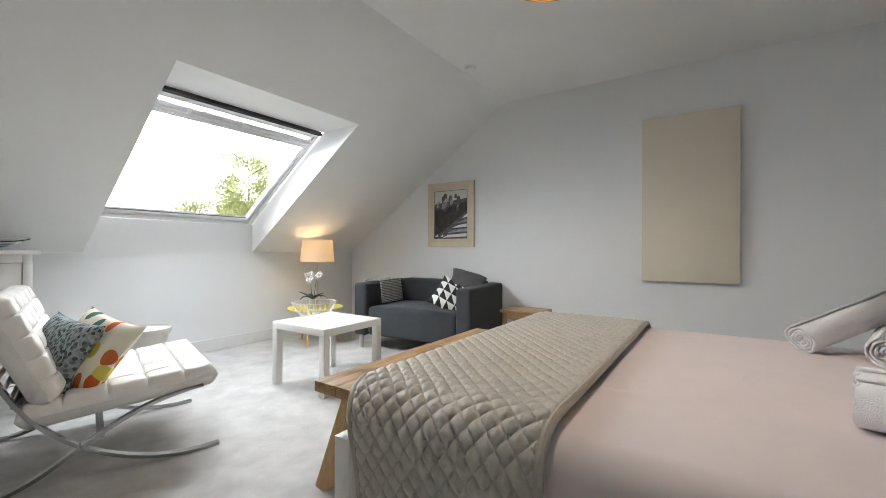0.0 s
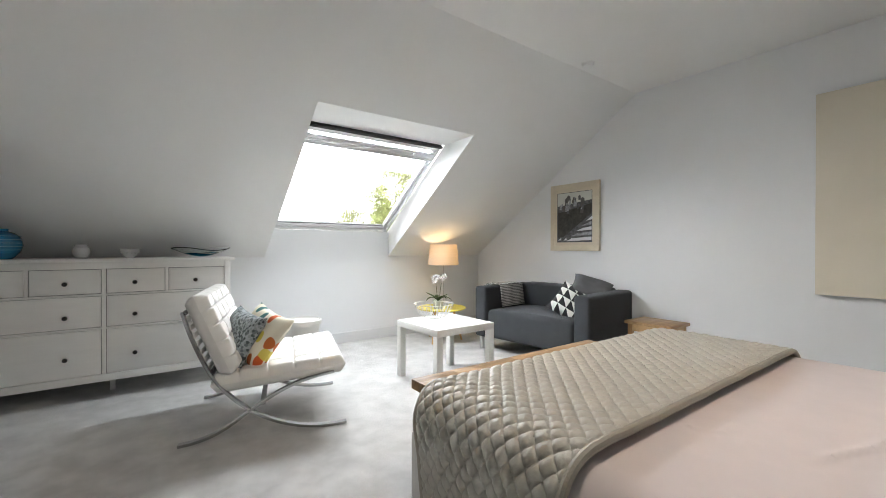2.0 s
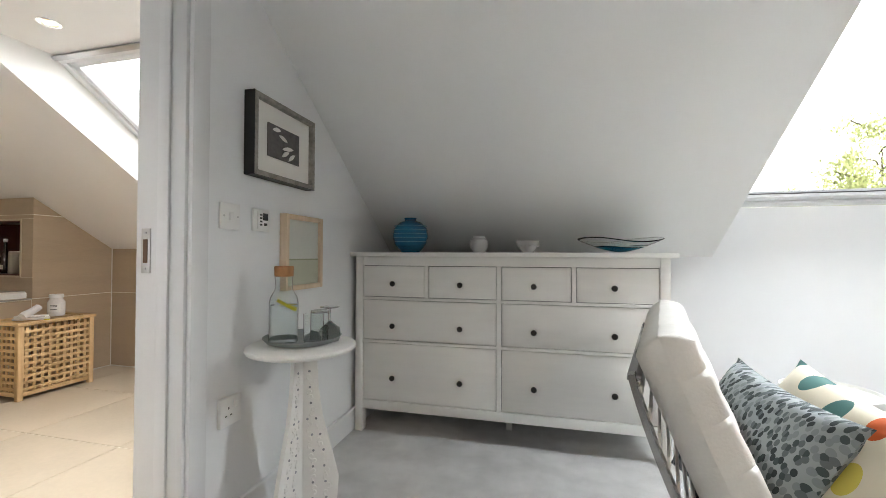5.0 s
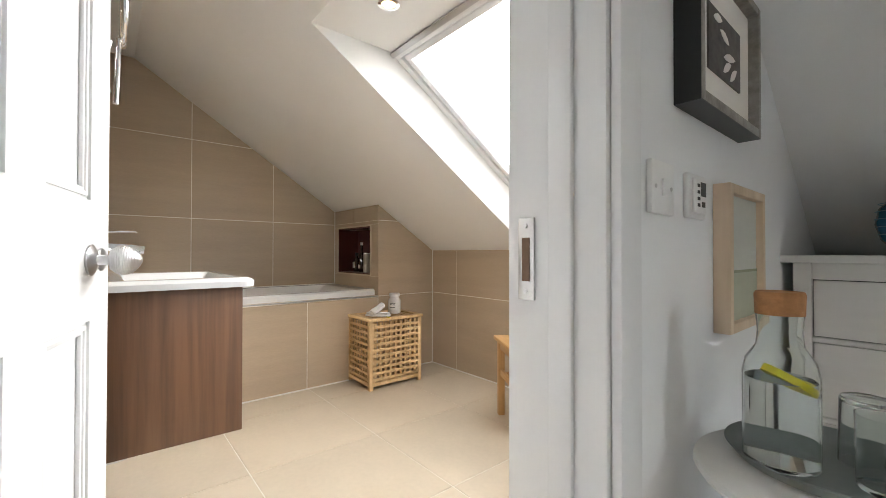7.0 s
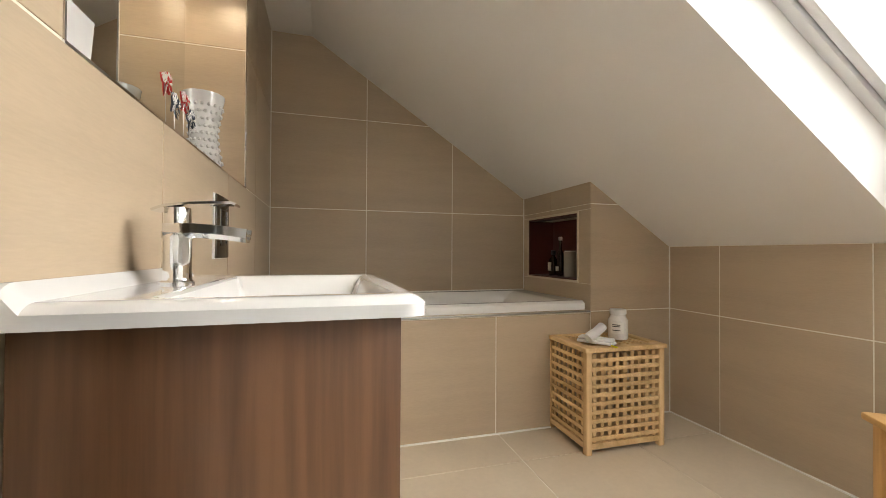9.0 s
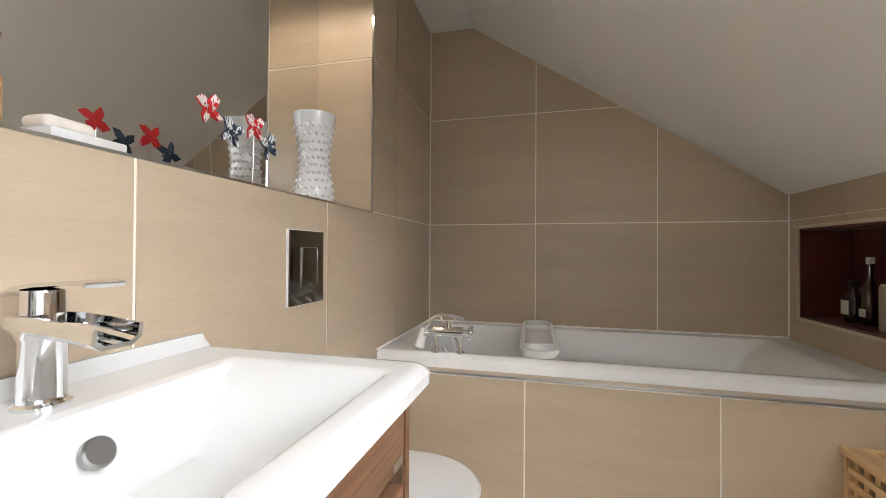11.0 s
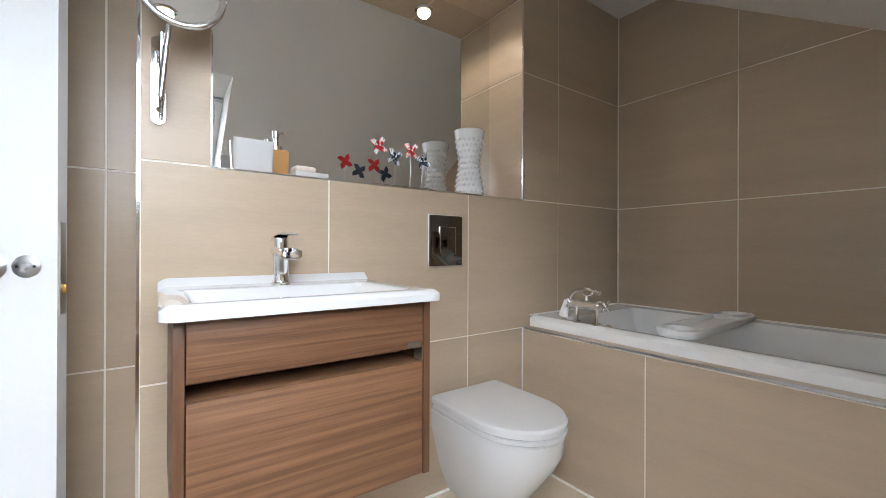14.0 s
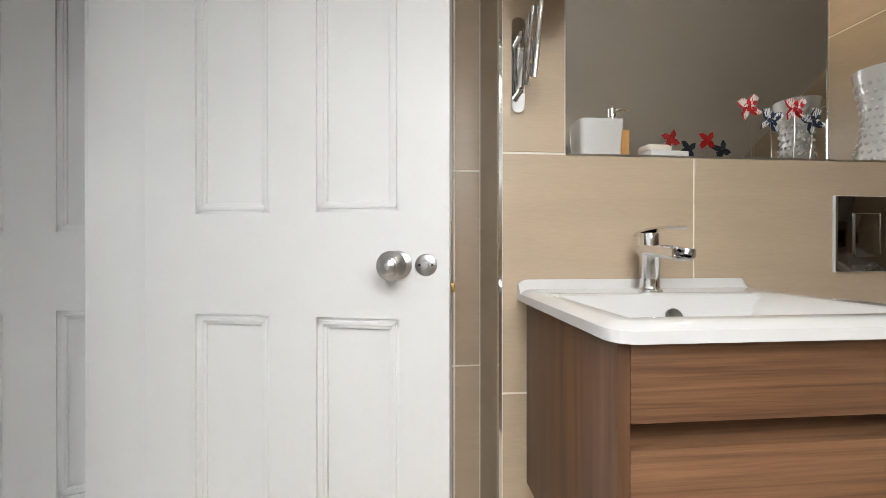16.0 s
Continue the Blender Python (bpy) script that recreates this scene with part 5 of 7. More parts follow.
def hamper():
    ob = thing("laundry_box", pose(-3.285, 3.765, FZ, 0, 0, -1), "slatted acacia storage box with lattice sides", "storage box")
    a, b, h = 0.168, 0.212, 0.48
    for sx in (-1, 1):
        for sy in (-1, 1):
            boxes("post", ACACIAZ, ob, ((sx * a - sx * 0.03, sy * b - sy * 0.03, 0), (sx * a, sy * b, h - 0.0205)), bev=0.003)
    boxes("lid", ACACIA, ob, ((-a - 0.008, -b - 0.008, h - 0.02), (-a + 0.04, b + 0.008, h)), ((a - 0.04, -b - 0.008, h - 0.02), (a + 0.008, b + 0.008, h)),
          ((-a + 0.04, -b - 0.008, h - 0.02), (a - 0.04, -b + 0.035, h)), ((-a + 0.04, b - 0.035, h - 0.02), (a - 0.04, b + 0.008, h)), bev=0.002)
    bm = bmesh.new()
    for k in range(9):
        y = -b + 0.035 + (2 * b - 0.07) * (k + 0.5) / 9
        box(bm, (-a + 0.04, y - 0.012, h - 0.014), (a - 0.04, y + 0.012, h - 0.006))
    for k in range(7):
        x = -a + 0.04 + (2 * a - 0.08) * (k + 0.5) / 7
        box(bm, (x - 0.011, -b + 0.035, h - 0.018), (x + 0.011, b - 0.035, h - 0.010))
    part("lid_lattice", bm, ACACIA, ob)
    # lattice panels: upright strips behind level strips
    for s in (-1, 1):
        for k in range(10):
            z = 0.05 + (h - 0.09) * (k + 0.5) / 10
            boxes("slat", ACACIA, ob, ((s * a - s * 0.012, -b + 0.03, z - 0.0088), (s * a - s * 0.005, b - 0.03, z + 0.0088)))
            boxes("slat", ACACIA, ob, ((-a + 0.03, s * b - s * 0.012, z - 0.0088), (a - 0.03, s * b - s * 0.005, z + 0.0088)))
        for k in range(9):
            y = -b + 0.03 + (2 * b - 0.06) * (k + 0.5) / 9
            boxes("slat", ACACIAZ, ob, ((s * a - s * 0.019, y - 0.0088, 0.045), (s * a - s * 0.0125, y + 0.0088, h - 0.03)))
        for k in range(7):
            x = -a + 0.03 + (2 * a - 0.06) * (k + 0.5) / 7
            boxes("slat", ACACIAZ, ob, ((x - 0.0088, s * b - s * 0.019, 0.045), (x + 0.0088, s * b - s * 0.0125, h - 0.03)))
        boxes("rail", ACACIA, ob, ((s * a - s * 0.02, -b + 0.03, 0.025), (s * a - s * 0.003, b - 0.03, 0.05)))
        boxes("rail", ACACIA, ob, ((-a + 0.03, s * b - s * 0.02, 0.025), (a - 0.03, s * b - s * 0.003, 0.05)))
    boxes("floor_board", ACACIA, ob, ((-a + 0.02, -b + 0.02, 0.045), (a - 0.02, b - 0.02, 0.055)))


hamper()


def jar_and_dryer():
    ob = thing("glass_jar", pose(-3.27, 3.84, FZ + 0.48), "glass jar of white bath salts with a printed label", "jar")
    bm = bmesh.new()
    lathe(bm, [(0, 0), (0.043, 0), (0.047, 0.006), (0.047, 0.095), (0.036, 0.112), (0.034, 0.125)], 28)
    part("jar", bm, mat("bath_salts", (0.74, 0.72, 0.70), 0.25, vary=0.05, scale=80), ob)
    bm = bmesh.new()
    lathe(bm, [(0, 0.148), (0.037, 0.147), (0.039, 0.142), (0.039, 0.124), (0.0, 0.124)], 28)
    part("lid", bm, PLASTIC, ob)
    lab = bmesh.new()
    for k in range(8):
        a0, a1 = radians(-85 + 10 * k), radians(-75 + 10 * k)
        prism(lab, [(0.0478 * math.cos(t), 0.0478 * math.sin(t), z) for t, z in ((a0, 0.03), (a1, 0.03), (a1, 0.085), (a0, 0.085))], (0.0002, -0.0002, 0))
    lb = part("label", lab, LABELM, ob)
    for z in (0.072, 0.064, 0.045):
        bm = bmesh.new()
        for k in range(5):
            a0, a1 = radians(-72 + 9 * k), radians(-63 + 9 * k)
            prism(bm, [(0.0484 * math.cos(t), 0.0484 * math.sin(t), zz) for t, zz in ((a0, z), (a1, z), (a1, z + 0.004), (a0, z + 0.004))], (0.0003, 0, 0))
        part("print_line", bm, INKSHADE, lb)
    cl = bmesh.new()
    box(cl, (-0.085, -0.028, 0.001), (0.085, 0.028, 0.016), 0.006, 3)
    box(cl, (-0.08, -0.024, 0.0165), (0.08, 0.026, 0.030), 0.006, 3)
    # a rolled cloth laid aslant over the folded one
    tube(cl, [(-0.02, -0.055, 0.030), (-0.015, -0.045, 0.038), (0.0, 0.0, 0.053), (0.012, 0.04, 0.072), (0.014, 0.046, 0.076)], 0.022, 16)
    fl = part("folded_flannel", cl, TOWEL)
    fl.matrix_world = pose(-3.20, 3.66, FZ + 0.481, 0, 0, 35)
    tagged(fl, "white flannel bundle with a cloth on the box", "flannel")
    bm = bmesh.new()
    tube(bm, bez((0, 0, 0.004), (0.03, 0.02, 0.01), (0.05, -0.01, 0.004), (0.08, 0.01, 0.004)), 0.004, 6)
    o = part("yellow_ribbon", bm, LEMON)
    o.matrix_world = pose(-3.17, 3.68, FZ + 0.48)
    tagged(o, "short yellow ribbon lying on the box", "ribbon")


jar_and_dryer()


def niche_bottle(name, x, y, prof, material, label):
    ob = thing(name, pose(x, y, HB + 0.0085), label, "bottle", "toiletries in the niche")
    bm = bmesh.new()
    lathe(bm, prof, 20)
    part("bottle", bm, material, ob)
    return ob


b = niche_bottle("shampoo_bottle", -3.97, CY + 0.10, [(0, 0), (0.026, 0), (0.028, 0.005), (0.028, 0.10), (0.012, 0.125), (0.011, 0.135), (0, 0.135)], AMBER, "dark brown bottle with a white label")
boxes("cap", BLACK, b, ((-0.012, -0.012, 0.135), (0.012, 0.012, 0.165)), bev=0.003)
boxes("label", LABELM, b, ((-0.02, -0.0295, 0.03), (0.02, -0.0275, 0.085)))
b = niche_bottle("shampoo_bottle", -3.90, CY + 0.11, [(0, 0), (0.022, 0), (0.024, 0.005), (0.024, 0.14), (0.009, 0.17), (0.009, 0.23), (0, 0.23)], AMBER, "tall dark bottle with a slim neck")
boxes("cap", PLASTIC, b, ((-0.010, -0.010, 0.23), (0.010, 0.010, 0.255)), bev=0.003)
boxes("label", LABELM, b, ((-0.017, -0.0255, 0.03), (0.017, -0.0235, 0.06)))
b = niche_bottle("candle_tumbler", -3.76, CY + 0.09, [(0, 0), (0.036, 0), (0.038, 0.006), (0.038, 0.15), (0.035, 0.155), (0, 0.155)], BEIGECUP, "plain beige tumbler with a lid")
bm = bmesh.new()
lathe(bm, [(0, 0.162), (0.033, 0.162), (0.035, 0.155), (0, 0.155)], 20)
part("lid", bm, LABELM, b)


def pine_stool():
    ob = thing("stool", pose(-2.135, 3.985, FZ, 0, 0, -33), "orange pine stool with a dished board seat", "stool")
    a = 0.148
    boxes("seat", PINE, ob, ((-a - 0.018, -a - 0.018, 0.425), (a + 0.018, a + 0.018, 0.447)), bev=0.006)
    for sx in (-1, 1):
        for sy in (-1, 1):
            boxes("leg", PINEZ, ob, ((sx * a - sx * 0.036, sy * a - sy * 0.036, 0), (sx * a, sy * a, 0.4245)), bev=0.003)
        boxes("apron", PINE, ob, ((-a + 0.036, sx * a - sx * 0.026, 0.375), (a - 0.036, sx * a - sx * 0.008, 0.4245)), bev=0.002)
        boxes("apron", PINE, ob, ((sx * a - sx * 0.026, -a + 0.036, 0.375), (sx * a - sx * 0.008, a - 0.036, 0.4245)), bev=0.002)
        boxes("stretcher", PINE, ob, ((-a + 0.036, sx * a - sx * 0.026, 0.225), (a - 0.036, sx * a - sx * 0.010, 0.262)), bev=0.002)
        boxes("stretcher", PINE, ob, ((sx * a - sx * 0.026, -a + 0.036, 0.20), (sx * a - sx * 0.010, a - 0.036, 0.237)), bev=0.002)
    for p in ((-0.05, 0.02), (0.06, -0.06), (0.03, 0.09)):
        bm = bmesh.new()
        cyl(bm, (*p, 0.4468), (*p, 0.4474), 0.008, n=12)
        part("knot", bm, WOODSTRIP, ob, "dark knot")


pine_stool()


def wicker_chair():
    """Local y: forwards. Arms and back are woven of level strands round upright stakes, with an arched opening in each arm."""
    at = pose(-1.60, 3.90, FZ, 0, 0, 130.6)
    ob = thing("wicker_armchair", at, "woven rattan tub armchair with arched openings in its arms", "armchair")
    half, front, z0 = 0.27, 0.25, 0.43
    arc = math.pi / 2 * 0.27
    total = 2 * (front + arc)

    def at_s(d):
        """A place on the plan of arms and back, and the way outwards."""
        if d < front:
            return Vector((-half, front - d, 0)), Vector((-1, 0, 0))
        if d > total - front:
            return Vector((half, front - (total - d), 0)), Vector((1, 0, 0))
        a = (d - front) / (2 * arc) * math.pi
        o = Vector((-math.cos(a), -math.sin(a), 0))
        return Vector((half * o.x, half * 0.9 * o.y, 0)), o

    def top_of(y):
        return 0.61 + 0.28 * (front - y)

    def in_arch(p, z, grow=0.0):
        """Inside the arched opening of an arm."""
        u = (p.y + 0.085) / (0.135 + grow)
        return abs(u) < 1 and z < 0.46 + (0.178 + grow) * math.sqrt(1 - u * u)

    pitch, step = 0.0065, 0.011
    n = int(total / step)
    for nm, lo, hi in (("arm_weave", 0.0, front - 0.004), ("back_weave", front - 0.004, total - front + 0.004), ("arm_weave", total - front + 0.004, total)):
        bm = bmesh.new()
        for k in range(56):
            z = z0 + 0.006 + pitch * k
            run = []
            for i in range(n + 2):
                d = total * i / n
                p, o = at_s(min(d, total))
                lean = 1 + 0.10 * (z - z0) / 0.3
                ok = i <= n and lo <= d <= hi and z < top_of(p.y) - 0.012 and not in_arch(p, z, 0.004)
                if ok:
                    wob = 0.0042 * (1 if (i // 2 + k) % 2 else -1) * (1 if i % 2 else 0.25)
                    run.append(Vector((p.x * lean, p.y * lean if p.y < 0 else p.y, z + 0.0008 * math.sin(i * 1.7 + k))) + o * wob)
                if not ok or i == n:
                    if len(run) > 1:
                        tube(bm, run, 0.003, 5)
                    run = []
        part(nm, bm, WICKER, ob)["kind"] = "stuff"
    bm = bmesh.new()
    for i in range(0, n + 1, 2):
        p, o = at_s(total * i / n)
        z1, zt = z0, top_of(p.y)
        while z1 < zt and in_arch(p, z1 + 0.01, 0.004):
            z1 += 0.01
        k0, k1 = (1 + 0.10 * (z - z0) / 0.3 for z in (z1, zt))
        f = lambda k: (p.x * k, p.y * k if p.y < 0 else p.y)
        cyl(bm, (*f(k0), z1), (*f(k1), zt), 0.0036, n=6)
    part("upright_cane", bm, WICKER, ob)["kind"] = "stuff"
    # braided rim: two strands twisted along the top
    rim = []
    for i in range(121):
        p, o = at_s(total * i / 120)
        k = 1 + 0.10 * (top_of(p.y) - z0) / 0.3
        rim.append(Vector((p.x * k, p.y * k if p.y < 0 else p.y, top_of(p.y))))
    for ph in (0, math.pi * 2 / 3, math.pi * 4 / 3):
        bm = bmesh.new()
        pts = []
        for i, c in enumerate(rim):
            d = (rim[min(i + 1, 120)] - rim[max(i - 1, 0)]).normalized()
            sd = d.cross(Vector((0, 0, 1)))
            a = i * 0.62 + ph
            pts.append(c + sd * 0.011 * math.cos(a) + Vector((0, 0, 0.010)) * math.sin(a))
        tube(bm, pts, 0.0092, 8)
        part("rim_braid", bm, WICKER, ob)
    for sx in (-1, 1):
        bm = bmesh.new()
        hoop = []
        for i in range(25):
            u = -1 + 2 * i / 24
            y = -0.085 + 0.139 * math.sin(u * math.pi / 2)
            z = 0.45 + 0.186 * max(0.0, math.cos(u * math.pi / 2))
            p = min((at_s(total * q / 400)[0] for q in (range(0, 200) if sx < 0 else range(201, 401))), key=lambda w: abs(w.y - y))
            k = 1 + 0.10 * (z - z0) / 0.3
            hoop.append(Vector((p.x * k, p.y * k if p.y < 0 else p.y, z)))
        tube(bm, hoop, 0.0085, 8)
        part("arch_hoop", bm, PINEZ, ob, "bent cane hoop round the opening")
        bm = bmesh.new()
        tube(bm, [(sx * half, front, z0), (sx * half, 0.0, z0), (sx * half * 0.7, -0.17, z0)], 0.013, 10)
        part("seat_rail", bm, PINEZ, ob)
        bm = bmesh.new()
        cyl(bm, (sx * 0.262, front + 0.012, 0.0), (sx * 0.272, front, 0.60), 0.017, n=14)
        leg = part("leg", bm, PINEZ, ob)
        bm = bmesh.new()
        for k in range(48):
            z = 0.14 + 0.0096 * k
            if not (0.235 < z < 0.26 or 0.40 < z < 0.43):
                lathe(bm, [(0.0175, 0), (0.0215, 0.0024), (0.0222, 0.0048), (0.0175, 0.0092)], 12, (sx * (0.262 + 0.0167 * z), front + 0.012 - 0.02 * z, z))
        part("wrapping", bm, WICKER, leg)["kind"] = "stuff"
        bm = bmesh.new()
        cyl(bm, (sx * 0.19, -0.22, 0.0), (sx * 0.20, -0.19, z0), 0.018, 0.02, 12)
        part("leg", bm, PINEZ, ob)
        bm = bmesh.new()
        tube(bm, bez((sx * 0.265, front, 0.20), (sx * 0.25, 0.10, 0.31), (sx * 0.23, 0.0, 0.33), (sx * 0.2, -0.19, 0.38)), 0.011, 8)
        part("brace", bm, PINEZ, ob)
    bm = bmesh.new()
    for k in range(32):
        z = 0.215 + 0.0075 * k
        xs = [half * (-1 + 2 * i / 44) for i in range(45)]
        run = [Vector((x, front + 0.016 * (1 - (x / half) ** 2) + 0.0036 * (1 if (i // 2 + k) % 2 else -1) * (1 if i % 2 else 0.25), z)) for i, x in enumerate(xs) if z > 0.215 + 0.05 * (1 - (x / half) ** 2)]
        cut = [i for i in range(len(run) - 1) if (run[i + 1] - run[i]).x > 0.02]
        for piece in ([run[:cut[0] + 1], run[cut[0] + 1:]] if cut else [run]):
            if len(piece) > 1:
                tube(bm, piece, 0.003, 5)
    part("front_apron", bm, WICKER, ob)["kind"] = "stuff"
    boxes("seat_board", WICKER, ob, ((-half + 0.02, -0.2, z0 - 0.012), (half - 0.02, front - 0.01, z0 + 0.004)), bev=0.004)
    # a folded towel on the seat, its front hanging a little over the apron
    bm = bmesh.new()
    g = []
    for i in range(31):
        row = []
        for j in range(31):
            u, v = -0.262 + 0.524 * i / 30, -0.19 + 0.475 * j / 30
            z = z0 + 0.024 + 0.010 * noise.noise(Vector((u * 5, v * 5, 2))) - 0.03 * max(0.0, (v - 0.24) / 0.045) ** 1.5 + (0.012 if v > 0.10 - 0.35 * u else 0.0)
            row.append(bm.verts.new((u, v, z)))
        g.append(row)
    for i in range(30):
        for j in range(30):
            bm.faces.new((g[i][j], g[i + 1][j], g[i + 1][j + 1], g[i][j + 1]))
    o = part("seat_towel", bm, TOWEL)
    md = o.modifiers.new("thickness", "SOLIDIFY")
    md.thickness, md.offset = 0.018, -1
    o.matrix_world = at
    tagged(o, "white folded towel laid on the wicker chair seat", "towel")


wicker_chair()


# ---- bathroom: things on the ledge ----
def caddy():
    ob = thing("toothbrush_holder", pose(-2.318, 2.012, SZ), "glossy white tapered toothbrush holder on the ledge", "holder")
    bm = bmesh.new()
    def rr(w, d, z, n=6):
        pts = []
        r = min(w, d) * 0.3
        for cx, cy, a0 in ((w - r, d - r, 0), (-(w - r), d - r, 90), (-(w - r), -(d - r), 180), (w - r, -(d - r), 270)):
            for k in range(n + 1):
                a = radians(a0 + 90 * k / n)
                pts.append((cx + r * math.cos(a), cy + r * math.sin(a), z))
        return pts
    loft(bm, [rr(0.052, 0.036, 0.0), rr(0.054, 0.038, 0.004), rr(0.059, 0.043, 0.103), rr(0.0595, 0.0435, 0.105), rr(0.056, 0.040, 0.104), rr(0.052, 0.036, 0.02)])
    part("cup", bm, CERAMIC, ob)
    ob = thing("soap_dispenser", pose(-2.407, 1.932, SZ), "bamboo soap dispenser with a steel pump", "soap dispenser")
    boxes("body", ORANGEW, ob, ((-0.034, -0.034, 0), (0.034, 0.034, 0.105)), bev=0.003)
    bm = bmesh.new()
    lathe(bm, [(0, 0.105), (0.022, 0.105), (0.022, 0.12), (0.009, 0.122), (0.008, 0.15), (0.011, 0.152), (0.011, 0.172), (0, 0.173)], 20)
    tube(bm, [(0, 0, 0.166), (-0.02, 0.025, 0.167), (-0.028, 0.036, 0.160)], 0.0045, 8)
    part("pump", bm, CHROME, ob)
    ob = thing("soap_dish", pose(-2.487, 2.03, SZ, 0, 0, 3), "white rectangular dish holding a bar of soap", "soap dish")
    boxes("dish", CERAMIC, ob, ((-0.055, -0.042, 0), (0.055, 0.042, 0.022)), bev=0.003)
    bm = bmesh.new()
    box(bm, (-0.02, -0.026, 0.0222), (0.05, 0.026, 0.043), 0.010, 4)
    part("soap_bar", bm, mat("cream_soap", (0.78, 0.70, 0.63), 0.5), ob, "cream bar of soap")
    # solid block put in place of the toothbrush holder's mirror reflection
    bl = boxes("steel_box", STEEL, None, ((-2.262, 1.90, SZ), (-2.225, 1.94, SZ + 0.028)), bev=0.002)
    tagged(bl, "small steel block standing for the holder's reflection in the mirror", "box")


caddy()


def hobnail_vase():
    ob = thing("hobnail_vase", pose(-3.20, 2.0, SZ), "white milk-glass vase with hobnail studs", "vase")
    prof = [(0, 0), (0.058, 0), (0.062, 0.006), (0.060, 0.05), (0.050, 0.10), (0.045, 0.14), (0.048, 0.185), (0.058, 0.235), (0.066, 0.275), (0.068, 0.29), (0.064, 0.288), (0.055, 0.24), (0.045, 0.19), (0.04, 0.14), (0.0, 0.04)]
    bm = bmesh.new()
    lathe(bm, prof, 40)
    part("body", bm, CERAMIC, ob)
    bm = bmesh.new()
    for k in range(10):
        z = 0.025 + 0.0245 * k
        r = next(a[0] + (b[0] - a[0]) * (z - a[1]) / (b[1] - a[1]) for a, b in zip(prof[2:9], prof[3:10]) if a[1] <= z <= b[1])
        for i in range(18):
            a = 2 * math.pi * (i + 0.5 * (k % 2)) / 18
            bmesh.ops.create_icosphere(bm, subdivisions=1, radius=0.0068, matrix=Matrix.Translation((r * math.cos(a), r * math.sin(a), z)))
    s = part("studs", bm, CERAMIC, ob)
    s["kind"] = "stuff"


hobnail_vase()


def pinwheels():
    ob = thing("pinwheel_ornament", pose(-2.85, 2.03, SZ), "wooden strip with four red and navy pinwheels on wires", "ornament")
    boxes("base_strip", WOODSTRIP, ob, ((-0.125, -0.016, 0), (0.125, 0.016, 0.013)), bev=0.001)
    for x, z, plain, spots, rot in ((0.105, 0.155, REDPT, SPOTRED, 20), (0.040, 0.121, NAVYPT, SPOTNAVY, 50), (-0.033, 0.155, REDPT, SPOTRED, 35), (-0.088, 0.121, NAVYPT, SPOTNAVY, 10)):
        bm = bmesh.new()
        tube(bm, [(x * 0.9, 0, 0.012), (x * 0.96, 0.002, z * 0.5), (x, 0, z)], 0.0009, 5)
        wire = part("wire", bm, STEEL, ob)
        # four folded sails: a spotted wing turned forwards, a plain flap over its root and the plain back
        wing = [(0.004, -0.002, 0.003), (0.018, -0.006, 0.004), (0.038, 0.0, 0.005), (0.030, 0.013, 0.010), (0.012, 0.010, 0.011)]
        flap = [(0.0, 0.0, 0.012), (0.016, 0.0, 0.012), (0.019, 0.009, 0.0125), (0.008, 0.011, 0.0125)]
        rear = [(0.0, -0.004, -0.002), (0.020, -0.008, 0.0), (0.039, 0.0, 0.002), (0.026, 0.014, 0.003), (0.006, 0.012, 0.0)]
        for nm, mtl, poly in (("pinwheel_wing", spots, wing), ("pinwheel_flap", plain, flap), ("pinwheel_back", plain, rear)):
            bm = bmesh.new()
            for k in range(4):
                c, sn = math.cos(radians(rot + 90 * k)), math.sin(radians(rot + 90 * k))
                q = [bm.verts.new((x + u * c - v * sn, w, z + u * sn + v * c)) for u, v, w in poly]
                q2 = [bm.verts.new(v.co + Vector((0, -0.0008, 0))) for v in q]
                bm.faces.new(q)
                bm.faces.new(q2[::-1])
                for i in range(len(q)):
                    j = (i + 1) % len(q)
                    bm.faces.new((q[i], q2[i], q2[j], q[j]))
            part(nm, bm, mtl, wire, "", False)
        bm = bmesh.new()
        bmesh.ops.create_icosphere(bm, subdivisions=1, radius=0.0038, matrix=Matrix.Translation((x, 0.014, z)))
        part("pin", bm, LABELM, wire)


pinwheels()


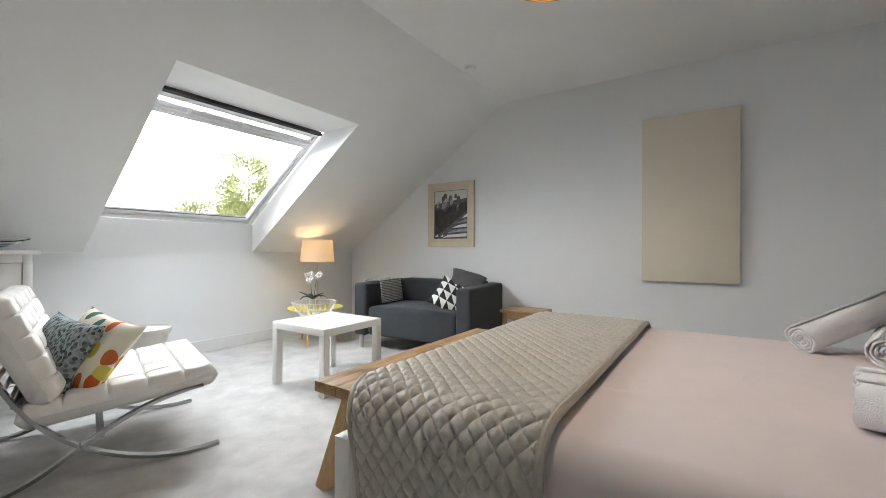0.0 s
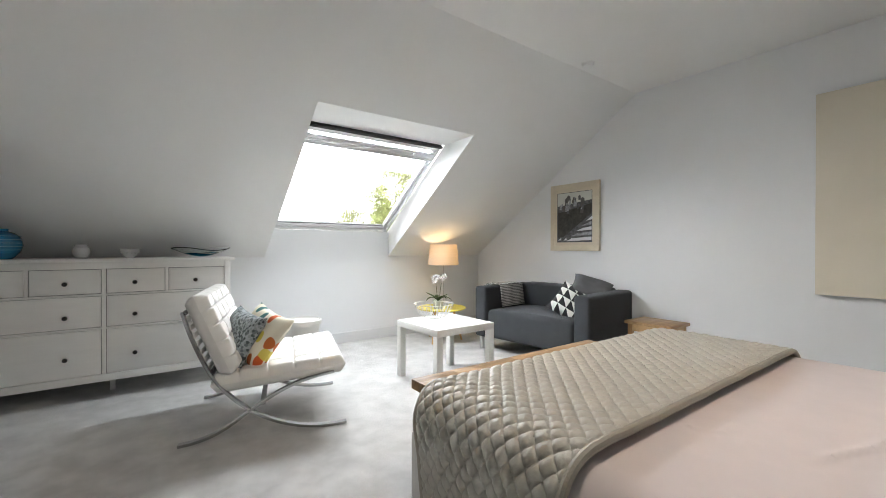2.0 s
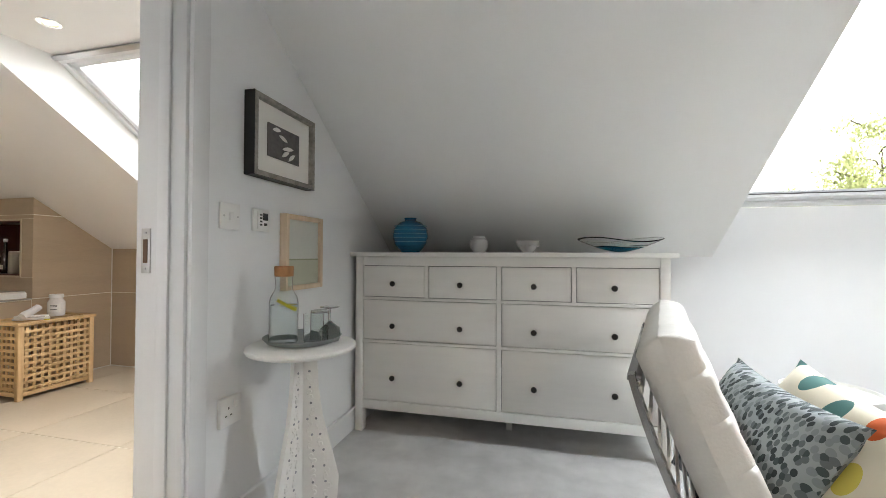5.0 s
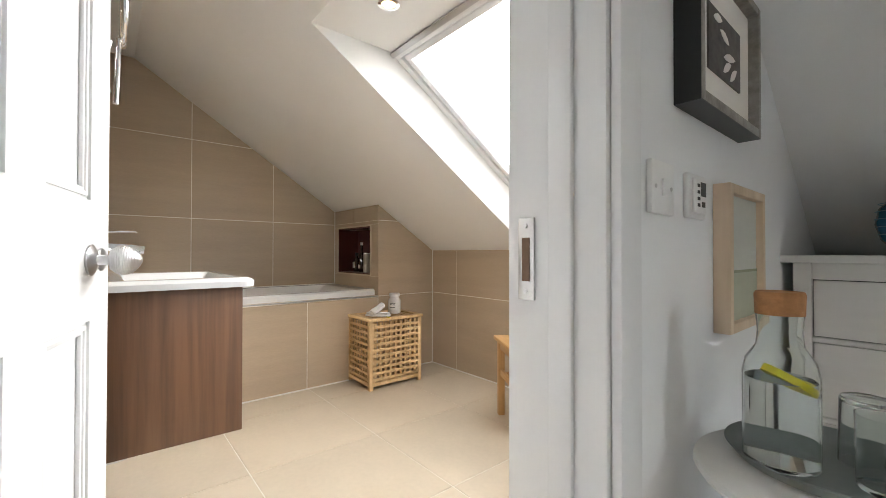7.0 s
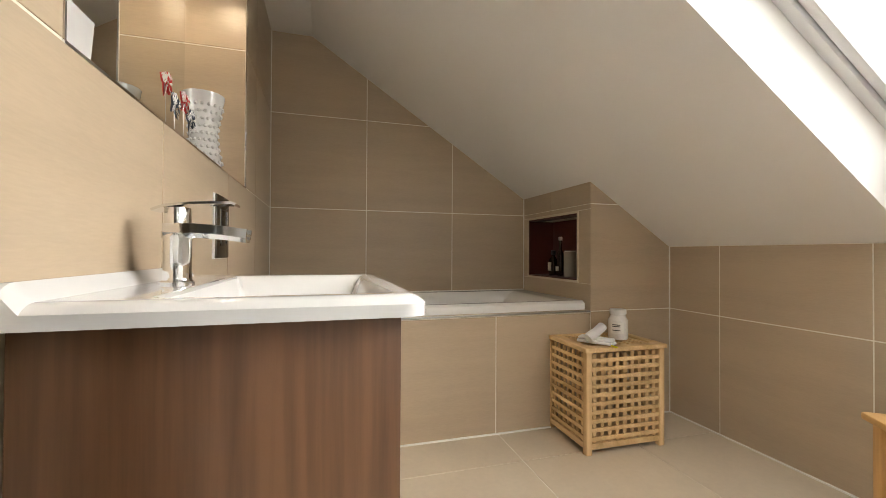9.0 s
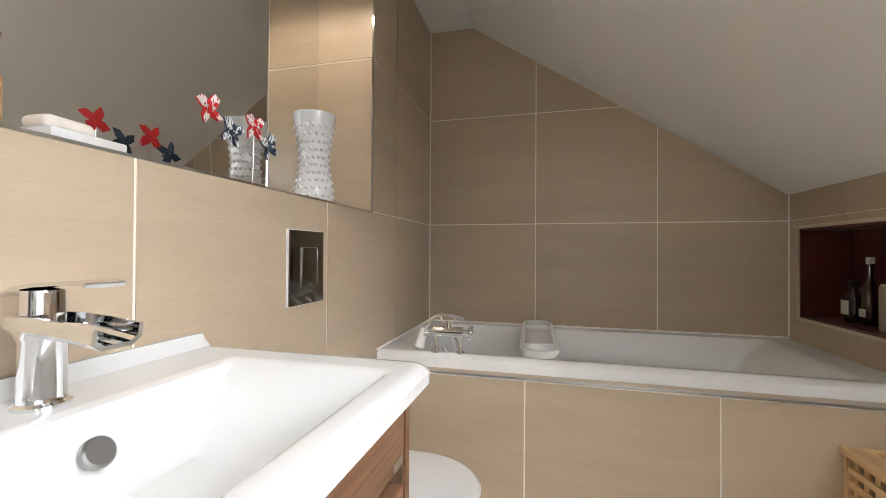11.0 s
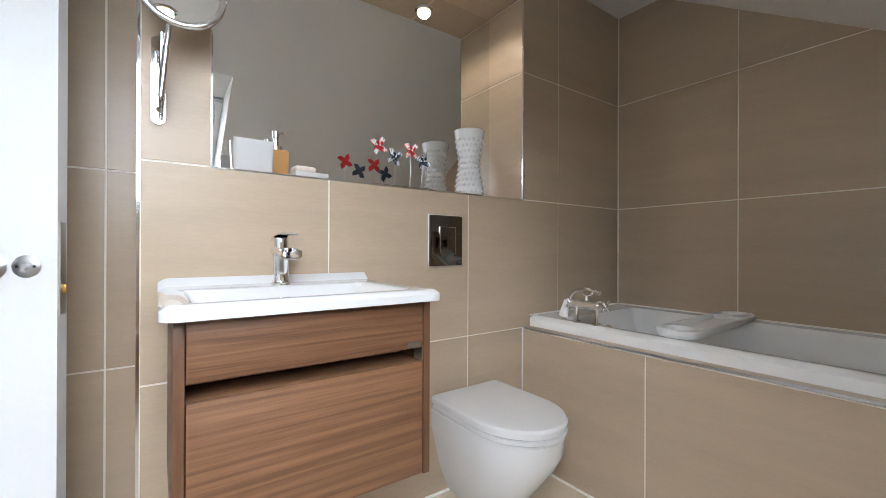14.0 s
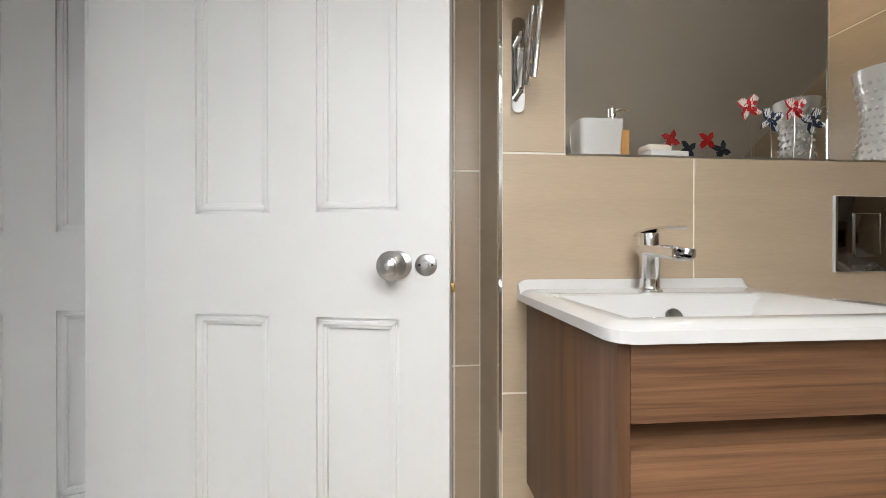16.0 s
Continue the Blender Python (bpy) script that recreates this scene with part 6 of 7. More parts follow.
def shaving_mirror():
    ob = thing("extending_mirror", pose(-2.078, MY, 1.42), "chrome round magnifying mirror on a scissor arm", "shaving mirror")
    bm = bmesh.new()
    prism(bm, [(0.016 * math.cos(a), 0.001, s * 0.098 + 0.016 * math.sin(a)) for s, a0 in ((1, 0), (-1, math.pi)) for a in [a0 + math.pi * k / 10 for k in range(11)]], (0, 0.008, 0))
    part("wall_plate", bm, CHROME, ob)
    for z in (0.06, -0.07):
        bm = bmesh.new()
        cyl(bm, (0, 0.009, z), (0, 0.035, z), 0.007, n=12)
        part("pivot", bm, CHROME, ob)
    for k in range(3):
        y = 0.03 + 0.022 * k
        for a, b in (((-0.004, y, -0.075 + 0.01 * k), (-0.006, y + 0.03, 0.085)), ((-0.008, y, 0.075), (-0.009, y + 0.03, -0.07 + 0.01 * k))):
            bm = bmesh.new()
            tube(bm, [a, b], 0.0035, 6)
            part("scissor_rod", bm, CHROME, ob)
    bm = bmesh.new()
    tube(bm, [(-0.005, 0.115, -0.075), (-0.02, 0.12, 0.10)], 0.0065, 10)
    part("upright", bm, CHROME, ob)
    bm = bmesh.new()
    R = 0.088
    c = Vector((-0.045, 0.13, 0.19))
    tube(bm, [c + Vector((R * math.cos(a), 0, R * math.sin(a))) for a in [2 * math.pi * k / 40 for k in range(40)]], 0.009, 10, True, (0, 1, 0))
    part("mirror_ring", bm, CHROME, ob)
    bm = bmesh.new()
    cyl(bm, c + Vector((0, -0.003, 0)), c + Vector((0, 0.003, 0)), R - 0.004, n=40)
    part("mirror_glass", bm, MIRROR, ob)


shaving_mirror()
# ---- tiles, last of the bathroom ----
Z4 = [FZ - 0.55, BZ, SZ, 1.793, 2.375]
FY = [1.52, 2.097, 2.677, 3.257, 3.837, 4.40]
tiles(far, [(MY, FZ), (QY, FZ), (QY, QZ), (QB, BC), (MY, BC)], FY, Z4, lambda u, v: (FX - T, u, v), (1, 0, 0), TILE)
MXS = [-4.262, -3.682, -3.117, -2.534, -1.954]
tiles(boxed, [(FX, FZ), (MX - 0.004, FZ), (MX - 0.004, SZ), (FX, SZ)], MXS, Z4, lambda u, v: (u, MY - T, v), (0, 1, 0), TILE)
tiles(boxed, [(FX, SZ), (NX0, SZ), (NX0, BC), (FX, BC)], MXS, Z4, lambda u, v: (u, MY - T, v), (0, 1, 0), TILE)
tiles(boxed, [(NX1, SZ), (MX - 0.004, SZ), (MX - 0.004, BC), (NX1, BC)], MXS, Z4, lambda u, v: (u, MY - T, v), (0, 1, 0), TILE)
tiles(boxed, [(NX0, NT), (NX1, NT), (NX1, BC), (NX0, BC)], MXS, Z4, lambda u, v: (u, MY - T, v), (0, 1, 0), TILE)
tiles(boxed, [(NX0, NY), (NX1, NY), (NX1, MY - 0.004), (NX0, MY - 0.004)], MXS, [NY - 0.1, MY + 0.1], lambda u, v: (u, v, NT + T), (0, 0, -1), TILE)
tiles(boxed, [(NX0, NY), (NX1, NY), (NX1, MY - 0.004), (NX0, MY - 0.004)], MXS, [NY - 0.1, MY + 0.1], lambda u, v: (u, v, SZ - T), (0, 0, 1), TILE)
tiles(boxed, [(NY, SZ), (MY - 0.004, SZ), (MY - 0.004, NT), (NY, NT)], [NY - 0.1, MY + 0.1], Z4, lambda u, v: (NX0 - T, u, v), (1, 0, 0), TILE)
tiles(boxed, [(NY, FZ), (MY - 0.008, FZ), (MY - 0.008, BC), (NY, BC)], [NY - 0.1, MY + 0.1], [FZ - 0.1, BC + 0.1], lambda u, v: (MX, u, v), (1, 0, 0), TILE, 0.0035, 0.004)
tiles(back, [(MX + 0.004, FZ), (PW, FZ), (PW, BC), (MX + 0.004, BC)], [-2.534, -1.954, -1.374, -0.8], Z4, lambda u, v: (u, NY - T, v), (0, 1, 0), TILE)
KX = [-3.72, -3.128, -2.534, -1.948, -1.37, -0.8]
tiles(knee, [(BX, FZ), (PW, FZ), (PW, QZ), (BX, QZ)], KX, Z4, lambda u, v: (u, QY + T, v), (0, -1, 0), TILE)
tiles(knee, [(R0, QZ), (R1, QZ), (R1, RS), (R0, RS)], KX, [QZ, 1.6], lambda u, v: (u, QY + T, v), (0, -1, 0), TILE)
tiles(pier, [(CY - 0.0, FZ), (QY, FZ), (QY, QZ), (CY, roof(CY))], [CY - 0.6, QY + 0.1], [FZ - 0.5, BZ, SZ, 2.0], lambda u, v: (BX - T, u, v), (1, 0, 0), TILE)
for reg in ([(FX, BZ), (BX, BZ), (BX, HB - 0.012), (FX, HB - 0.012)], [(FX, HB - 0.012), (H0 - 0.012, HB - 0.012), (H0 - 0.012, HT + 0.012), (FX, HT + 0.012)],
            [(H1 + 0.012, HB - 0.012), (BX, HB - 0.012), (BX, HT + 0.012), (H1 + 0.012, HT + 0.012)], [(FX, HT + 0.012), (BX, HT + 0.012), (BX, roof(CY)), (FX, roof(CY))]):
    tiles(pier, reg, [-4.5, -3.84, -3.2] if reg[0][1] > 1.1 else [-4.5, -3.0], [BZ - 0.01, SZ, 1.5], lambda u, v: (u, CY + T, v), (0, -1, 0), TILE, 0.0015 if reg[0][1] < 1.1 else 0.003)
tiles(panel, [(MY, FZ), (CY, FZ), (CY, BZ - 0.006), (MY, BZ - 0.006)], [1.5, 2.665, 3.25, 3.9], [FZ - 0.1, BZ + 0.1], lambda u, v: (BX - T, u, v), (1, 0, 0), TILE)
tiles(bath_floor, [(BX, NY), (PW, NY), (PW, QY), (BX, QY)], [-3.75, -3.165, -2.55, -1.95, -1.35, -0.75], [1.505, 2.085, 2.667, 3.262, 3.852, 4.45], lambda u, v: (u, v, FZ - T), (0, 0, 1), FTILE, 0.0045)
tiles(bath_floor, [(PW, D0 + 0.022), (-1.06, D0 + 0.022), (-1.06, D1 - 0.022), (PW, D1 - 0.022)], [PW - 0.1, -0.75], [1.505, 2.085, 2.667, 3.262], lambda u, v: (u, v, FZ - T), (0, 0, 1), FTILE, 0.0045)


# white sealant along the inner corners
SEAL = mat("white_sealant", (0.86, 0.84, 0.80), 0.5, vary=0.04, scale=30)
q = 0.007
for a, b in (((BX, QY - q, FZ), (PW - 0.062, QY, FZ + q)), ((BX, CY, FZ), (BX + q, QY - q, FZ + q)), ((BX, MY + q, FZ), (BX + q, CY, FZ + q)), ((BX + q, MY, FZ), (MX - 0.01, MY + q, FZ + q))):
    boxes("sealant", SEAL, bath_floor, (a, b))
q = 0.005
for a, b in (((BX, QY - q, FZ + 0.008), (BX + q, QY, QZ)), ((FX, MY, 0.69), (FX + q, MY + q, BC)), ((FX, CY - q, 0.69), (FX + q, CY, roof(CY)))):
    boxes("sealant", SEAL, far, (a, b))
for a, b in (((FX + 0.004, MY, 0.681), (BX - 0.045, MY + q, 0.687)), ((FX, MY + q, 0.681), (FX + q, CY, 0.687)), ((BX, MY, FZ + 0.008), (BX + q, MY + q, BZ))):
    boxes("sealant", SEAL, boxed, (a, b))


# ---- bedroom: fittings and small things ----
def pendant():
    ob = thing("pendant_lamp", pose(1.33, 0.90, 1.985), "pierced gold metal drum pendant lamp, lit", "pendant lamp")
    for nm, r, mtl in (("shade", 0.2, GOLD), ("inner_shade", 0.196, GOLD)):
        bm = bmesh.new()
        lathe(bm, [(r, 0), (r * 1.005, 0.004), (r, 0.22)], 64)
        lathe(bm, [(r, 0.22), (0.03, 0.235)], 64)
        o = part(nm, bm, mtl, ob)
    bm = bmesh.new()
    tube(bm, [(0.2 * math.cos(a), 0.2 * math.sin(a), 0) for a in [2 * math.pi * k / 64 for k in range(64)]], 0.003, 6, True)
    part("rim", bm, BRASS, ob)
    bm = bmesh.new()
    for row in range(8):
        for k in range(64):
            a = 2 * math.pi * (k + 0.5 * (row % 2)) / 64
            c = Vector((0.1945 * math.cos(a), 0.1945 * math.sin(a), 0.012 + 0.023 * row))
            t = Vector((-math.sin(a), math.cos(a), 0))
            tube(bm, [c + t * 0.0095 * math.cos(u) + Vector((0, 0, 1)) * 0.012 * math.sin(u) for u in [math.pi * e / 6 for e in range(7)]], 0.0011, 4)
    o = part("scale_pattern", bm, BRASS, ob)
    o["kind"] = "stuff"
    bm = bmesh.new()
    bmesh.ops.create_uvsphere(bm, u_segments=20, v_segments=12, radius=0.03, matrix=Matrix.Translation((0, 0, 0.067)))
    part("bulb", bm, glow("warm_bulb", (1.0, 0.78, 0.45), 30), ob, "glowing bulb").visible_shadow = False
    bm = bmesh.new()
    tube(bm, [(0, 0, 0.095), (0, 0, CZ - 1.985)], 0.004, 8)
    cyl(bm, (0, 0, CZ - 1.985 - 0.03), (0, 0, CZ - 1.985), 0.05, n=24)
    part("flex_and_rose", bm, PLASTIC, ob)


pendant()
ob = thing("smoke_alarm", pose(2.77, 2.085, CZ), "small round white smoke alarm on the ceiling", "smoke alarm")
bm = bmesh.new()
lathe(bm, [(0, -0.022), (0.036, -0.02), (0.044, -0.012), (0.046, 0)], 28)
part("cover", bm, PLASTIC, ob)
bm = bmesh.new()
lathe(bm, [(0.046, -0.004), (0.052, -0.003), (0.052, 0.0)], 28)
part("base_ring", bm, PLASTIC, ob)
ob = thing("heating_panel", pose(EX - 0.055, 0.60, 1.39), "plain cream rectangular heating panel on the wall", "heating panel")
bm = bmesh.new()
box(bm, (0, -0.327, -0.661), (0.035, 0.327, 0.661), 0.003)
part("face", bm, PANEL, ob)
boxes("bracket", GLOSS, ob, ((0.035, -0.26, -0.5), (0.055, 0.26, -0.44)), ((0.035, -0.26, 0.44), (0.055, 0.26, 0.5)))


def framed(name, m, w, h, fw, depth, frame_m, mount, label):
    """A framed picture in its own x-z plane that faces -y."""
    ob = thing(name, m, label, "picture")
    for a, b in (((-w / 2, -depth, -h / 2), (-w / 2 + fw, 0, h / 2)), ((w / 2 - fw, -depth, -h / 2), (w / 2, 0, h / 2)), ((-w / 2 + fw, -depth, -h / 2), (w / 2 - fw, 0, -h / 2 + fw)), ((-w / 2 + fw, -depth, h / 2 - fw), (w / 2 - fw, 0, h / 2))):
        boxes("frame_bar", frame_m, ob, (a, b), bev=0.002)
    boxes("mount", mount, ob, ((-w / 2 + fw, -depth * 0.55, -h / 2 + fw), (w / 2 - fw, -0.001, h / 2 - fw)))
    return ob


# townscape over the sofa, on the gable: faces -x
pic = framed("framed_print", pose(EX, 2.838, 1.357, 0, 0, -90), 0.60, 0.71, 0.055, 0.025, CREAMFR, CREAMFR, "cream framed monochrome townscape print above the sofa")
art = boxes("print", ARTMONO, pic, ((-0.215, -0.0165, -0.265), (0.215, -0.0145, 0.265)))
def print_patch(name, material, poly, y, parent):
    bm = bmesh.new()
    prism(bm, [(u, y, v) for u, v in poly], (0, 0.0006, 0))
    return part(name, bm, material, parent)


print_patch("sky", ARTPALE, [(-0.21, 0.12), (0.03, 0.15), (0.21, 0.17), (0.21, 0.26), (-0.21, 0.26)], -0.0173, art)
print_patch("hillside", ARTHILL, [(-0.21, 0.05), (0.21, 0.13), (0.21, 0.03), (-0.12, -0.20), (-0.21, -0.22)], -0.0173, art)
random.seed(5)
for k in range(30):
    x, z = -0.20 + 0.30 * random.random(), 0.03 + 0.15 * random.random()
    w, h = 0.016 + 0.03 * random.random(), 0.02 + 0.035 * random.random()
    print_patch("house", random.choice([ARTMID, ARTDARK, ARTMONO]), [(x, z), (x + w, z), (x + w, z + h), (x + w / 2, z + h * 1.35), (x, z + h)], -0.0181 - 0.0001 * k, art)
for k in range(5):
    z = 0.0 - 0.052 * k
    x = 0.21 - 0.062 * (k + 1)
    print_patch("roof", (SKYBLUE, ARTMID)[k % 2], [(x, z - 0.045), (0.21, z - 0.035), (0.21, z), (x + 0.08, z - 0.015)], -0.0181 - 0.0002 * k, art)
for k in range(3):
    print_patch("garden_wall", SKYBLUE, [(-0.20 + 0.07 * k, -0.245), (-0.16 + 0.07 * k, -0.242), (-0.165 + 0.07 * k, -0.215)], -0.0185, art)
# two pictures on the partition: face +x
pic = framed("framed_print", pose(WX, 3.15, 1.367, 0, 0, 90), 0.376, 0.292, 0.018, 0.045, SILVERFR, MOUNT, "worn silver framed print of pale leaves on grey")
boxes("frame_side", BLACK, pic, ((-0.189, -0.044, -0.147), (-0.1882, -0.001, 0.147)), ((-0.1882, -0.044, -0.1475), (0.1882, -0.001, -0.1463)))
art = boxes("print", ARTDARK, pic, ((-0.10, -0.0285, -0.062), (0.095, -0.0250, 0.062)))
for x, z, a, l in ((-0.05, 0.045, 8, 0.05), (-0.01, 0.022, -15, 0.055), (0.02, -0.012, 10, 0.075), (0.005, -0.035, 30, 0.055), (0.045, -0.04, 38, 0.055)):
    bm = bmesh.new()
    c, s = math.cos(radians(a)), math.sin(radians(a))
    pts = [(u * l / 2, 0.010 * (1 - u * u)) for u in (-1, -0.6, 0, 0.6, 1)] + [(u * l / 2, -0.007 * (1 - u * u)) for u in (0.6, 0, -0.6)]
    prism(bm, [(x + p * c - q * s, -0.0297, z + p * s + q * c) for p, q in pts], (0, 0.0011, 0))
    part("leaf", bm, MOUNT, art)
pic = framed("framed_print", pose(WX, 3.297, 0.950, 0, 0, 90), 0.27, 0.308, 0.02, 0.032, PALEWOOD, ARTPALE, "pale wood framed print of a misty field")
boxes("horizon", mat("sage_field_print", (0.46, 0.47, 0.37), 0.8, vary=0.06), pic, ((-0.115, -0.0185, -0.134), (0.115, -0.0178, -0.03)))
boxes("hedge", mat("olive_line_print", (0.30, 0.32, 0.22), 0.8), pic, ((-0.115, -0.0192, -0.032), (0.115, -0.0186, -0.026)))


def wall_plate(name, y, z, w, h, label, category):
    ob = thing(name, pose(WX, y, z, 0, 0, 90), label, category)
    bm = bmesh.new()
    box(bm, (-w / 2, -0.010, -h / 2), (w / 2, 0, h / 2), 0.003)
    part("plate", bm, PLASTIC, ob)
    return ob


sw = wall_plate("light_switch", 2.895, 1.067, 0.086, 0.086, "white light switch plate beside the doorway", "switch")
boxes("rocker", PLASTIC, sw, ((-0.009, -0.014, -0.014), (0.009, -0.010, 0.014)), bev=0.002)
for sx in (-0.03, 0.03):
    bm = bmesh.new()
    cyl(bm, (sx, -0.0112, 0), (sx, -0.0098, 0), 0.0035, n=10)
    part("screw", bm, STEEL, sw)
th = wall_plate("thermostat", 3.046, 1.066, 0.086, 0.082, "white digital heating controller with a dark display", "thermostat")
boxes("bezel", PLASTIC, th, ((-0.028, -0.016, -0.032), (0.028, -0.010, 0.032)), bev=0.002)
boxes("display", BLACK, th, ((-0.002, -0.0168, 0.0), (0.024, -0.0158, 0.026)))
for k in range(4):
    boxes("button", INKSHADE, th, ((-0.018, -0.0168, -0.02 + 0.012 * k), (-0.006, -0.0158, -0.014 + 0.012 * k)))
boxes("button", INKSHADE, th, ((0.004, -0.0168, -0.02), (0.02, -0.0158, -0.010)))
so = wall_plate("socket_outlet", 2.90, 0.43, 0.092, 0.092, "white single switched socket low on the wall", "socket")
so.children[0].scale = (1, 1.6, 1)
boxes("rocker", PLASTIC, so, ((0.012, -0.021, 0.008), (0.028, -0.016, 0.032)), bev=0.001)
for dx, dz, ww, hh in ((0, 0.012, 0.004, 0.009), (-0.011, -0.012, 0.008, 0.004), (0.011, -0.012, 0.008, 0.004)):
    boxes("pin_hole", INKSHADE, so, ((dx - ww / 2 - 0.012, -0.0166, dz - hh / 2), (dx + ww / 2 - 0.012, -0.0158, dz + hh / 2)))
ob = thing("socket_outlet", pose(EX, -0.14, 0.475, 0, 0, -90), "white double socket on the gable wall", "socket")
bm = bmesh.new()
box(bm, (-0.073, -0.012, -0.043), (0.073, 0, 0.043), 0.003)
part("plate", bm, PLASTIC, ob)
for sx in (-0.035, 0.035):
    for dx, dz, ww, hh in ((0, 0.012, 0.004, 0.009), (-0.011, -0.012, 0.008, 0.004), (0.011, -0.012, 0.008, 0.004)):
        boxes("pin_hole", INKSHADE, ob, ((sx + dx - ww / 2, -0.0126, dz - hh / 2), (sx + dx + ww / 2, -0.0118, dz + hh / 2)))


def carved_stand():
    ob = thing("pedestal_table", pose(-0.822, 3.012, 0), "round white carved fretwork pedestal table", "pedestal table")
    bm = bmesh.new()
    lathe(bm, [(0, 0.612), (0.163, 0.612), (0.177, 0.617), (0.182, 0.625), (0.180, 0.632), (0.174, 0.636), (0, 0.636)], 56)
    part("tabletop", bm, DRESSW, ob)
    prof = [(0.045, 0.612), (0.05, 0.56), (0.055, 0.48), (0.07, 0.38), (0.10, 0.27), (0.125, 0.17), (0.12, 0.10), (0.10, 0.055), (0.13, 0.02), (0.165, 0.006), (0.168, 0.0), (0.12, 0.0), (0.085, 0.03), (0.03, 0.045)]
    random.seed(11)
    for a in (25, 145, 265):
        c, s = math.cos(radians(a)), math.sin(radians(a))
        leg = None
        bm = bmesh.new()
        poly = [(0.006, 0.612)] + prof + [(0.006, 0.045)]
        pts = [(r * c + 0.008 * s, r * s - 0.008 * c, z) for r, z in poly]
        prism(bm, pts, (-0.016 * s, 0.016 * c, 0))
        leg = part("leg_board", bm, DRESSW, ob)
        # carved scrolls on both faces, and grey discs for the shade in pierced eyes
        bm, hole = bmesh.new(), bmesh.new()
        for k in range(26):
            z = 0.09 + 0.47 * k / 26
            rm = next((p[0] + (q[0] - p[0]) * (z - p[1]) / (q[1] - p[1]) for p, q in zip(prof[:8], prof[1:9]) if q[1] <= z <= p[1]), 0.05)
            for r in ((0.55,) if rm < 0.07 else (0.35, 0.7)):
                rr = rm * r + 0.006 * random.uniform(-1, 1)
                for side in (-1, 1):
                    o = Vector((rr * c, rr * s, z)) + side * 0.0085 * Vector((-s, c, 0))
                    if k % 3 == 1:
                        n = side * Vector((-s, c, 0))
                        cyl(hole, o - n * 0.002, o + n * 0.0006, 0.0042, n=8)
                    else:
                        t = Vector((c, s, 0))
                        ph = random.uniform(0, 6)
                        tube(bm, [o + t * 0.010 * math.cos(u + ph) * (0.4 + u / 8) + Vector((0, 0, 1)) * 0.012 * math.sin(u + ph) * (0.4 + u / 8) for u in [0.6 * e for e in range(8)]], 0.0028, 5)
        part("carving", bm, DRESSW, leg)
        part("fret_holes", hole, ARTMID, leg)["kind"] = "stuff"


carved_stand()
STZ = 0.636
tr = thing("serving_tray", pose(-0.835, 3.035, STZ), "round grey metal tray on the pedestal table", "tray")
bm = bmesh.new()
lathe(bm, [(0, 0.0), (0.10, 0.0), (0.118, 0.006), (0.132, 0.022), (0.130, 0.0235), (0.116, 0.009), (0.1, 0.004), (0, 0.004)], 48)
part("dish", bm, TRAYM, tr)
ca = thing("carafe", pose(-0.888, 3.0, STZ + 0.0045), "glass water carafe with a cork stopper and lemon", "carafe")
bm = bmesh.new()
lathe(bm, [(0, 0), (0.046, 0), (0.048, 0.004), (0.048, 0.135), (0.044, 0.155), (0.030, 0.178), (0.028, 0.20), (0.031, 0.232), (0.029, 0.232), (0.0265, 0.2), (0.0285, 0.179), (0.042, 0.154), (0.0458, 0.135), (0.0458, 0.006), (0, 0.005)], 32)
part("bottle", bm, CLEAR, ca)
bm = bmesh.new()
lathe(bm, [(0, 0.0065), (0.0445, 0.0065), (0.0445, 0.128), (0, 0.128)], 32)
part("water", bm, WATER, ca)
bm = bmesh.new()
cyl(bm, (0.006, 0, 0.122), (0.010, 0.004, 0.131), 0.034, n=24)
part("lemon_slice", bm, LEMON, ca)
bm = bmesh.new()
lathe(bm, [(0, 0.262), (0.030, 0.261), (0.032, 0.257), (0.031, 0.226), (0.0, 0.224)], 24)
part("stopper", bm, CORK, ca, "cork stopper")


def tumbler(x, y, down, label):
    g = thing("drinking_glass", pose(x, y, STZ + 0.0045 + (0.0 if not down else 0.0)), label, "glass", "glasses on the tray")
    bm = bmesh.new()
    pr = [(0, 0), (0.03, 0), (0.032, 0.004), (0.034, 0.10), (0.0325, 0.10), (0.0305, 0.008), (0, 0.006)]
    if down:
        pr = [(r, 0.1005 - z) for r, z in pr]
    lathe(bm, pr, 28)
    part("glass", bm, CLEAR, g)


tumbler(-0.80, 3.085, True, "upturned clear tumbler on the tray")
tumbler(-0.775, 3.005, False, "clear tumbler on the tray")
for x, y in ((-0.745, 3.06),):
    g = thing("stem_glass", pose(x, y, STZ + 0.0045), "clear stemmed glass upturned on the tray", "glass", "glasses on the tray")
    bm = bmesh.new()
    lathe(bm, [(0.032, 0), (0.038, 0.02), (0.034, 0.045), (0.012, 0.062), (0.0045, 0.068), (0.004, 0.11), (0.034, 0.117), (0.034, 0.119), (0, 0.119)], 28)
    part("glass", bm, CLEAR, g)

# on the chest of drawers
DZ = 0.955


def pot(name, x, y, prof, material, label, category):
    ob = thing(name, pose(x, y, DZ), label, category)
    bm = bmesh.new()
    lathe(bm, prof, 40)
    part("body", bm, material, ob)
    return ob


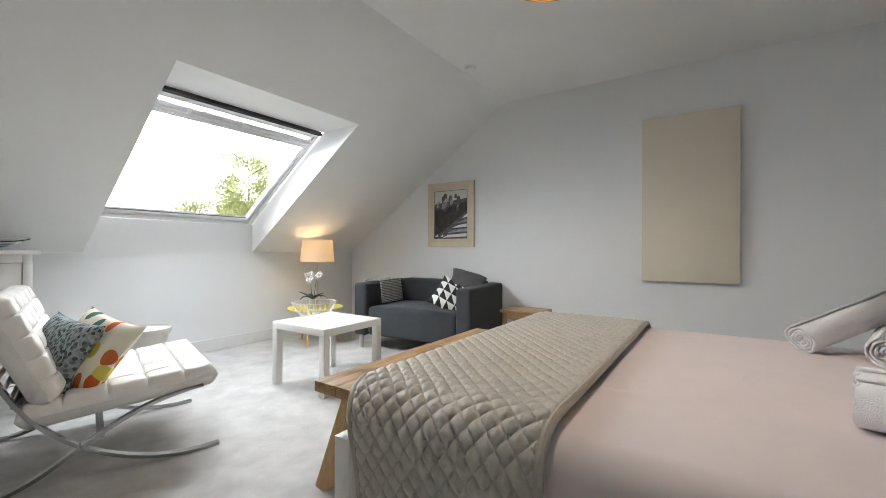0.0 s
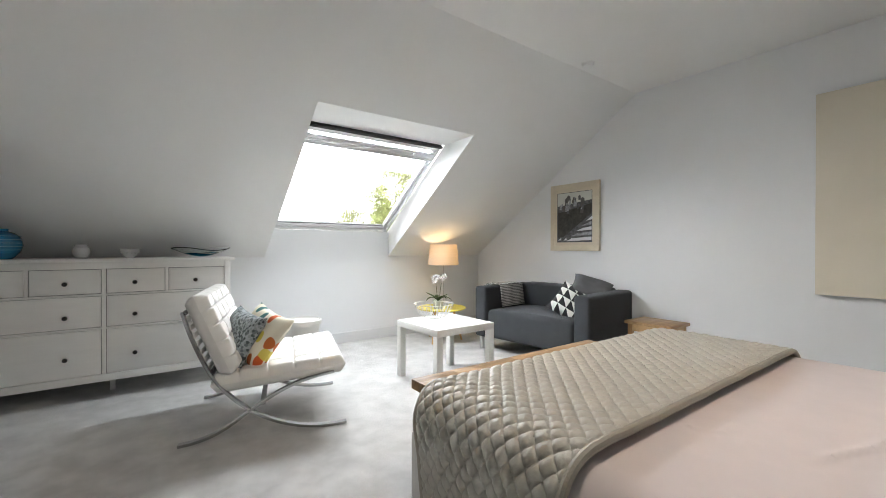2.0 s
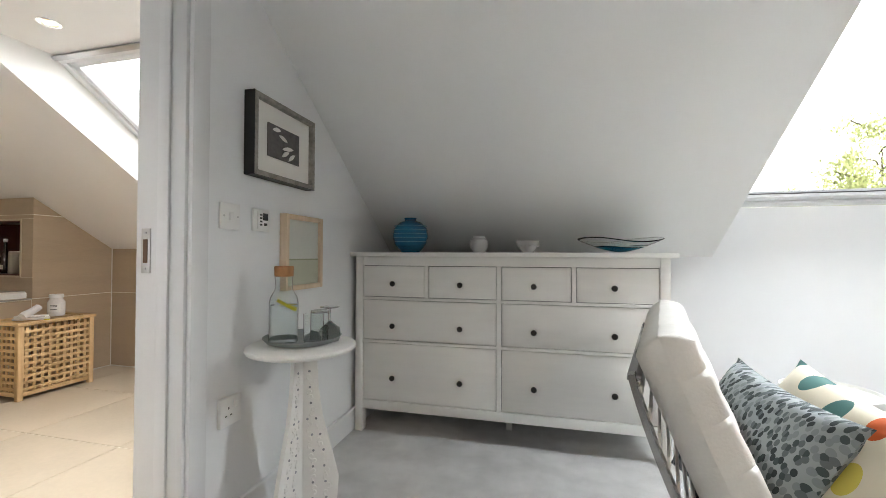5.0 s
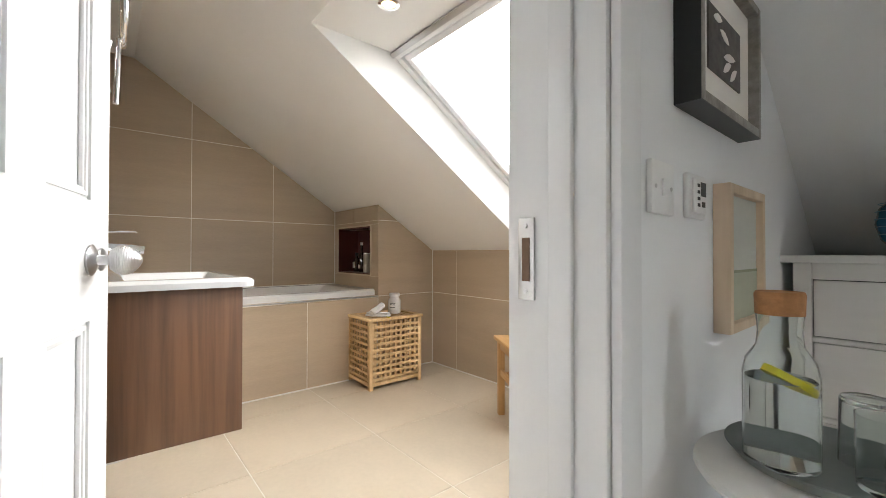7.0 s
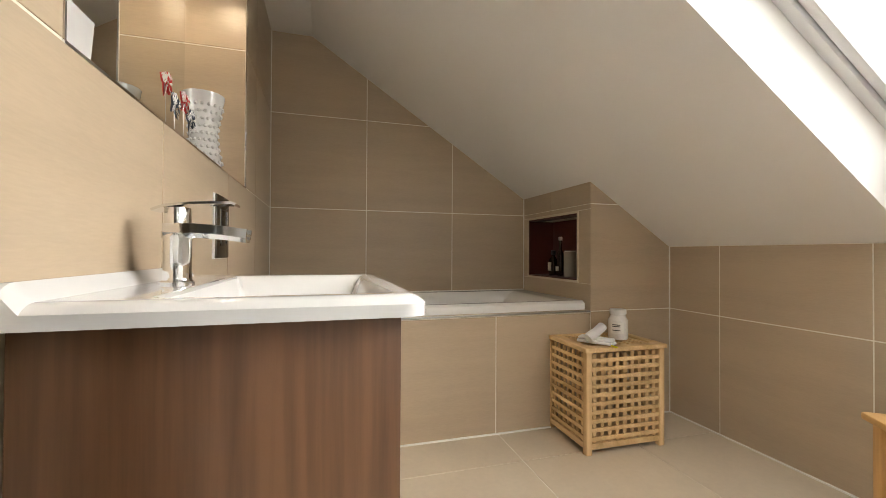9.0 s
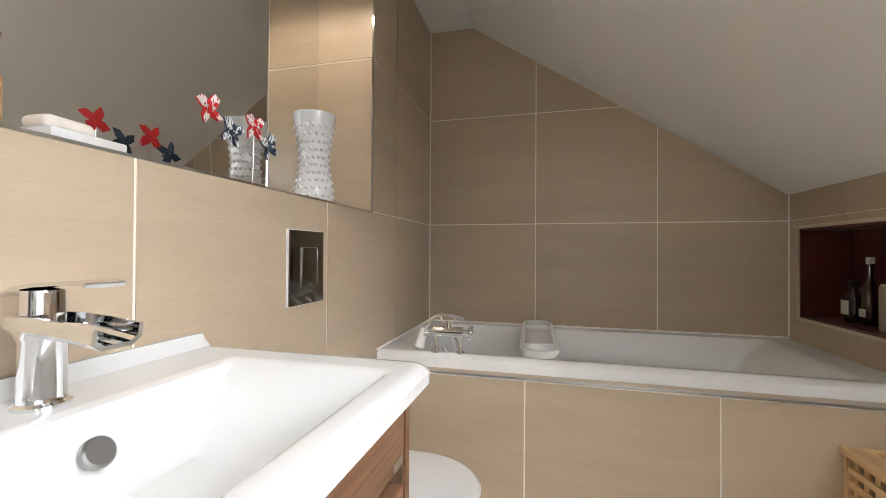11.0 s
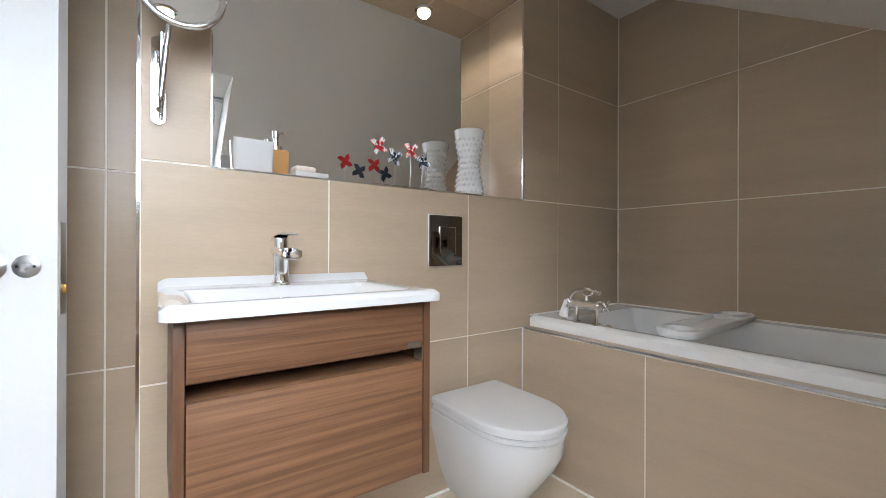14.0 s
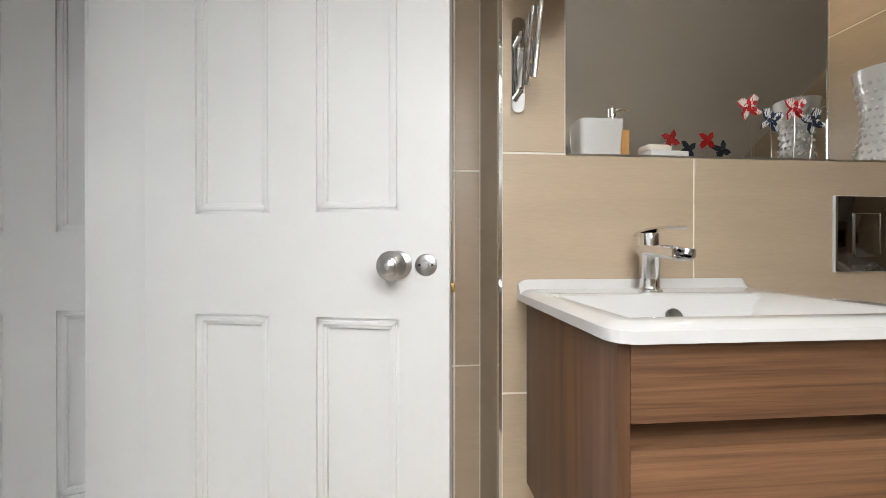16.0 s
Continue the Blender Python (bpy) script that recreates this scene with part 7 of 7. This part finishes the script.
v = pot("round_vase", -0.74, 3.93, [(0, 0), (0.048, 0), (0.055, 0.004), (0.088, 0.045), (0.100, 0.09), (0.092, 0.135), (0.062, 0.168), (0.034, 0.178), (0.031, 0.186), (0.036, 0.193), (0.033, 0.194), (0.026, 0.18), (0, 0.16)], TEALGL, "round blue glazed pottery vase with fine bands", "vase")
for k in range(5):
    z = 0.06 + 0.022 * k
    bm = bmesh.new()
    r = [0.0935, 0.0985, 0.1005, 0.0985, 0.0925][k]
    lathe(bm, [(r - 0.001, z - 0.0012), (r + 0.0008, z), (r - 0.001, z + 0.0012)], 40)
    part("glaze_band", bm, mat("pale_blue_glaze_line", (0.06, 0.28, 0.42), 0.3), v)
j = pot("ginger_jar", -0.373, 4.06, [(0, 0), (0.032, 0), (0.036, 0.004), (0.050, 0.03), (0.052, 0.055), (0.046, 0.075), (0.036, 0.082), (0.037, 0.094), (0.033, 0.096), (0, 0.09)], CERAMIC, "small white lidded ceramic jar", "jar")
w = pot("small_bowl", -0.096, 4.0, [(0, 0), (0.030, 0), (0.031, 0.008), (0.045, 0.022), (0.060, 0.050), (0.064, 0.064), (0.061, 0.065), (0.052, 0.045), (0.03, 0.02), (0, 0.018)], CERAMIC, "small white bowl with a raised pattern", "bowl")
bm = bmesh.new()
for k in range(14):
    a = 2 * math.pi * k / 14
    bmesh.ops.create_icosphere(bm, subdivisions=1, radius=0.006, matrix=Matrix.Translation((0.054 * math.cos(a), 0.054 * math.sin(a), 0.036)))
part("relief", bm, CERAMIC, w)
ob = thing("glass_dish", pose(0.36, 3.96, DZ), "wide shallow blue glass dish with clear rim", "dish")
n = 48
for nm, mtl, ra, rb in (("centre", BLUEGL, 0.0, 0.6), ("rim", CLEAR, 0.6, 1.0)):
    bm = bmesh.new()
    rings = []
    for k in range(9):
        t = ra + (rb - ra) * k / 8
        ring = []
        for i in range(n):
            a = 2 * math.pi * i / n
            rr = t * (0.155 + 0.03 * math.cos(2 * a) + 0.012 * math.sin(3 * a))
            ring.append(bm.verts.new((rr * 1.1 * math.cos(a), rr * 0.8 * math.sin(a), 0.004 + 0.062 * t ** 1.6 + 0.012 * t * t * math.sin(2 * a + 0.5))))
        rings.append(ring)
    for p, q in zip(rings, rings[1:]):
        for i in range(n):
            bm.faces.new((p[i], p[(i + 1) % n], q[(i + 1) % n], q[i]))
    bmesh.ops.remove_doubles(bm, verts=bm.verts, dist=1e-6)
    o = part(nm, bm, BLUEGL if nm == "centre" else mtl, ob)
    md = o.modifiers.new("thickness", "SOLIDIFY")
    md.thickness = 0.004


# white drum side table
ob = thing("drum_stool", pose(1.066, 3.668, 0), "round white drum side table with a lipped top", "side table")
bm = bmesh.new()
lathe(bm, [(0, 0), (0.10, 0), (0.105, 0.006), (0.14, 0.36), (0.142, 0.40), (0, 0.40)], 48)
part("drum", bm, LACKW, ob)
bm = bmesh.new()
lathe(bm, [(0.142, 0.385), (0.155, 0.388), (0.158, 0.40), (0.156, 0.424), (0.150, 0.425), (0.148, 0.412), (0, 0.410)], 48)
part("top_tray", bm, LACKW, ob)

# yellow side table with lamp and orchid
YT = 0.37
ob = thing("tripod_table", pose(2.66, 3.87, 0), "round yellow side table on splayed beech legs", "side table")
bm = bmesh.new()
lathe(bm, [(0, YT - 0.018), (0.26, YT - 0.018), (0.272, YT - 0.012), (0.275, YT - 0.003), (0.272, YT), (0, YT)], 56)
part("tabletop", bm, YELLOW, ob)
for a in (90, 210, 330):
    c, s = math.cos(radians(a)), math.sin(radians(a))
    bm = bmesh.new()
    cyl(bm, (0.23 * c, 0.23 * s, 0), (0.13 * c, 0.13 * s, YT - 0.018), 0.010, 0.016, 14)
    part("leg", bm, PINEZ, ob)
ob = thing("table_lamp", pose(2.77, 3.985, YT), "table lamp with a cream tapered shade, lit", "table lamp")
bm = bmesh.new()
lathe(bm, [(0, 0), (0.06, 0), (0.062, 0.006), (0.058, 0.014), (0.012, 0.018), (0.006, 0.03), (0.0055, 0.56), (0, 0.56)], 28)
part("stand", bm, STEEL, ob)
bm = bmesh.new()
lathe(bm, [(0.176, 0.465), (0.178, 0.468), (0.156, 0.70), (0.154, 0.70), (0.1745, 0.467)], 48)
sh = part("shade", bm, SHADE, ob, "cream fabric shade lit from inside")
nt = SHADE.node_tree
bs = nt.nodes["Principled BSDF"]
tl, ad = nt.nodes.new("ShaderNodeBsdfTranslucent"), nt.nodes.new("ShaderNodeMixShader")
tl.inputs["Color"].default_value = (0.88, 0.78, 0.64, 1)
ad.inputs[0].default_value = 0.55
nt.links.new(bs.outputs[0], ad.inputs[1])
nt.links.new(tl.outputs[0], ad.inputs[2])
nt.links.new(ad.outputs[0], nt.nodes["Material Output"].inputs["Surface"])
bm = bmesh.new()
bmesh.ops.create_uvsphere(bm, u_segments=16, v_segments=10, radius=0.026, matrix=Matrix.Translation((0, 0, 0.60)))
part("bulb", bm, glow("lamp_bulb", (1.0, 0.7, 0.38), 12), ob, "glowing bulb").visible_shadow = False
bm = bmesh.new()
for k in range(3):
    a = 2 * math.pi * k / 3
    tube(bm, [(0, 0, 0.55), (0.17 * math.cos(a), 0.17 * math.sin(a), 0.49)], 0.0015, 5)
part("shade_carrier", bm, STEEL, ob)


def orchid():
    ob = thing("orchid", pose(2.56, 3.79, YT), "white flowering orchid in a small pale pot", "orchid")
    bm = bmesh.new()
    lathe(bm, [(0, 0), (0.045, 0), (0.048, 0.004), (0.058, 0.085), (0.06, 0.09), (0.054, 0.09), (0.05, 0.078), (0, 0.075)], 28)
    part("pot", bm, mat("sage_pot", (0.50, 0.52, 0.46), 0.4), ob)
    random.seed(3)
    for k in range(7):
        a = 2 * math.pi * k / 7 + 0.3
        bm = bmesh.new()
        pts = bez((0, 0, 0.08), (0.04 * math.cos(a), 0.04 * math.sin(a), 0.14), (0.10 * math.cos(a), 0.10 * math.sin(a), 0.15), (0.15 * math.cos(a), 0.15 * math.sin(a), 0.09 + 0.04 * (k % 3)), 8)
        sd = Vector((-math.sin(a), math.cos(a), 0))
        vs = []
        for i, p in enumerate(pts):
            wd = 0.022 * math.sin(math.pi * (0.12 + 0.86 * i / 8))
            vs.append((bm.verts.new(p - sd * wd), bm.verts.new(p - Vector((0, 0, 0.006))), bm.verts.new(p + sd * wd)))
        for p, q in zip(vs, vs[1:]):
            bm.faces.new((p[0], p[1], q[1], q[0]))
            bm.faces.new((p[1], p[2], q[2], q[1]))
        o = part("leaf", bm, LEAFM, ob)
        md = o.modifiers.new("thickness", "SOLIDIFY")
        md.thickness = 0.0025
    for dx in (-0.022, 0.03):
        bm = bmesh.new()
        pts = bez((dx * 0.3, 0, 0.08), (dx, 0, 0.2), (dx * 1.4, 0, 0.34), (dx * 2.6 - 0.02, -0.03, 0.345), 12)
        tube(bm, pts, 0.0026, 6)
        stem = part("stem", bm, STEM, ob)
        for k in range(9):
            c = pts[min(12, 7 + k * 2 // 3)] + Vector((random.uniform(-0.04, 0.04), random.uniform(-0.03, 0.02), random.uniform(-0.025, 0.03)))
            bm = bmesh.new()
            tilt = Euler((radians(60 + random.uniform(-25, 25)), 0, radians(random.uniform(-70, 70)))).to_matrix()
            for q in range(5):
                a = 2 * math.pi * q / 5
                e = [Vector((0, 0, 0)), Vector((0.024 * math.cos(a - 0.55), 0.024 * math.sin(a - 0.55), 0.004)), Vector((0.036 * math.cos(a), 0.036 * math.sin(a), 0.001)), Vector((0.024 * math.cos(a + 0.55), 0.024 * math.sin(a + 0.55), 0.004))]
                bm.faces.new([bm.verts.new(c + tilt @ p) for p in e])
            bmesh.ops.create_icosphere(bm, subdivisions=1, radius=0.005, matrix=Matrix.Translation(c + tilt @ Vector((0, 0, 0.004))))
            o = part("flower", bm, PETAL, stem)
            md = o.modifiers.new("thickness", "SOLIDIFY")
            md.thickness = 0.0012


orchid()


def wire_bowl():
    ob = thing("wire_bowl", pose(1.95, 2.99, 0.45), "white wire fruit bowl of zigzag rods", "bowl")
    for r, z in ((0.06, 0.003), (0.075, 0.003), (0.165, 0.115)):
        bm = bmesh.new()
        tube(bm, [(r * math.cos(a), r * math.sin(a), z) for a in [2 * math.pi * k / 48 for k in range(48)]], 0.0028, 6, True)
        part("hoop", bm, LACKW, ob)
    for k in range(22):
        a0, a1 = 2 * math.pi * k / 22, 2 * math.pi * (k + 1) / 22
        am = (a0 + a1) / 2
        bm = bmesh.new()
        for a in (a0, a1):
            tube(bm, bez((0.075 * math.cos(am), 0.075 * math.sin(am), 0.003), (0.11 * math.cos(am), 0.11 * math.sin(am), 0.006), (0.15 * math.cos(a), 0.15 * math.sin(a), 0.06), (0.165 * math.cos(a), 0.165 * math.sin(a), 0.115), 6), 0.0016, 5)
        part("rod", bm, LACKW, ob)


wire_bowl()


def throw_blanket():
    bm = bmesh.new()
    n, m = 56, 30
    g = []
    for i in range(n + 1):
        t = i / n
        # over the arm: up the outside, across, down inside
        if t < 0.12:
            y, z = 0.012, 0.60 + 0.045 * t / 0.12
        elif t < 0.5:
            y, z = 0.012 - 0.17 * (t - 0.12) / 0.38, 0.652
        else:
            y, z = -0.165 - 0.02 * (t - 0.5), 0.652 - 0.23 * (t - 0.5) / 0.5
        row = []
        for j in range(m + 1):
            u = j / m
            wv = 0.006 * math.sin(u * 17 + t * 2) + 0.008 * noise.noise(Vector((u * 4, t * 4, 0)))
            row.append(bm.verts.new(((u - 0.5) * 0.38 + 0.05 * t, y - (wv if t > 0.5 else 0), z + (abs(wv) if t <= 0.5 else 0))))
        g.append(row)
    for i in range(n):
        for j in range(m):
            bm.faces.new((g[i][j], g[i + 1][j], g[i + 1][j + 1], g[i][j + 1]))
    o = part("throw_blanket", bm, THROWDARK)
    o.data.materials.append(THROWPALE)
    for k, f in enumerate(o.data.polygons):
        f.material_index = (k // m) % 2
    md = o.modifiers.new("thickness", "SOLIDIFY")
    md.thickness = 0.010
    # local y: outwards past the far arm; the arm's outer face lies 0.635 along the sofa
    m0 = pose(3.20, 2.80, 0, 0, 0, -84)
    o.matrix_world = m0 @ Matrix.Translation((-0.63, -0.03, 0)) @ Matrix.Rotation(radians(90), 4, "Z")
    tagged(o, "grey and white striped throw over the sofa arm", "throw")


throw_blanket()

# ---- outside ----
bm = bmesh.new()
box(bm, (-120, 80, -3.0), (120, 80.5, 130))
tagged(part("backdrop", bm, SKYGLOW, None, "", False), "bright white overcast sky", "sky", "", "structure")
bm = bmesh.new()
box(bm, (-900, -900, -3.1), (900, 900, -3.0))
tagged(part("ground", bm, GRASS, None, "", False), "rough garden grass", "ground", "", "structure")


def tree(x, y, h, spread, count, seed, label):
    rnd = random.Random(seed)
    ob = thing("tree", pose(x, y, -3.0), label, "tree", "trees in the garden")
    bm, tips = bmesh.new(), []
    cyl(bm, (0, 0, 0), (0.1, 0, h * 0.9), 0.10, 0.008, 10)
    for k in range(40):
        z = h * (0.35 + 0.58 * rnd.random())
        a = rnd.uniform(0, 2 * math.pi)
        ln = spread * (0.5 + 0.6 * rnd.random()) * (1.15 - (z / h) * 0.75)
        e = Vector((ln * math.cos(a), ln * math.sin(a), z + ln * 0.5))
        s = Vector((0.05, 0, z))
        tube(bm, bez(s, s + Vector((0, 0, 0.15)), s.lerp(e, 0.6), e, 5), 0.014, 5)
        for q in range(6):
            p = s.lerp(e, 0.35 + 0.65 * rnd.random()) + Vector((rnd.gauss(0, 0.12), rnd.gauss(0, 0.12), rnd.gauss(0, 0.12)))
            tips.append(p)
    part("trunk", bm, BARK, ob)
    bm = bmesh.new()
    for k in range(count):
        c = rnd.choice(tips) + Vector((rnd.gauss(0, 0.11), rnd.gauss(0, 0.11), rnd.gauss(0, 0.11)))
        tilt = Euler((rnd.uniform(0, 3), rnd.uniform(0, 3), rnd.uniform(0, 6))).to_matrix()
        l = rnd.uniform(0.024, 0.046)
        bm.faces.new([bm.verts.new(c + tilt @ Vector(p)) for p in ((-l, 0, 0), (0, l * 0.45, 0.006), (l, 0, 0), (0, -l * 0.45, 0.006))])
    cr = part("crown", bm, TREELEAF, ob, "", False)
    cr["kind"] = "stuff"


tree(5.75, 10.6, 6.6, 1.3, 26000, 1, "young spring tree with yellow-green leaves in the garden")
tree(4.5, 10.9, 5.4, 1.2, 9000, 2, "low sparse tree with thin bare twigs")
tree(7.2, 10.8, 5.7, 1.2, 1800, 4, "spring tree with yellow-green leaves")
